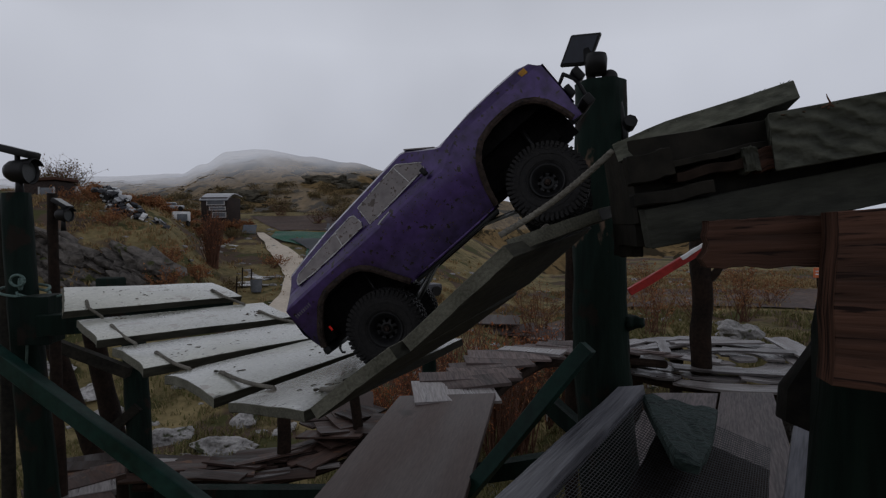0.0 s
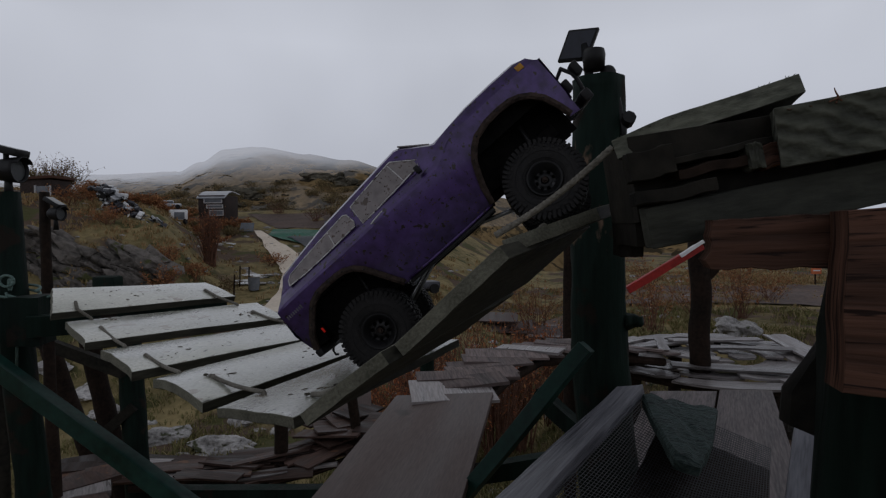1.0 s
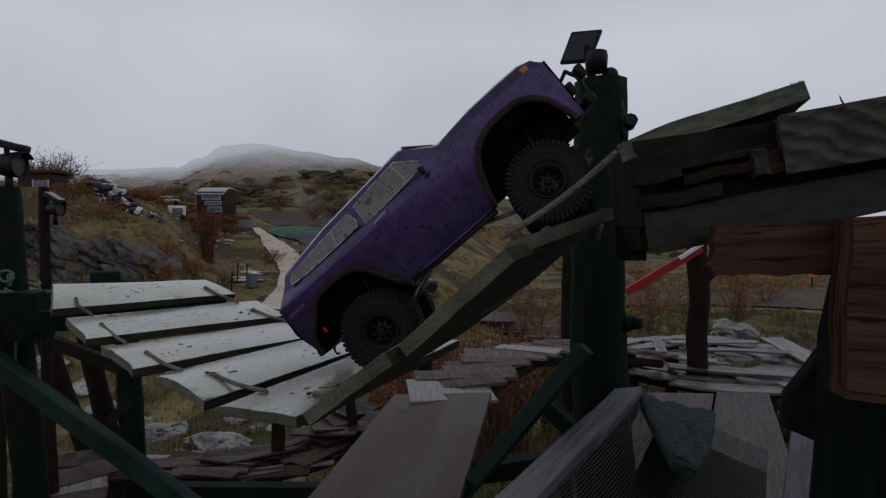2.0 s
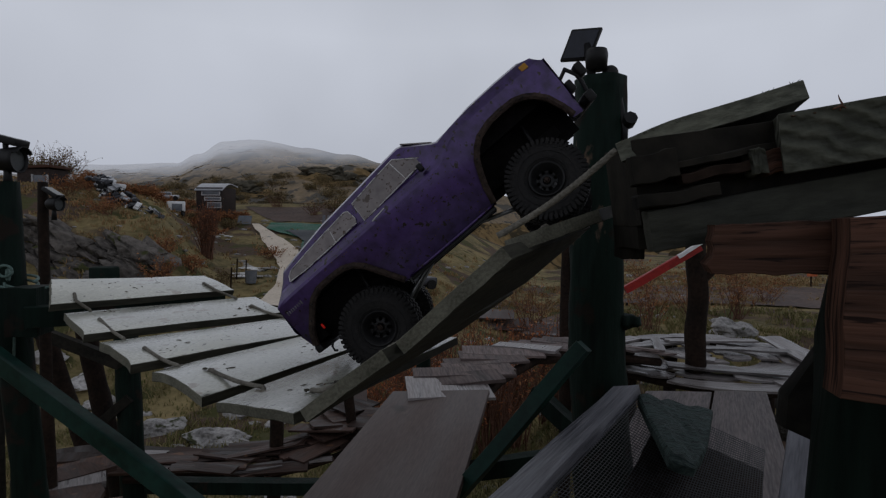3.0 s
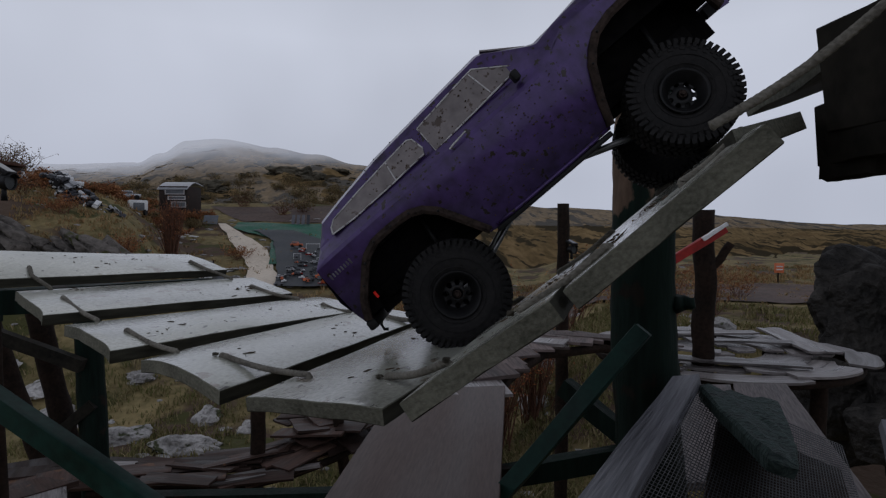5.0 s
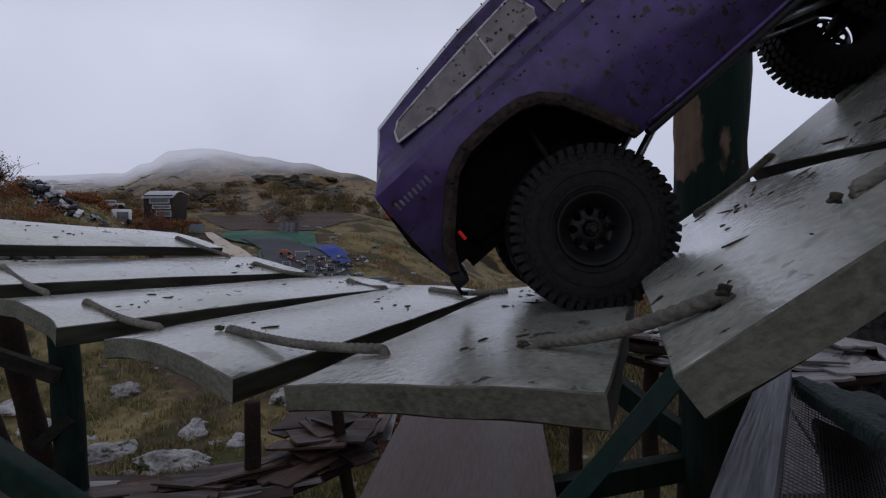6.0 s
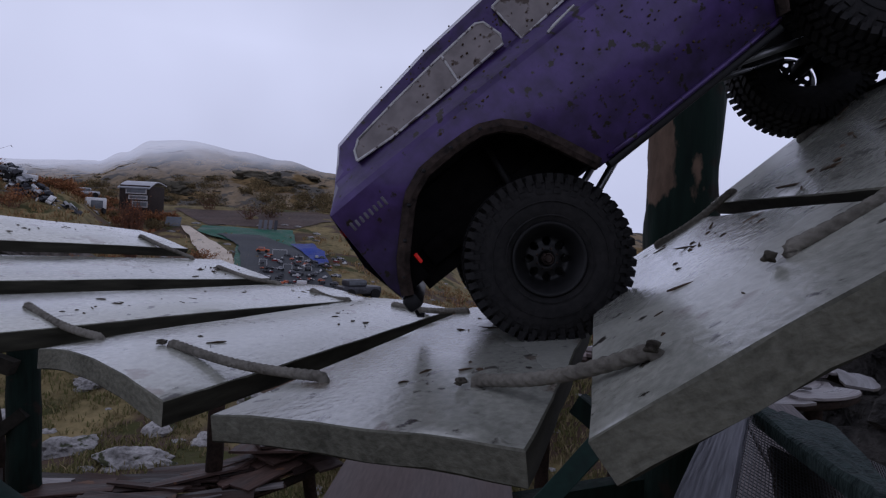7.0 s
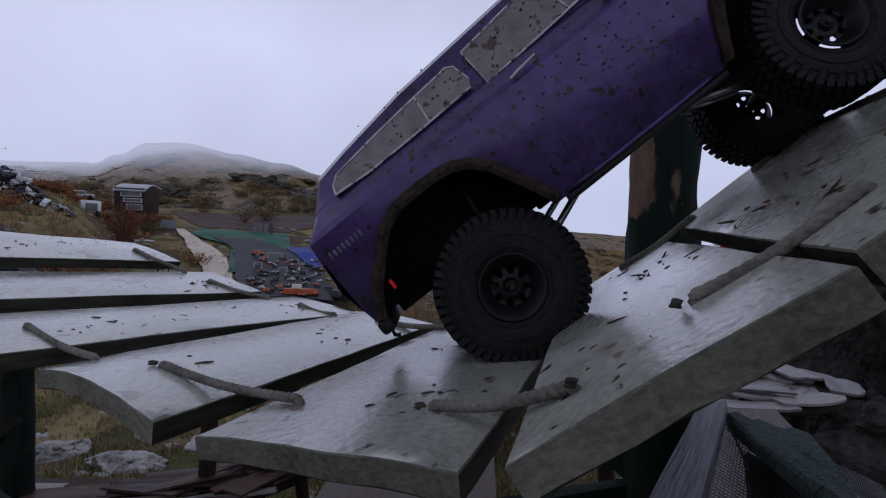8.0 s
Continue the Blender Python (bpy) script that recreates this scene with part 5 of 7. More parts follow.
    tube(bm, [(0.340, 0.495, 1.345), (0.342, 0.495, 1.350), (0.339, 0.495, 1.355), (0.338, 0.495, 1.358)], [0.001, 0.0009, 0.0006, 0.0003], 6)
    tube(bm, [(0.334, 0.495, 1.346), (0.341, 0.495, 1.349), (0.345, 0.495, 1.347)], 0.0008, 6)
    part("twig", bm, M_TWIG, d)
    for k in range(70):
        u, far = rnd(0.02, 0.98), k % 2
        a, b = (Vector((0.166, 0.55, 1.322)), Vector((0.346, 0.555, 1.386))) if far else (Vector((0.29, 0.50, 1.340)), Vector((0.52, 0.47, 1.378)))
        q = a + (b - a) * u
        bm = bmesh.new()
        tube(bm, [q, q + Vector((rnd(-0.002, 0.002), rnd(-0.003, 0.0), rnd(0.0006, 0.0022)))], [0.0005, 0.0001], 4)
        part("splinter", bm, M_DECK, d)
    # side rope from the deck down along the ramp
    bm = bmesh.new()
    pts = []
    for k in range(120):
        t = k / 119
        a, b = Vector((0.168, 0.553, 1.316)), Vector((0.058, 0.57, 1.232))
        pts.append(a + (b - a) * t + Vector((0, 0, -0.006 * math.sin(math.pi * t))))
    tube(bm, pts, 0.0032, 16, twist=0.37, lobes=4, lobe=0.085)
    part("rope", bm, M_ROPE, d, smooth=True)


M_DECKEND = material("sawn_end", (0.04, 0.042, 0.03), (0.16, 0.162, 0.125), 0.8, 14, 1.0, 60, stretch=(1, 2.5, 1), uv=True)
# deck wood darkened: the shade below the boards is put into the beam
M_SHADEBEAM = material("shaded_beam_wood", (0.0105, 0.0114, 0.00809), (0.0452, 0.0466, 0.0357), 0.8, 8, 1.0, 30, stretch=(1, 3, 1), uv=True)
M_DECK = material("deck_board", (0.03825, 0.03995, 0.0289), (0.1445, 0.1462, 0.1148), 0.75, 8, 1.0, 30, stretch=(1, 3, 1), uv=True)
M_SAWN = material("chainsawn_end", (0.0232, 0.0251, 0.0177), (0.0883, 0.0911, 0.0698), 0.8, 14, 1.0, 60, stretch=(1, 2.0, 1), uv=True)
saw_marks(M_SAWN, 21.0, 1.1, 0.002)
deck()


# ---- mesh ramp, stone slab and loose boards below the bridge ----
def mesh_ramp():
    r = thing("mesh_ramp", (0.45, 1.2, 0.75), "weathered timber frame covered with black wire mesh", "ramp")
    bm = bmesh.new()
    plank(bm, (0.06, 0.955, 0.742), (0.128, 0.92, 0.757), (0.508, 1.394, 0.842), (0.436, 1.37, 0.845), 0.03, 3, 0.003, 0.002, 20, 5)
    part("frame_board", bm, M_GREYWOOD, r)
    bm = bmesh.new()
    plank(bm, (0.592, 0.96, 0.70), (0.66, 0.955, 0.70), (0.85, 1.20, 0.80), (0.783, 1.225, 0.80), 0.02, 5, 0.003, 0.002, 16, 5)
    part("frame_board", bm, M_GREYWOOD, r)
    # mesh: two sets of thin wires that sag between the boards
    a0, a1, b0, b1 = Vector((0.12, 0.92, 0.744)), Vector((0.505, 1.392, 0.818)), Vector((0.53, 0.90, 0.63)), Vector((0.80, 1.34, 0.70))

    def p(u, v):
        q = (a0 * (1 - v) + b0 * v) * (1 - u) + (a1 * (1 - v) + b1 * v) * u
        return q + Vector((0, 0, -0.025 * math.sin(math.pi * u) * math.sin(math.pi * v)))
    bm = bmesh.new()
    for k in range(61):
        tube(bm, [p(j / 14, k / 60) for j in range(15)], 0.0009, 3, cap=False)
    for k in range(61):
        tube(bm, [p(k / 60, j / 14) for j in range(15)], 0.0009, 3, cap=False)
    tagged(part("wire_mesh", bm, M_WIRE, r, "black square wire mesh"), kind="stuff")
    # dark sheet added below the mesh; its colour stands for the shade there
    bm = bmesh.new()
    low = Vector((0, 0, 0.055))
    plank(bm, p(0, 0.3) - low, p(0, 1) - low, p(1, 1) - low, p(1, 0.15) - low, 0.014, 9, 0.006, 0.004, 10, 10)
    part("backing_board", bm, M_LOG, r, "dark board added beneath the mesh for the shade there")


mesh_ramp()


def slab(name, pts, thick, mat, label, category, seed):
    """A broken flat stone or board piece of uneven outline."""
    bm = bmesh.new()
    c = sum((Vector(q) for q in pts), Vector()) / len(pts)
    n = (Vector(pts[1]) - Vector(pts[0])).cross(Vector(pts[2]) - Vector(pts[0])).normalized()
    n = n if n.z > 0 else -n
    out = []
    for a, b in zip(pts, pts[1:] + pts[:1]):
        a, b = Vector(a), Vector(b)
        for k in range(5):
            q = a + (b - a) * (k / 5)
            out.append(q + (q - c).normalized() * 0.006 * noise.noise(q * 30 + Vector((seed, 0, 0))))
    u = (Vector(pts[-1]) - Vector(pts[0])).normalized()
    w = n.cross(u)
    m = len(out)

    def relief(q):
        """Layers of the broken stone run along one way."""
        return n * (0.011 * noise.noise((q.dot(u) * 9, q.dot(w) * 34, seed)) + 0.006 * noise.noise((q.dot(u) * 30, q.dot(w) * 70, seed + 4)))
    low = [bm.verts.new(c + (q - c) * 0.93 - n * thick) for q in out]
    last = [bm.verts.new(q - n * thick * 0.3) for q in out]
    for k in range(m):
        j = (k + 1) % m
        bm.faces.new((last[k], last[j], low[j], low[k]))
    for f in (0.95, 0.86, 0.76, 0.66, 0.55, 0.44, 0.32, 0.2, 0.1):
        ring = [bm.verts.new(c + (q - c) * f + relief(c + (q - c) * f)) for q in out]
        for k in range(m):
            j = (k + 1) % m
            bm.faces.new((ring[k], ring[j], last[j], last[k]))
        last = ring
    mc = bm.verts.new(c + relief(c))
    for k in range(m):
        bm.faces.new((mc, last[(k + 1) % m], last[k]))
    bm.faces.new(low)
    return solo(name, bm, mat, label, category, at=tuple(c - n * thick))


M_LOOSE = material("grey_brown_board", (0.0432, 0.0372, 0.0372), (0.154, 0.132, 0.13), 0.7, 5, 0.7, 28, stretch=(0.5, 6, 1), spec=0.15, uv=True)
slab("stone_slab", [(0.505, 1.39, 0.822), (0.61, 1.42, 0.795), (0.712, 1.42, 0.774), (0.600, 1.21, 0.772), (0.505, 1.07, 0.782), (0.452, 1.07, 0.800)], 0.032, M_STONE, "rough grey-green stone slab lying on wire mesh", "stone", 3)
for i, (a, b, c, e) in enumerate((
        ((0.45, 1.50, 0.545), (0.708, 1.50, 0.545), (1.225, 2.45, 0.505), (0.93, 2.45, 0.505)),
        ((0.665, 1.40, 0.548), (0.935, 1.40, 0.545), (1.47, 2.45, 0.505), (1.237, 2.45, 0.508)))):
    bm = bmesh.new()
    plank(bm, a, b, c, e, 0.02, i + 40, 0.004, 0.003, 16, 6)
    solo("loose_board", bm, M_LOOSE, "weathered grey board sloping up to the round platform", "board", "loose boards", at=a)

# the plywood ramp
bm = bmesh.new()
plank(bm, (-0.40, 1.02, 0.545), (-0.01, 0.98, 0.585), (0.195, 2.05, 0.625), (-0.165, 2.09, 0.600), 0.018, 21, 0.004, 0.002, 20, 10)
solo("plywood_board", bm, M_PLY, "wet brown plywood sheet used as a ramp", "board", at=(-0.2, 1.0, 0.53))


M_SLATBROWN = material("brown_grey_slat", (0.042, 0.0301, 0.0273), (0.185, 0.143, 0.133), 0.72, 5, 0.7, 26, stretch=(0.5, 5, 1), vary=0.4, uv=True, spec=0.2)


def slat_walk(name, path, width, mat, label, n, seed, thick=0.014, lift=0.012, lengthwise=False, turn=0.0):
    """A walkway of many short overlapping slats along a path; path points are centre, with heights."""
    w = thing(name, path[0], label, "walkway")
    ps = [Vector(p) for p in path]
    seg = [(b - a).length for a, b in zip(ps, ps[1:])]
    total = sum(seg)
    g = np.random.default_rng(seed)

    def at(s):
        for a, b, l in zip(ps, ps[1:], seg):
            if s <= l:
                return a + (b - a) * (s / l), (b - a).normalized()
            s -= l
        return ps[-1], (ps[-1] - ps[-2]).normalized()
    for k in range(n):
        c, d = at(total * (k + 0.5) / n)
        ang = g.uniform(-0.3, 0.3) * (1.0 if lengthwise or n < 10 else 0.4)
        d = Matrix.Rotation(ang + turn, 3, "Z") @ d
        s = d.cross(Vector((0, 0, 1))).normalized()
        hw, hl = width / 2 * g.uniform(0.75, 1.12), total / n * g.uniform(0.55, 0.85) * (1.0 if k or not turn else 1.7)
        if lengthwise:
            hw, hl = g.uniform(0.03, 0.06), g.uniform(0.13, 0.24)
            c = c + s * g.uniform(-0.42, 0.42) * width
        c = c + s * g.uniform(-0.05, 0.05) * width + Vector((0, 0, lift * g.uniform(-0.6, 1.0)))
        t = Vector((0, 0, g.uniform(-0.012, 0.012)))
        bm = bmesh.new()
        sk = d * g.uniform(-0.03, 0.03)
        plank(bm, c - s * hw - d * hl - t, c + s * hw - d * hl + t + sk, c + s * hw + d * hl + t + sk * 0.2, c - s * hw + d * hl - t, thick * g.uniform(0.7, 1.2), float(g.uniform(0, 90)), 0.003, 0.006, 3, 5)
        part("slat", bm, mat if g.random() > 0.12 else M_SLATE, w)
    for sgn in (-1, 1):
        bm = bmesh.new()
        pts = []
        for k in range(12):
            c, d = at(total * k / 11)
            s = d.cross(Vector((0, 0, 1))).normalized()
            pts.append(c + s * sgn * width * 0.33 - Vector((0, 0, thick + 0.03)))
        tube(bm, pts, 0.022, 8)
        part("bearer", bm, M_LOG, w, "log bearer")
    return w


slat_walk("slat_walkway", [(0.02, 2.08, 0.615), (0.16, 2.40, 0.625), (0.38, 2.75, 0.625), (0.78, 3.02, 0.60), (1.18, 3.12, 0.54)], 0.38, M_SLATBROWN, "walkway of broken grey-brown slats on log bearers", 17, 3, lift=0.005, turn=0.62)
slat_walk("low_slat_walkway", [(-1.62, 2.96, -0.07), (-1.3, 2.98, -0.075), (-1.0, 3.0, -0.075), (-0.75, 3.12, -0.07), (-0.5, 3.35, -0.05), (-0.42, 3.7, -0.04)], 0.34, M_BRICKY, "low curved walkway of broken dark slats", 64, 5, 0.013, 0.03, True)
slat_walk("side_slat_platform", [(-1.40, 2.02, 0.13), (-1.57, 2.35, 0.135), (-1.745, 2.68, 0.125)], 0.36, M_BRICKY, "side platform of broken dark brown slats", 8, 8, 0.026, 0.006)


def arc_board(bm, cx, cy, r0, r1, a0, a1, z0, z1, thick, seed):
    """A board cut to follow a curve."""
    n, top, low = 8, [], []
    for k in range(n + 1):
        t = k / n
        a = a0 + (a1 - a0) * t
        z = z0 + (z1 - z0) * t
        w = 0.5 * (r1 - r0) * (1 - 0.35 * abs(2 * t - 1) ** 3)
        c = (r0 + r1) / 2
        rows = [(c - w + 0.012 * noise.noise((t * 4, seed, 1))), c, (c + w + 0.012 * noise.noise((t * 4, seed, 2)))]
        pts = [Vector((cx + 1.12 * r * math.cos(a), cy + r * math.sin(a), z + 0.004 * noise.noise((t * 5, r * 9, seed)))) for r in rows]
        top.append([bm.verts.new(p) for p in pts])
        low.append([bm.verts.new(p - Vector((0, 0, thick))) for p in pts])
    uv = bm.loops.layers.uv.verify()
    for k in range(n):
        quads = [(top[k][j], top[k][j + 1], top[k + 1][j + 1], top[k + 1][j]) for j in (0, 1)] + [(low[k][j], low[k + 1][j], low[k + 1][j + 1], low[k][j + 1]) for j in (0, 1)]
        quads += [(top[k][0], top[k + 1][0], low[k + 1][0], low[k][0]), (top[k][2], low[k][2], low[k + 1][2], top[k + 1][2])]
        for q in quads:
            f = bm.faces.new(q)
            for lp in f.loops:
                p = lp.vert.co
                r = math.hypot((p.x - cx) / 1.12, p.y - cy)
                lp[uv].uv = (math.atan2(p.y - cy, p.x - cx) * 0.45 + seed, r * 1.0 + p.z + seed)
    for e in (0, n):
        for j in (0, 1):
            bm.faces.new((top[e][j], top[e][j + 1], low[e][j + 1], low[e][j]))


def round_platform():
    w = thing("round_platform", (1.65, 3.2, 0.42), "round platform of splintered grey boards in rings", "platform")
    g = np.random.default_rng(12)
    cx, cy, z = 1.68, 3.3, 0.455
    for ring in range(5):
        r0 = 0.05 + ring * 0.118
        a = g.uniform(0, 6.28)
        end = a + 2 * math.pi
        while a < end - 0.1:
            span = min(end - a, g.uniform(0.22, 0.5) / (r0 + 0.1))
            bm = bmesh.new()
            zz = z + g.uniform(-0.006, 0.026)
            rs = g.uniform(-0.02, 0.03)
            arc_board(bm, cx, cy, r0 + rs, r0 + rs + g.uniform(0.115, 0.15), a, a + span * g.uniform(0.92, 1.12), zz, zz + g.uniform(-0.015, 0.015), 0.012, float(g.uniform(0, 60)))
            part("board", bm, M_SLATE, w)
            a += span
    for i, (p0, p1, wd) in enumerate((((1.25, 3.0, 0.492), (1.85, 2.82, 0.488), 0.06), ((1.5, 3.35, 0.51), (2.1, 3.28, 0.505), 0.05), ((1.45, 3.5, 0.515), (2.05, 3.55, 0.51), 0.045), ((2.12, 3.05, 0.50), (2.2, 3.65, 0.515), 0.09), ((1.1, 3.35, 0.50), (1.6, 3.52, 0.51), 0.04), ((1.3, 3.2, 0.50), (1.42, 3.6, 0.51), 0.035))):
        bm = bmesh.new()
        p0, p1 = Vector(p0), Vector(p1)
        sd = (p1 - p0).cross(Vector((0, 0, 1))).normalized() * wd
        plank(bm, p0 - sd, p0 + sd, p1 + sd * 0.8, p1 - sd * 0.8, 0.012, i * 5.1 + 2, 0.006, 0.012, 10, 4)
        part("board", bm, M_SLATE, w)
    bm = bmesh.new()
    tube(bm, [(cx + 0.70 * math.cos(t), cy + 0.6 * math.sin(t), z - 0.035) for t in [2 * math.pi * i / 30 for i in range(31)]], 0.02, 8)
    part("hoop", bm, M_LOG, w, "bent log hoop beneath the boards")
    for k in range(5):
        t = 2 * math.pi * k / 5 + 0.5
        bm = bmesh.new()
        log(bm, (cx + 0.5 * math.cos(t), cy + 0.45 * math.sin(t), -1.6), (cx + 0.5 * math.cos(t), cy + 0.45 * math.sin(t), z - 0.03), 0.045, 0.04, 0.07, 10, k)
        part("leg", bm, M_LOG, w, smooth=True)


round_platform()


# ---- hillside: plants, rocks and the small village below the hill ----
def island_material(name, cols, rough=0.85):
    m = bpy.data.materials.new(name)
    m.use_nodes = True
    n, l = m.node_tree.nodes, m.node_tree.links
    b = n["Principled BSDF"]
    g, r = n.new("ShaderNodeNewGeometry"), n.new("ShaderNodeValToRGB")
    el = r.color_ramp.elements
    while len(el) < len(cols):
        el.new(0.5)
    for i, c in enumerate(cols):
        el[i].position, el[i].color = i / (len(cols) - 1), (*c, 1)
    l.new(g.outputs["Random Per Island"], r.inputs[0])
    l.new(r.outputs[0], b.inputs["Base Color"])
    b.inputs["Roughness"].default_value = rough
    b.inputs["Specular IOR Level"].default_value = 0.1
    return m


M_BLADE = island_material("grass_blades", [(0.115, 0.120, 0.042), (0.185, 0.172, 0.070), (0.28, 0.222, 0.115), (0.14, 0.142, 0.052), (0.35, 0.275, 0.16)])
M_STRAW = island_material("straw_blades", [(0.189, 0.146, 0.0657), (0.329, 0.223, 0.106), (0.254, 0.143, 0.0678), (0.403, 0.292, 0.157), (0.154, 0.136, 0.0583)])
M_REDLEAF = island_material("red_brown_leaves", [(0.146, 0.062, 0.033), (0.345, 0.156, 0.069), (0.238, 0.10, 0.049), (0.43, 0.225, 0.10)])
M_REDSTEM = island_material("red_grass_leaves", [(0.23, 0.070, 0.032), (0.44, 0.160, 0.068), (0.33, 0.106, 0.046), (0.45, 0.24, 0.11)])
M_DULLLEAF = island_material("dull_leaves", [(0.063, 0.056, 0.028), (0.168, 0.133, 0.063), (0.119, 0.084, 0.0448), (0.238, 0.175, 0.084)])


def from_arrays(name, v, f, mat):
    me = bpy.data.meshes.new(name)
    me.from_pydata([tuple(p) for p in v], [], f)
    me.materials.append(mat)
    return me


def grass():
    g = np.random.default_rng(21)
    vs, fs = [], []

    def blade(x, y, z, h, w):
        a = g.uniform(0, 6.28)
        dx, dy = math.cos(a) * w, math.sin(a) * w
        lx, ly = g.normal(0, 0.45) * h, g.normal(0, 0.45) * h
        k = len(vs)
        vs.extend([(x - dx, y - dy, z - 0.01), (x + dx, y + dy, z - 0.01), (x + dx * 0.6 + lx * 0.4, y + dy * 0.6 + ly * 0.4, z + h * 0.6), (x - dx * 0.6 + lx * 0.4, y - dy * 0.6 + ly * 0.4, z + h * 0.6), (x + lx, y + ly, z + h)])
        fs.extend([(k, k + 1, k + 2, k + 3), (k + 3, k + 2, k + 4)])
    for c in range(19000):
        y = 4.2 + 16 * g.random() ** 1.6
        x = g.uniform(-0.85, 0.75) * y
        if c >= 15000:
            x, y = g.uniform(0.3, 3.2), g.uniform(4.2, 9.5)
        dens = noise.noise((x * 0.6, y * 0.6, 5)) + 0.5 * noise.noise((x * 2, y * 2, 8))
        if dens < -0.12 and c < 15000 and g.random() < 0.85:
            continue
        if y > 9 and -0.40 < x / y < -0.04 and g.random() < 0.8:
            continue
        z = ground_z(x, y)
        hh = (0.03 + 0.055 * g.random()) * (1 + 0.6 * max(0, dens)) * (1 + y * 0.03)
        for k in range(9):
            blade(x + g.normal(0, 0.06), y + g.normal(0, 0.06), z, hh * g.uniform(0.5, 1.1), 0.0035 + 0.0009 * y)
    far = [i for i, f in enumerate(fs) if vs[f[0]][1] > 10.5]
    me = from_arrays("grass", vs, fs, M_BLADE)
    me.materials.append(M_STRAW)
    for i in far:
        me.polygons[i].material_index = 1
    tagged(new("grass", me), "tufts of green and straw-coloured autumn grass", "grass", kind="stuff")


grass()


def bush(name, x, y, h, r, twigs, leaves, leaf_mat, leaf_size, label, seed, z=None, spread=1.0, group="", trunk=0.012, jitter=0.02):
    g = np.random.default_rng(seed)
    z = ground_z(x, y) - 0.03 if z is None else z
    b = thing(name, (x, y, z), label, name.split("_")[-1], group)
    bm = bmesh.new()
    ends = []
    for k in range(twigs):
        a, lean = g.uniform(0, 6.28), g.uniform(0.15, 1.0) * spread
        p = Vector((x + g.normal(0, r * 0.12), y + g.normal(0, r * 0.12), z))
        hh = h * g.uniform(0.65, 1.05) * (1 - 0.25 * lean)
        top = p + Vector((math.cos(a) * r * lean, math.sin(a) * r * lean, hh))
        mid = p + (top - p) * 0.5 + Vector((g.normal(0, r * 0.08), g.normal(0, r * 0.08), hh * 0.06))
        tube(bm, [p, mid, top], [trunk * h, trunk * 0.6 * h, trunk * 0.15 * h], 4, cap=False)
        for j in range(5):
            t = g.uniform(0.3, 0.95)
            q = p + (mid - p) * (2 * t) if t < 0.5 else mid + (top - mid) * (2 * t - 1)
            e = q + Vector((g.normal(0, r * 0.22), g.normal(0, r * 0.22), abs(g.normal(0, h * 0.12)) + h * 0.03))
            tube(bm, [q, e], [trunk * 0.35 * h, trunk * 0.1 * h], 3, cap=False)
            ends.append((q, e))
        ends.append((mid, top))
    part("trunk", bm, M_TWIG, b, "bare branching stems")
    if leaves:
        vs, fs = [], []
        for k in range(leaves):
            q, e = ends[g.integers(len(ends))]
            c = q + (e - q) * g.uniform(0.2, 1.1) + Vector(g.normal(0, jitter * r + leaf_size * 0.5, 3))
            u, w = Vector(g.normal(0, 1, 3)).normalized(), Vector(g.normal(0, 1, 3)).normalized()
            s = leaf_size * g.uniform(0.6, 1.3)
            i = len(vs)
            vs.extend([c - u * s, c + w * s * 0.45, c + u * s, c - w * s * 0.45])
            fs.append((i, i + 1, i + 2, i + 3))
        me = from_arrays("crown", [Vector(v) - Vector((x, y, z)) for v in vs], fs, leaf_mat)
        cr = new("crown", me)
        cr.parent = b
        tagged(cr, "", kind="stuff")
    return b


# the red-brown scrub behind the bridge
for i, (x, y, h, r) in enumerate(((-0.75, 6.9, 1.2, 0.6), (-0.25, 6.4, 1.5, 0.55), (0.2, 6.0, 1.95, 0.55), (0.65, 6.3, 1.95, 0.55), (-1.0, 7.6, 0.8, 0.5), (0.05, 7.6, 1.9, 0.6), (-0.55, 8.4, 1.1, 0.5), (0.95, 6.8, 1.8, 0.5), (1.5, 7.2, 1.7, 0.5))):
    bush("red_bush", x, y, h, r, 44, 900, M_REDSTEM, 0.022, "red-brown autumn bush with thin upright stems", 100 + i, group="red bushes", trunk=0.007)
for i, (x, y, h, r) in enumerate(((3.2, 8.3, 1.0, 0.5), (4.3, 9.2, 1.1, 0.6), (5.2, 9.6, 1.0, 0.55), (2.6, 9.5, 1.5, 0.7), (3.6, 11.8, 1.2, 0.8), (5.0, 13.5, 1.0, 0.9), (6.8, 11.4, 0.8, 0.6), (7.2, 13.5, 0.9, 0.8), (2.2, 12.5, 1.7, 0.9))):
    bush("red_bush", x, y, h, r, 22, 420, M_REDLEAF, 0.028, "sparse red-twigged bush on rough ground", 120 + i, group="red bushes", trunk=0.007)
# by the house and up the slope
bush("russet_bush", -6.35, 15.3, 1.75, 0.40, 120, 1100, M_REDSTEM, 0.022, "tall russet shrub with bare stems", 141, trunk=0.008)
bush("dry_bush", -10.9, 16.0, 1.25, 0.75, 70, 2600, M_DULLLEAF, 0.03, "round dry shrub on the skyline", 142, z=1.95)
bush("dry_bush", -9.9, 15.6, 0.6, 0.6, 26, 700, M_REDLEAF, 0.03, "low russet shrub on the bank", 143, z=1.55)
bush("dry_bush", -5.05, 22.6, 0.75, 0.65, 26, 260, M_DULLLEAF, 0.04, "leafless shrub at the foot of the hill", 144, spread=1.3)
bush("dry_bush", -4.4, 23.2, 0.7, 0.6, 22, 500, M_DULLLEAF, 0.05, "dull brown shrub at the foot of the hill", 145)
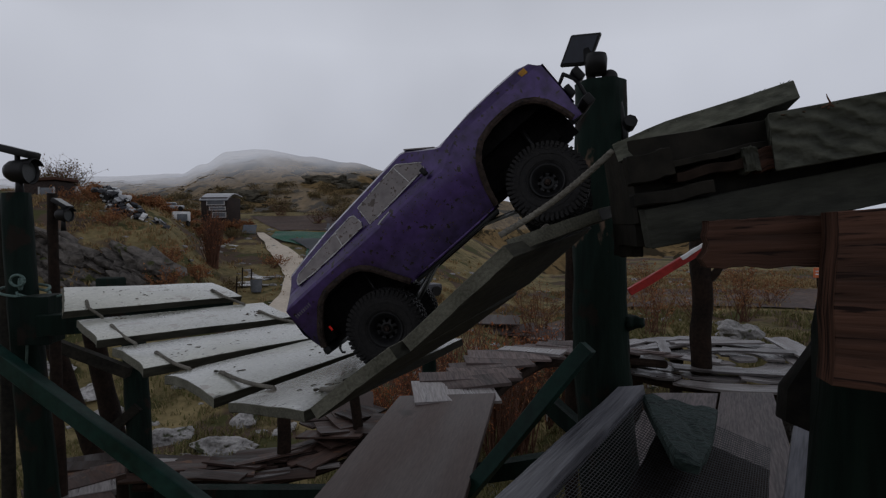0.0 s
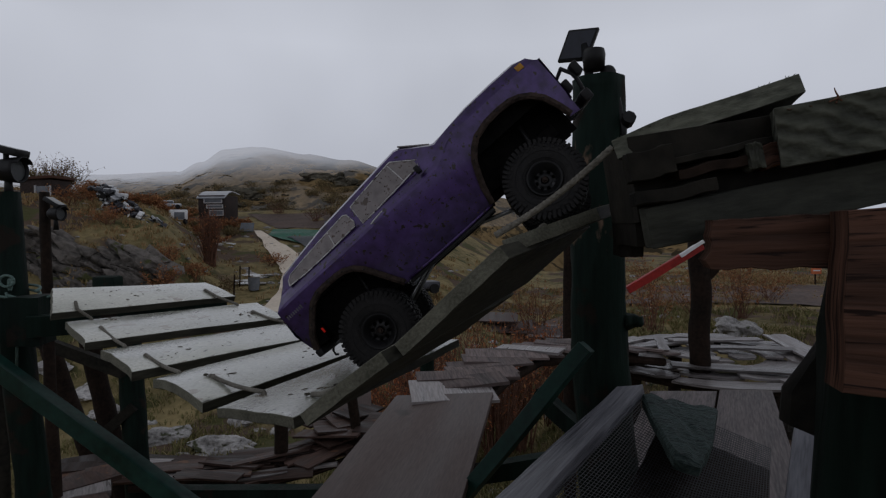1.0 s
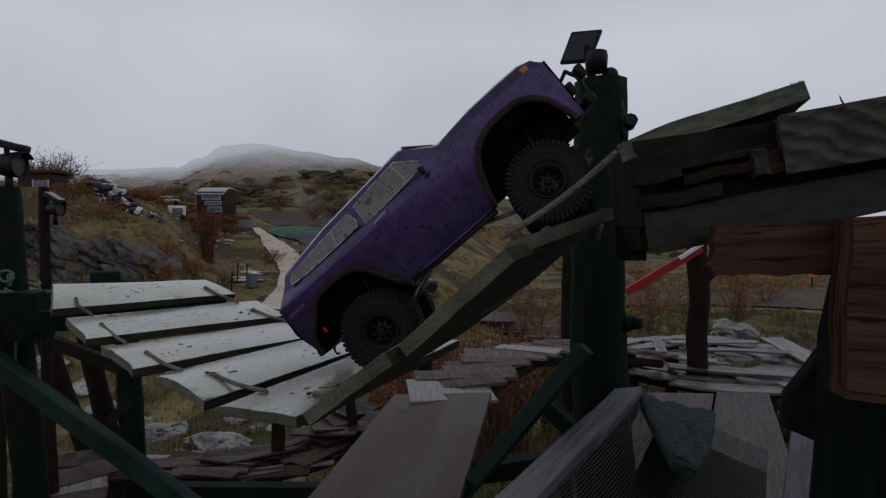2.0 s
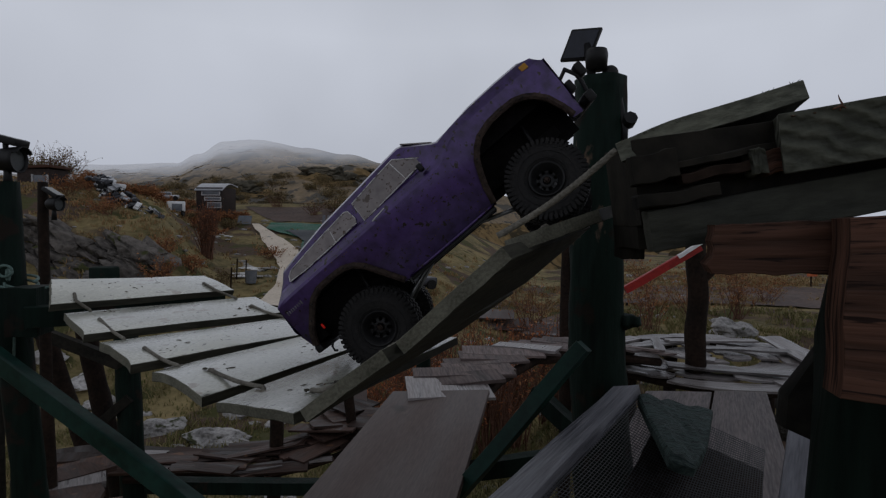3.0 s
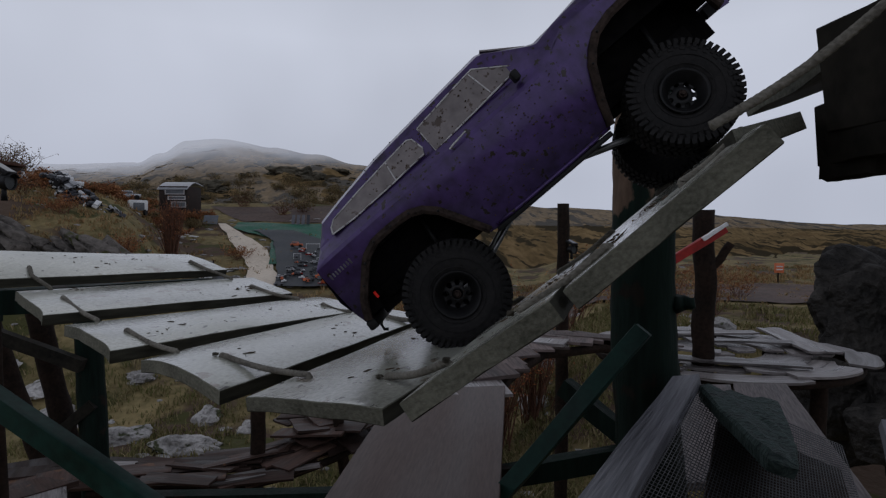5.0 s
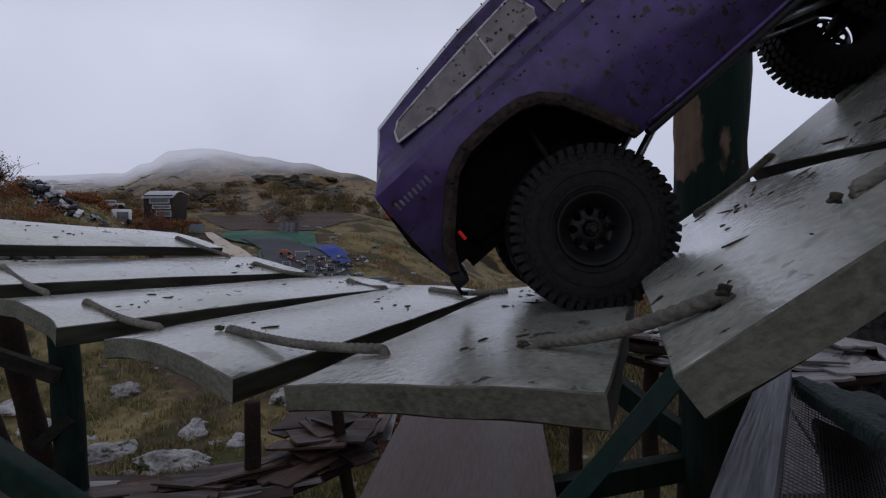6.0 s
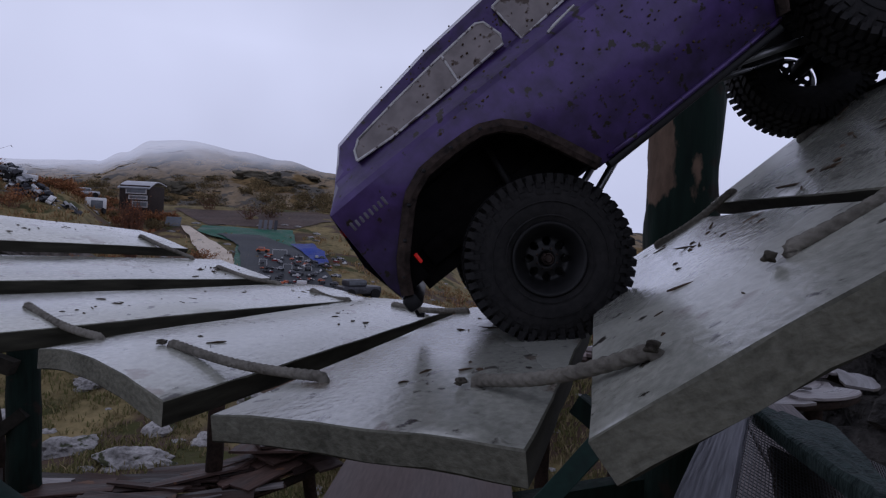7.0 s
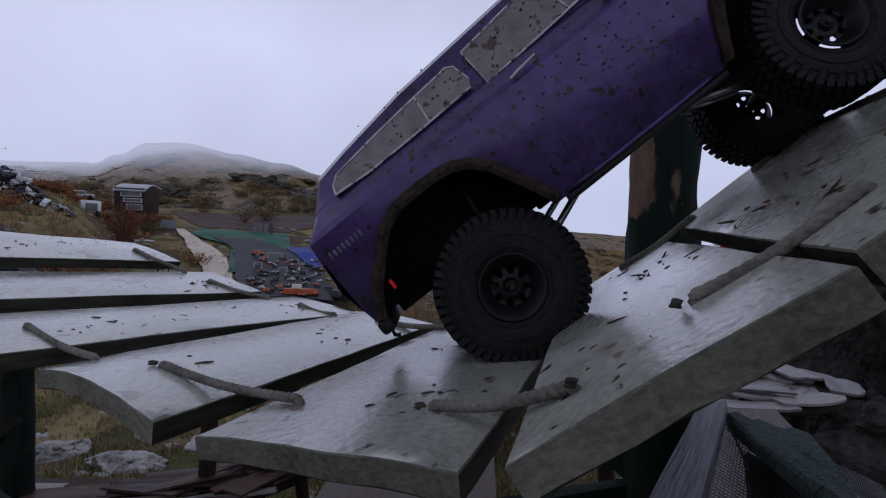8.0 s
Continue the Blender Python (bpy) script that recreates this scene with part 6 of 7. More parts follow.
bush("dry_bush", -7.1, 24.5, 0.9, 0.8, 24, 600, M_DULLLEAF, 0.05, "dull brown shrub at the foot of the hill", 146)
for i in range(40):
    x, y = rnd(-12, -7.2), rnd(15.2, 23)
    if y < 18.2 and abs(x / y + 0.47) < 0.045:
        continue
    bush("heather_bush", x, y, rnd(0.3, 0.65), rnd(0.35, 0.7), 12, 620, M_REDLEAF if i % 3 else M_DULLLEAF, 0.045, "low russet heather clump on the slope", 160 + i, group="heather clumps")
for i, (x, y, h, r) in enumerate(((-5.6, 11.2, 0.75, 0.5), (-5.0, 11.6, 0.6, 0.5), (-6.0, 12.2, 0.6, 0.5), (-5.3, 13.6, 0.5, 0.6), (-4.9, 16.2, 0.45, 0.5), (-7.9, 13.2, 0.5, 0.6), (-9.4, 14.2, 0.6, 0.6), (-5.7, 12.9, 0.5, 0.5))):
    bush("scrub_bush", x, y, h, r, 22, 620, M_REDLEAF if i != 3 else M_DULLLEAF, 0.03, "dark russet scrub beside the crag", 200 + i, group="scrub")
for i in range(90):
    x, y = rnd(-18, 2), rnd(25, 38)
    z = HILL["backdrop"](x / y, (y - 24) / 38) - 0.05
    bush("hill_scrub", x, y, rnd(0.3, 0.7), rnd(0.4, 0.8), 16, 520, M_DULLLEAF, 0.045, "dark scrub patch on the hillside", 230 + i, z=z, group="hill scrub", jitter=0.08, trunk=0.004)


# broken outcrops on the far hill
def on_hill(s, slope):
    """The place on the far hill at a bearing and at a slope above the eye."""
    best = min(range(4, 100), key=lambda k: abs((HILL["backdrop"](s, k / 100) - 1.1) / (24 + 0.38 * k) - slope))
    y = 24 + 0.38 * best
    return s * y, y, HILL["backdrop"](s, best / 100)


def outcrops():
    g = np.random.default_rng(77)
    knolls = [(-0.368, 0.060, 0.75), (-0.352, 0.062, 0.85), (-0.333, 0.055, 0.62), (-0.205, 0.086, 1.1), (-0.190, 0.074, 0.75), (-0.172, 0.082, 0.65), (-0.125, 0.090, 0.8)]
    knolls += [(g.uniform(-0.5, -0.03), g.uniform(0.035, 0.085), g.uniform(0.10, 0.30)) for k in range(40)]
    for i, (s, slope, big) in enumerate(knolls):
        x, y, z = on_hill(s, slope)
        crag = thing("hill_crag", (x, y, z - 0.2), "dark weathered rock outcrop on the misty hill", "rock", "hill outcrops")
        for k in range(7 if big > 0.6 else 2):
            a = g.uniform(0.45, 0.85) * big
            bm = bmesh.new()
            rock(bm, (x + g.uniform(-1.0, 1.0) * big, y + g.uniform(-0.5, 0.5), z - a * g.uniform(0.10, 0.35)), (a * 1.3, a, a * g.uniform(0.42, 0.62)), i * 3.7 + k, 4 if big > 0.6 else 3, 1.2)
            part("crag_rock", bm, M_HILLROCK, crag)


outcrops()


def rocks():
    spots = [(-2.75, 6.9, 0.40, 0.17, 0.13), (-3.65, 7.3, 0.30, 0.2, 0.13), (-2.85, 8.0, 0.19, 0.16, 0.14), (-5.6, 8.7, 0.36, 0.22, 0.12), (-6.5, 9.2, 0.34, 0.22, 0.11), (-5.0, 8.2, 0.22, 0.16, 0.1), (-4.3, 9.1, 0.24, 0.2, 0.1), (-2.2, 7.6, 0.18, 0.14, 0.08),
             (-2.3, 5.2, 0.2, 0.15, 0.12), (-0.6, 7.4, 0.26, 0.2, 0.16), (0.95, 8.9, 0.3, 0.24, 0.2), (2.2, 8.6, 0.32, 0.24, 0.28), (1.6, 7.4, 0.24, 0.2, 0.18), (-1.9, 8.8, 0.2, 0.16, 0.12), (-0.2, 9.5, 0.3, 0.22, 0.16), (1.3, 10.2, 0.5, 0.4, 0.3), (-1.5, 10.5, 0.3, 0.25, 0.15), (-1.6, 5.6, 0.22, 0.17, 0.12)]
    for i, (x, y, a, b, c) in enumerate(spots):
        bm = bmesh.new()
        z = ground_z(x, y)
        rock(bm, (x, y, z + c * 0.25), (a, b, c), i * 2.1, 4, 0.6, Matrix.Rotation(i * 0.7, 3, "Z"))
        solo("boulder", bm, M_ROCK, "pale lichen-grey boulder half sunk in grass", "rock", "boulders", at=(x, y, z))
    bm = bmesh.new()
    rock(bm, (4.25, 8.0, -0.26), (0.30, 0.24, 0.16), 5.5, 4, 0.6)
    solo("white_boulder", bm, M_ROCK, "whitish boulder beyond the round platform", "rock", at=(4.25, 8.0, -0.4))
    g = np.random.default_rng(77)
    for i in range(120):
        t = g.random()
        x = -8.9 + 3.0 * t + g.normal(0, 0.12)
        lift = g.random()
        top = 1.18 - 0.75 * max(0.0, t - 0.35)
        z = -0.55 + (top + 0.45) * lift
        y = 11.0 + 0.75 * lift + g.uniform(-0.12, 0.12)
        a = g.uniform(0.16, 0.40)
        bm = bmesh.new()
        angular_rock(bm, (x, y, z), (a * 1.7, a * 0.8, a * g.uniform(0.35, 0.6)), i * 1.3, Matrix.Rotation(g.uniform(0.3, 0.65), 3, "Y") @ Matrix.Rotation(g.uniform(-0.4, 0.4), 3, "Z"))
        solo("crag_block", bm, M_CRAG, "angular brown-grey block of the rock outcrop", "rock", "crag blocks", at=(x, y, z - a * 0.4))
    for i in range(24):
        k = i % 15
        x, y = (3.72 + 0.06 * k + g.uniform(-0.1, 0.9), 4.3 + g.uniform(-0.15, 0.25)) if i < 15 else (0.75 + g.uniform(-0.1, 0.6), 2.75 + g.uniform(-0.15, 0.25))
        z = -0.5 + 0.135 * k if i < 15 else -1.4 + 0.09 * k
        a = g.uniform(0.25, 0.5) if i < 15 else g.uniform(0.16, 0.28)
        bm = bmesh.new()
        angular_rock(bm, (x, y, z), (a, a * 0.8, a * 0.75), 60 + i * 1.7, Matrix.Rotation(g.uniform(0, 6), 3, "Z"))
        solo("crag_block", bm, M_SHADECRAG, "angular block of the rock face behind the platform, coloured as in shade", "rock", "crag blocks", at=(x, y, z - a * 0.4))
    bm = bmesh.new()
    rock(bm, (4.92, 5.0, -0.1), (1.25, 0.6, 1.15), 71.0, 6, 1.1)
    solo("rock_face", bm, M_SHADECRAG, "cracked rock face behind the round platform, coloured as in shade", "rock", at=(4.7, 4.7, -1.2))
    # rubble: pale stones scattered through the grass
    g = np.random.default_rng(4)
    bm = bmesh.new()
    for k in range(420):
        y = 5 + 17 * g.random() ** 1.3
        x = g.uniform(-0.75, 0.5) * y
        s = g.uniform(0.02, 0.07) * (1 + 0.04 * y)
        r = bmesh.ops.create_icosphere(bm, subdivisions=1, radius=1)
        for v in r["verts"]:
            q = v.co * (1 + 0.4 * noise.noise(v.co * 1.3 + Vector((k, 0, 0))))
            v.co = Vector((x + q.x * s * 1.4, y + q.y * s, ground_z(x, y) + q.z * s * 0.5))
    solo("rubble", bm, M_ROCK, "scattered pale stones in the grass", "stones", kind="stuff")


rocks()


def drape(name, left, right, mat, label, lift=0.02, kind="structure", category="path", n=30, across=6):
    """A sheet laid over the ground between two edge lines."""
    def at(line, t):
        s = t * (len(line) - 1)
        i = min(int(s), len(line) - 2)
        a, b = Vector(line[i]), Vector(line[i + 1])
        return a + (b - a) * (s - i)
    bm = bmesh.new()
    rows = []
    for i in range(n + 1):
        t = i / n
        a, b = at(left, t), at(right, t)
        row = []
        for j in range(across + 1):
            p = a + (b - a) * (j / across)
            wob = 0.06 * noise.noise((p.x * 2.2, p.y * 2.2, 1.0)) if j in (0, across) else 0
            row.append(bm.verts.new((p.x + wob, p.y, ground_z(p.x + wob, p.y) + lift + 0.03 * noise.noise((p.x * 1.3, p.y * 1.3, 7)))))
        rows.append(row)
    for a, b in zip(rows, rows[1:]):
        for j in range(across):
            bm.faces.new((a[j], a[j + 1], b[j + 1], b[j]))
    return solo(name, bm, mat, label, category, kind=kind, smooth=True)


drape("sand_path", [(-7.0, 20.9), (-5.15, 17.0), (-4.35, 15.3), (-4.0, 13.6), (-4.05, 12.2)], [(-6.75, 20.9), (-4.35, 17.2), (-3.55, 14.9), (-3.2, 13.2), (-3.35, 12.2)], M_SAND, "pale sand track down the hillside", 0.05)
drape("green_tarp", [(-6.3, 20.9), (-6.2, 20.0), (-4.5, 18.4), (-3.9, 15.6)], [(-3.2, 20.9), (-2.9, 19.6), (-2.7, 17.9), (-2.7, 15.6)], M_GREENTARP, "crumpled green ground tarp", 0.07, "", "tarp")
drape("grey_mat", [(-5.4, 19.6), (-4.35, 18.0), (-3.62, 15.3), (-3.3, 13.6)], [(-4.0, 19.4), (-2.6, 18.0), (-1.4, 15.2), (-0.9, 13.4)], M_ASPHALT, "grey matting of a model village", 0.10, "", "mat")
drape("blue_tarp", [(-2.85, 18.3), (-2.3, 17.2), (-1.75, 16.0)], [(-2.2, 18.5), (-1.75, 17.5), (-1.45, 16.2)], M_BLUETARP, "bright blue tarpaulin edge", 0.14, "", "tarp", 14)
M_EARTH = material("bare_earth", (0.0595, 0.0408, 0.034), (0.145, 0.102, 0.085), 0.95, 0.8, 0.7, 9)
drape("bare_earth", [(-8.4, 24.2), (-7.2, 22.6), (-6.2, 21.3)], [(-1.2, 24.6), (-2.0, 23.0), (-3.2, 21.3)], M_EARTH, "strip of bare brown earth", 0.02)
drape("track", [(2.6, 10.6), (5.0, 10.8), (9.0, 10.6), (14, 10.4)], [(2.6, 14.5), (5.0, 14.2), (9.0, 13.8), (14, 13.6)], M_EARTH, "dark bare earth track", 0.04, n=40, across=12)


def house():
    x, y, k0 = -8.6, 21.6, 0.70
    z = ground_z(x, y) + 0.27
    h = thing("shed_house", (x, y, z), "small dark timber shed with a curved pale roof", "shed", m=Matrix.Translation((x, y, z)) @ Matrix.Rotation(-0.12, 4, "Z") @ Matrix.Diagonal((k0, k0, k0, 1)))
    x = y = z = 0.0
    bm = bmesh.new()
    box(bm, (x, y, z + 0.40), (1.5, 1.5, 1.78), bevel=0.02)
    part("wall", bm, M_SHED, h, local=True)
    bm = bmesh.new()
    pts = []
    for k in range(9):
        t = k / 8
        pts.append((y - 0.85 + 1.75 * t, z + 1.10 + 0.40 * math.sin(math.pi * 0.5 * min(1.0, t * 1.8)) - 0.3 * max(0.0, t - 0.56)))
    a = [[bm.verts.new((x + sx, yy, zz + dz)) for yy, zz in pts] for sx, dz in ((-0.8, 0.0), (0.8, 0.0), (0.8, 0.05), (-0.8, 0.05))]
    for q in range(4):
        for k in range(8):
            bm.faces.new((a[q][k], a[q][k + 1], a[(q + 1) % 4][k + 1], a[(q + 1) % 4][k]))
    part("roof", bm, M_METALSHEET, h, "pale curved sheet roof", local=True)
    for wx, wz, ww, wh in ((0.1, 1.0, 1.0, 0.24), (0.2, 0.68, 0.9, 0.16), (0.3, 0.34, 0.75, 0.26)):
        bm = bmesh.new()
        box(bm, (x + wx, y - 0.752, z + wz), (ww, 0.03, wh), bevel=0.005)
        w = part("window", bm, M_GLASS, h, local=True)
        bm = bmesh.new()
        for sx in (-1, 1):
            box(bm, (x + wx + sx * ww / 2, y - 0.77, z + wz), (0.05, 0.03, wh + 0.05))
            box(bm, (x + wx, y - 0.771, z + wz + sx * wh / 2), (ww + 0.05, 0.03, 0.045))
        part("frame", bm, M_TRIM, w, "pale window frame", local=True)


house()


def trailer():
    x, y = -8.42, 17.9
    z = ground_z(x, y)
    t = thing("white_trailer", (x, y, z), "small white box trailer in the heather", "trailer")
    bm = bmesh.new()
    box(bm, (x, y, z + 0.28), (0.52, 0.5, 0.32), Matrix.Rotation(0.5, 4, "Z"), bevel=0.03)
    part("box", bm, M_WHITE, t)
    bm = bmesh.new()
    box(bm, (x + 0.14, y - 0.22, z + 0.25), (0.30, 0.02, 0.22), Matrix.Rotation(0.5, 4, "Z"), bevel=0.005)
    part("door", bm, M_GLASS, t)
    for s in (-1, 1):
        bm = bmesh.new()
        bmesh.ops.create_cone(bm, cap_ends=True, segments=14, radius1=0.09, radius2=0.09, depth=0.06, matrix=Matrix.Translation((x + s * 0.27, y - 0.1, z + 0.07)) @ Matrix.Rotation(math.pi / 2, 4, "Y"))
        part("wheel", bm, M_RUBBER, t)



def hut():
    """A low brown hut on the bank, half hidden behind the posts."""
    x, y, z = -10.85, 15.4, 1.80
    h = thing("brown_hut", (x, y, z), "low brown timber hut on the bank", "hut")
    bm = bmesh.new()
    box(bm, (x, y, z + 0.25), (0.85, 0.8, 0.9), bevel=0.02)
    part("wall", bm, M_SHED, h)
    bm = bmesh.new()
    box(bm, (x, y, z + 0.74), (1.0, 0.95, 0.07), Matrix.Rotation(-0.05, 4, "Y"), bevel=0.01)
    part("roof", bm, M_BROWN, h, "flat brown roof")
    bm = bmesh.new()
    box(bm, (x + 0.2, y - 0.405, z + 0.4), (0.4, 0.03, 0.24), bevel=0.005)
    w = part("window", bm, M_GLASS, h)
    bm = bmesh.new()
    for sx in (-1, 1):
        box(bm, (x + 0.2 + sx * 0.2, y - 0.42, z + 0.4), (0.04, 0.03, 0.28))
    part("frame", bm, M_TRIM, w, "pale window frame")


hut()


trailer()


def little_car(name, x, y, z, s, yaw, pitch, roll, mat, label, group, boat=False):
    m = Matrix.Translation((x, y, z)) @ Matrix.Rotation(yaw, 4, "Z") @ Matrix.Rotation(pitch, 4, "Y") @ Matrix.Rotation(roll, 4, "X") @ Matrix.Diagonal((s, s, s, 1))
    c = thing(name, (x, y, z), label, "model boat" if boat else "model car", group, m=m)
    bm = bmesh.new()
    if boat:
        prof = [(-0.5, 0.10), (-0.3, 0.17), (0.1, 0.18), (0.35, 0.12), (0.55, 0.01)]
        rings = [[bm.verts.new((px, -w, 0.2)), bm.verts.new((px, -w * 0.6, 0.03)), bm.verts.new((px, w * 0.6, 0.03)), bm.verts.new((px, w, 0.2))] for px, w in prof]
        for a, b in zip(rings, rings[1:]):
            for k in range(3):
                bm.faces.new((a[k], a[k + 1], b[k + 1], b[k]))
            bm.faces.new((a[3], a[0], b[0], b[3]))
        bm.faces.new(rings[0])
        part("hull", bm, mat, c, local=True)
        bm = bmesh.new()
        box(bm, (-0.1, 0, 0.27), (0.3, 0.18, 0.14), bevel=0.02)
        part("cabin", bm, M_WHITE, c, local=True)
        return
    box(bm, (0, 0, 0.2), (1.0, 0.42, 0.18), bevel=0.04)
    part("body", bm, mat, c, local=True)
    bm = bmesh.new()
    box(bm, (-0.12, 0, 0.36), (0.5, 0.38, 0.16), bevel=0.05)
    cab = part("cab", bm, mat, c, local=True)
    bm = bmesh.new()
    box(bm, (-0.12, 0, 0.365), (0.44, 0.39, 0.10), bevel=0.01)
    part("windows", bm, M_GLASS, cab, local=True)
    for sx in (-0.32, 0.32):
        for sy in (-1, 1):
            bm = bmesh.new()
            bmesh.ops.create_cone(bm, cap_ends=True, segments=12, radius1=0.12, radius2=0.12, depth=0.1, matrix=Matrix.Translation((sx, sy * 0.21, 0.12)) @ Matrix.Rotation(math.pi / 2, 4, "X"))
            part("wheel", bm, M_RUBBER, c, local=True)


M_SILVER = material("dull_silver", (0.25, 0.26, 0.27), (0.5, 0.5, 0.52), 0.4, 6, 0.2, 40, metal=0.6)
M_DARKCAR = material("dark_scrap", (0.02, 0.02, 0.024), (0.08, 0.08, 0.09), 0.5, 6, 0.3, 40)
# a heap of wrecked model vehicles down the bank
for i in range(54):
    t = i / 53
    x, y = -9.0 + 1.55 * t + rnd(-0.25, 0.25), 14.6 - 0.3 * t + rnd(-0.25, 0.25)
    z = 2.18 - 0.95 * t + rnd(-0.10, 0.10)
    mat = (M_SILVER, M_DARKCAR, M_WHITE, M_DARKCAR, M_SILVER, M_DARKCAR)[i % 6]
    little_car("wrecked_car", x, y, z, rnd(0.2, 0.38), rnd(0, 6), rnd(-0.6, 0.6), rnd(-0.9, 0.9), mat, "wrecked model vehicle thrown on a scrap heap", "wrecked cars")
little_car("white_pickup", -8.45, 14.45, 1.93, 0.62, 0.25, 0.1, 0.05, M_WHITE, "white model pickup on top of the scrap heap", "wrecked cars")
little_car("parked_car", -9.9, 20.5, ground_z(-9.9, 20.5) + 0.25, 0.7, 0.4, 0, 0, M_SILVER, "pale model car standing in the heather", "parked cars")
little_car("black_jeep", -0.55, 13.6, ground_z(-0.55, 13.6) + 0.12, 1.0, 0.5, 0, 0, M_DARKCAR, "black model jeep at the edge of the village", "parked cars")
for i in range(140):
    x = rnd(-3.3, -1.0)
    y = rnd(13.5, 16.8)
    z = ground_z(x, y) + 0.12
    mat = (M_WHITE, M_DARKCAR, M_SILVER, M_DARKCAR, M_RED, M_GREYWOOD, M_DARKCAR, M_ORANGE)[i % 8]
    little_car("model_boat" if i % 4 == 0 else "model_car", x, y, z, rnd(0.09, 0.22), rnd(0, 6.3), 0, 0, mat, "tiny model boat on grey matting" if i % 4 == 0 else "tiny model vehicle parked on grey matting", "model village", i % 4 == 0)
little_car("orange_boat", -1.8, 13.7, ground_z(-1.8, 13.7) + 0.1, 0.75, 0.1, 0, 0, M_ORANGE, "larger orange model boat", "model village", True)
little_car("red_truck", -3.45, 17.1, ground_z(-3.45, 17.1) + 0.12, 0.36, 0.0, 0, 0, M_ORANGE, "orange and white model lorry", "model village")


def goal_frames():
    for i, (x, y, w, h) in enumerate(((-2.95, 17.0, 0.4, 0.15), (-3.2, 15.9, 0.2, 0.15), (-2.5, 15.6, 0.22, 0.13), (-1.95, 15.4, 0.2, 0.13), (-2.35, 16.5, 0.26, 0.12))):
        z = ground_z(x, y) + 0.1
        bm = bmesh.new()
        tube(bm, [(x - w / 2, y, z - 0.05), (x - w / 2, y, z + h), (x + w / 2, y, z + h), (x + w / 2, y, z - 0.05)], 0.009, 6)
        solo("little_goal", bm, M_WHITE, "small white post-and-bar frame", "goal", "little goals", at=(x, y, z))


goal_frames()


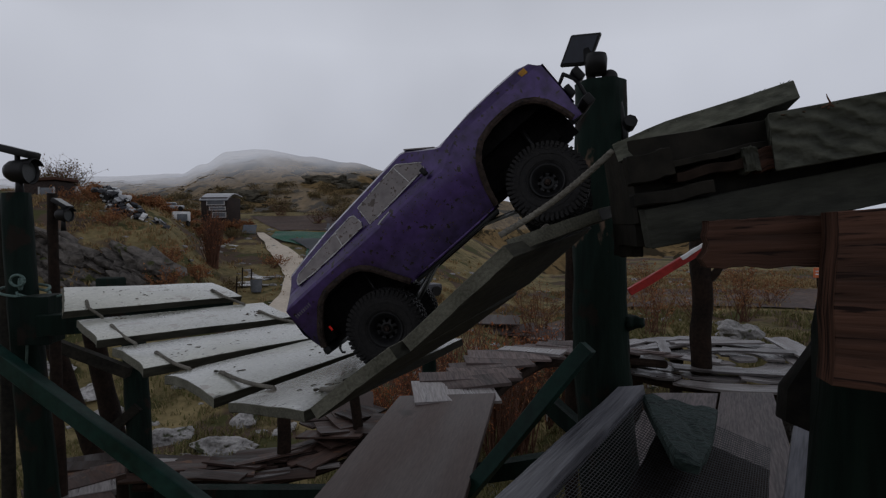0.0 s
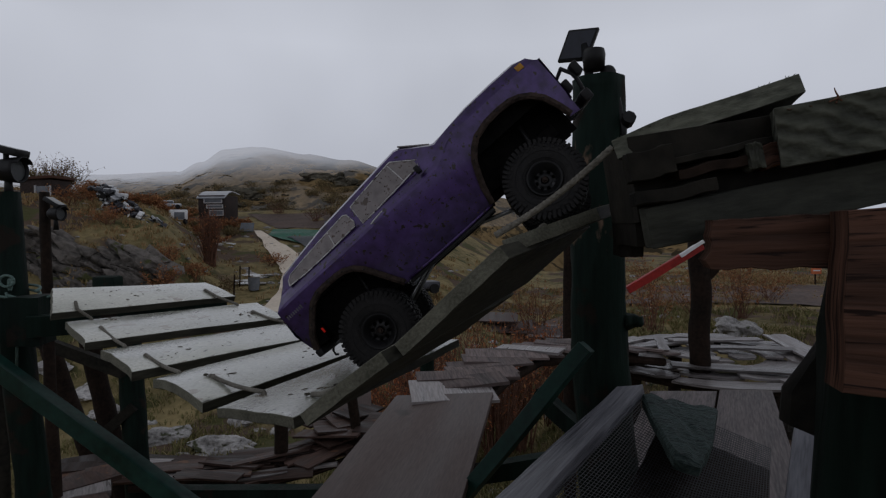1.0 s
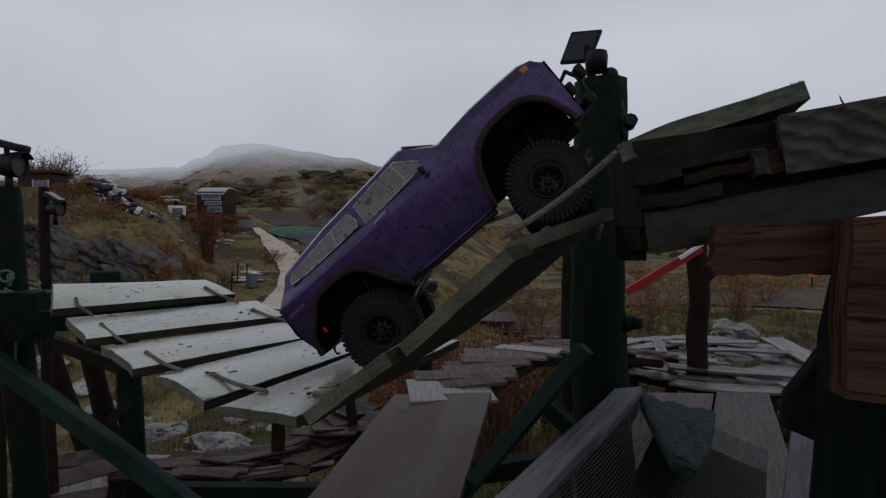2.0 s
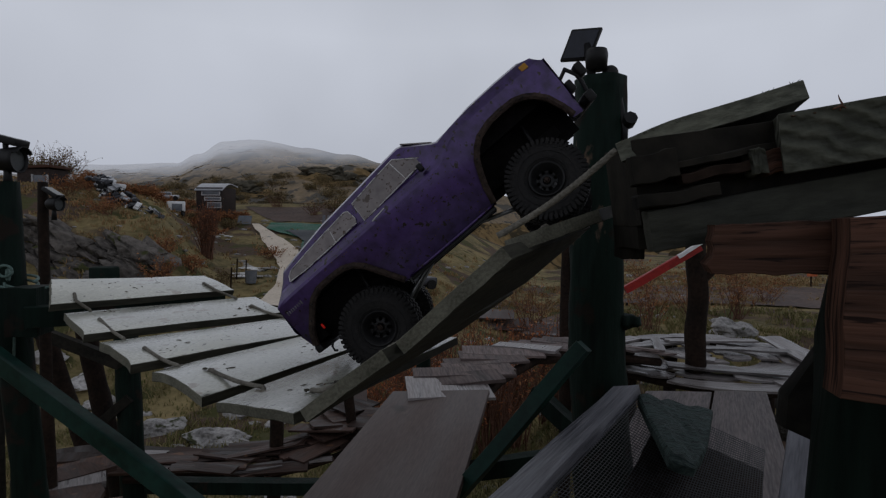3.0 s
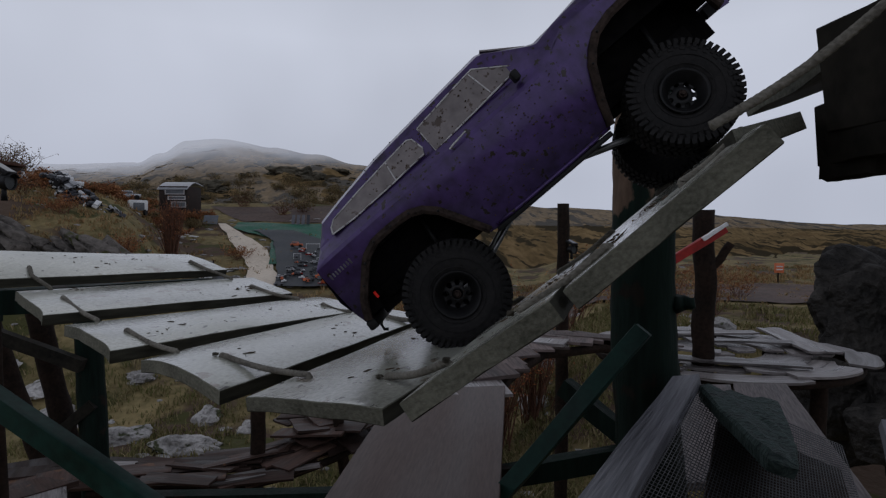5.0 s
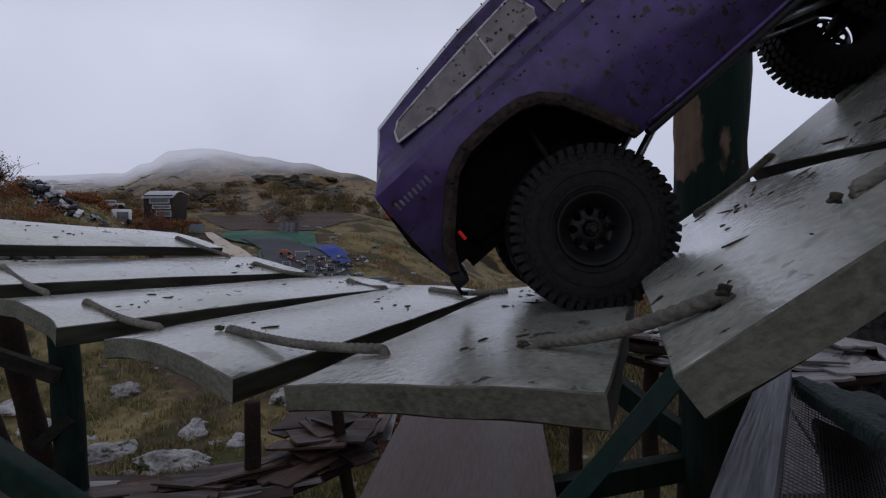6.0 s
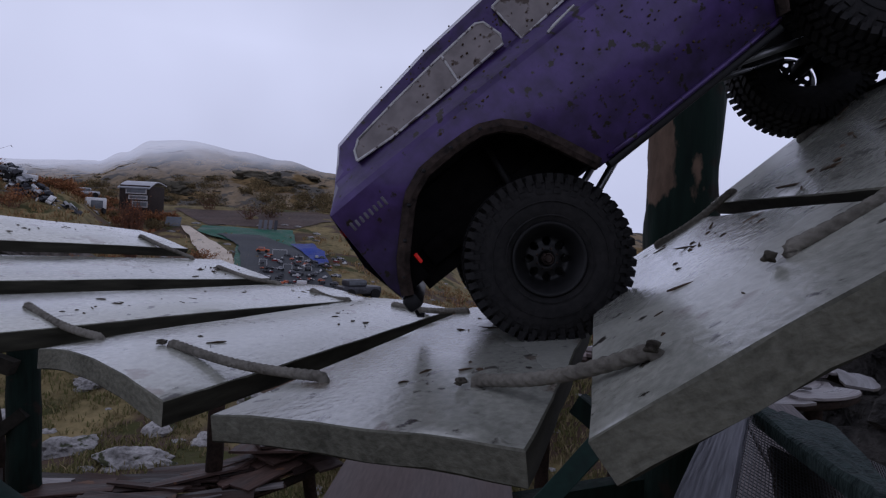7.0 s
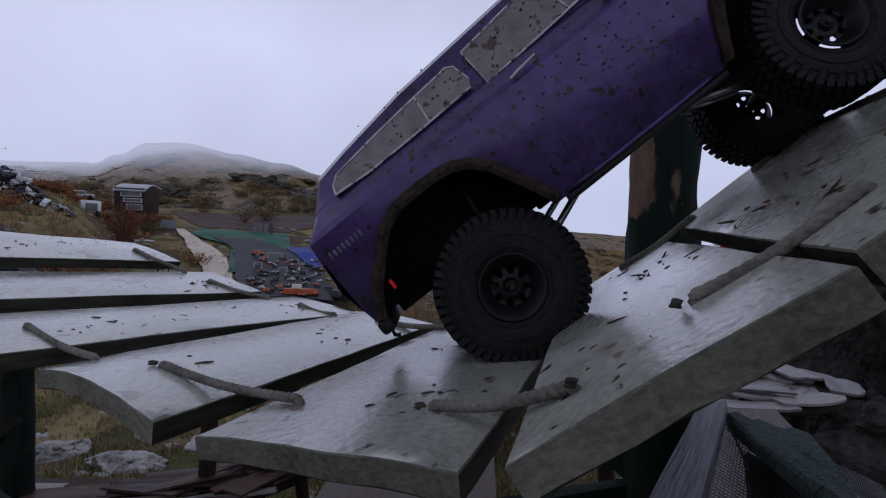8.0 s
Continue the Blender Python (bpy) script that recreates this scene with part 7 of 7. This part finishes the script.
def fence_bits():
    # sign, bin, pale slabs, small panels
    x, y = 9.75, 14.4
    z = ground_z(x, y)
    s = thing("orange_sign", (x, y, z), "small orange notice board on a stake", "sign")
    bm = bmesh.new()
    box(bm, (x, y, z + 0.42), (0.26, 0.03, 0.26), bevel=0.005)
    part("board", bm, M_ORANGE, s)
    bm = bmesh.new()
    tube(bm, [(x, y + 0.03, z - 0.1), (x, y + 0.03, z + 0.5)], 0.02, 6)
    part("stake", bm, M_LOG, s)
    for k in range(2):
        bm = bmesh.new()
        box(bm, (x, y - 0.018, z + 0.46 - k * 0.08), (0.18, 0.006, 0.03))
        part("text_bar", bm, M_WHITE, s)
    x, y = -6.35, 10.6
    z = ground_z(x, y)
    bm = bmesh.new()
    box(bm, (x, y, z + 0.35), (0.42, 0.35, 0.75), bevel=0.05)
    solo("green_bin", bm, M_GREEN, "dark green plastic bin below the crag", "bin", at=(x, y, z))
    for i in range(26):
        x, y = ((-7.4 + rnd(-0.5, 0.6), 19.0 + rnd(-0.8, 0.4)) if i < 12 else (-5.0 + rnd(-0.35, 0.35), 15.0 + rnd(-0.7, 0.5)))
        z = ground_z(x, y)
        bm = bmesh.new()
        rock(bm, (x, y, z + 0.02), (rnd(0.06, 0.2) * (1 if i < 12 else 1.5), rnd(0.06, 0.14) * (1 if i < 12 else 1.5), 0.03), i * 1.7, 2, 0.5)
        solo("pale_slab", bm, M_WHITE if i % 2 else M_ROCK, "flat whitish slab on bare ground", "stone", "pale slabs", at=(x, y, z))
    x, y = -4.68, 13.9
    z = ground_z(x, y)
    bm = bmesh.new()
    bmesh.ops.create_cone(bm, cap_ends=True, segments=16, radius1=0.13, radius2=0.15, depth=0.32, matrix=Matrix.Translation((x, y, z + 0.16)))
    solo("plastic_drum", bm, M_GLASS, "grey plastic drum beside the track", "drum", at=(x, y, z))
    for i, (x, y) in enumerate(((-4.85, 14.0), (-5.15, 14.2), (-5.0, 13.4))):
        bm = bmesh.new()
        z = ground_z(x, y)
        tube(bm, [(x, y, z), (x + 0.02, y, z + 0.55)], 0.018, 6)
        solo("thin_stake", bm, M_LOG, "thin dark stake beside the track", "stake", "thin stakes", at=(x, y, z))
    x, y = -7.2, 20.7
    z = ground_z(x, y)
    bm = bmesh.new()
    box(bm, (x, y, z + 0.2), (0.5, 0.04, 0.36), Matrix.Rotation(-0.5, 4, "X"), bevel=0.01)
    solo("leaning_sheet", bm, M_GLASS, "tilted blue-grey panel by the shed", "sheet", at=(x, y, z))
    x, y = -4.05, 20.9
    z = ground_z(x, y)
    pallet = thing("pallet", (x, y, z), "grey timber pallet leaning on the tarp", "pallet")
    for k in range(4):
        bm = bmesh.new()
        box(bm, (x - 0.27 + k * 0.18, y, z + 0.2), (0.11, 0.04, 0.42), Matrix.Rotation(-0.4, 4, "X"), bevel=0.005)
        part("slat", bm, M_GREYWOOD, pallet)
    g = np.random.default_rng(9)
    for i in range(14):
        x, y = 2.0 + g.uniform(-0.9, 0.9), 12.2 + g.uniform(-0.9, 1.4)
        z = ground_z(x, y) + 0.15
        bm = bmesh.new()
        w, l = g.uniform(0.15, 0.35), g.uniform(0.4, 0.8)
        a = g.uniform(-0.4, 0.4)
        u, v = Vector((math.cos(a), math.sin(a), 0)) * l, Vector((-math.sin(a), math.cos(a), g.uniform(-0.2, 0.3))) * w
        c = Vector((x, y, z))
        plank(bm, c - u - v, c + u - v, c + u + v, c - u + v, 0.03, i * 1.1, 0.01, 0.02, 3, 4)
        solo("fallen_board", bm, M_PLY, "brown board lying on the slope", "board", "fallen boards", at=tuple(c))


fence_bits()


def slate_heap():
    """Large dark slates piled on the bend of the low walkway."""
    g = np.random.default_rng(31)
    for i in range(12):
        c = Vector((-0.62 + g.uniform(-0.22, 0.22), 3.42 + g.uniform(-0.2, 0.25), -0.02 + i * 0.008))
        a = g.uniform(0, 3.1)
        u, v = Vector((math.cos(a), math.sin(a), g.uniform(-0.1, 0.1))) * g.uniform(0.1, 0.2), Vector((-math.sin(a), math.cos(a), g.uniform(-0.1, 0.1))) * g.uniform(0.06, 0.11)
        bm = bmesh.new()
        plank(bm, c - u - v, c + u - v, c + u + v, c - u + v, 0.012, i * 3.7, 0.004, 0.012, 4, 4)
        solo("slate", bm, M_BRICKY, "dark broken slate on the low walkway", "slate", "slates", at=tuple(c))
    c = Vector((-0.66, 3.62, 0.06))
    bm = bmesh.new()
    plank(bm, c + Vector((-0.24, -0.12, -0.05)), c + Vector((0.22, -0.14, -0.04)), c + Vector((0.18, 0.16, 0.06)), c + Vector((-0.05, 0.2, 0.08)), 0.016, 5.5, 0.004, 0.012, 8, 6)
    solo("slate", bm, M_PLY, "large smooth brown slate leaning on the pile", "slate", "slates", at=tuple(c))


slate_heap()
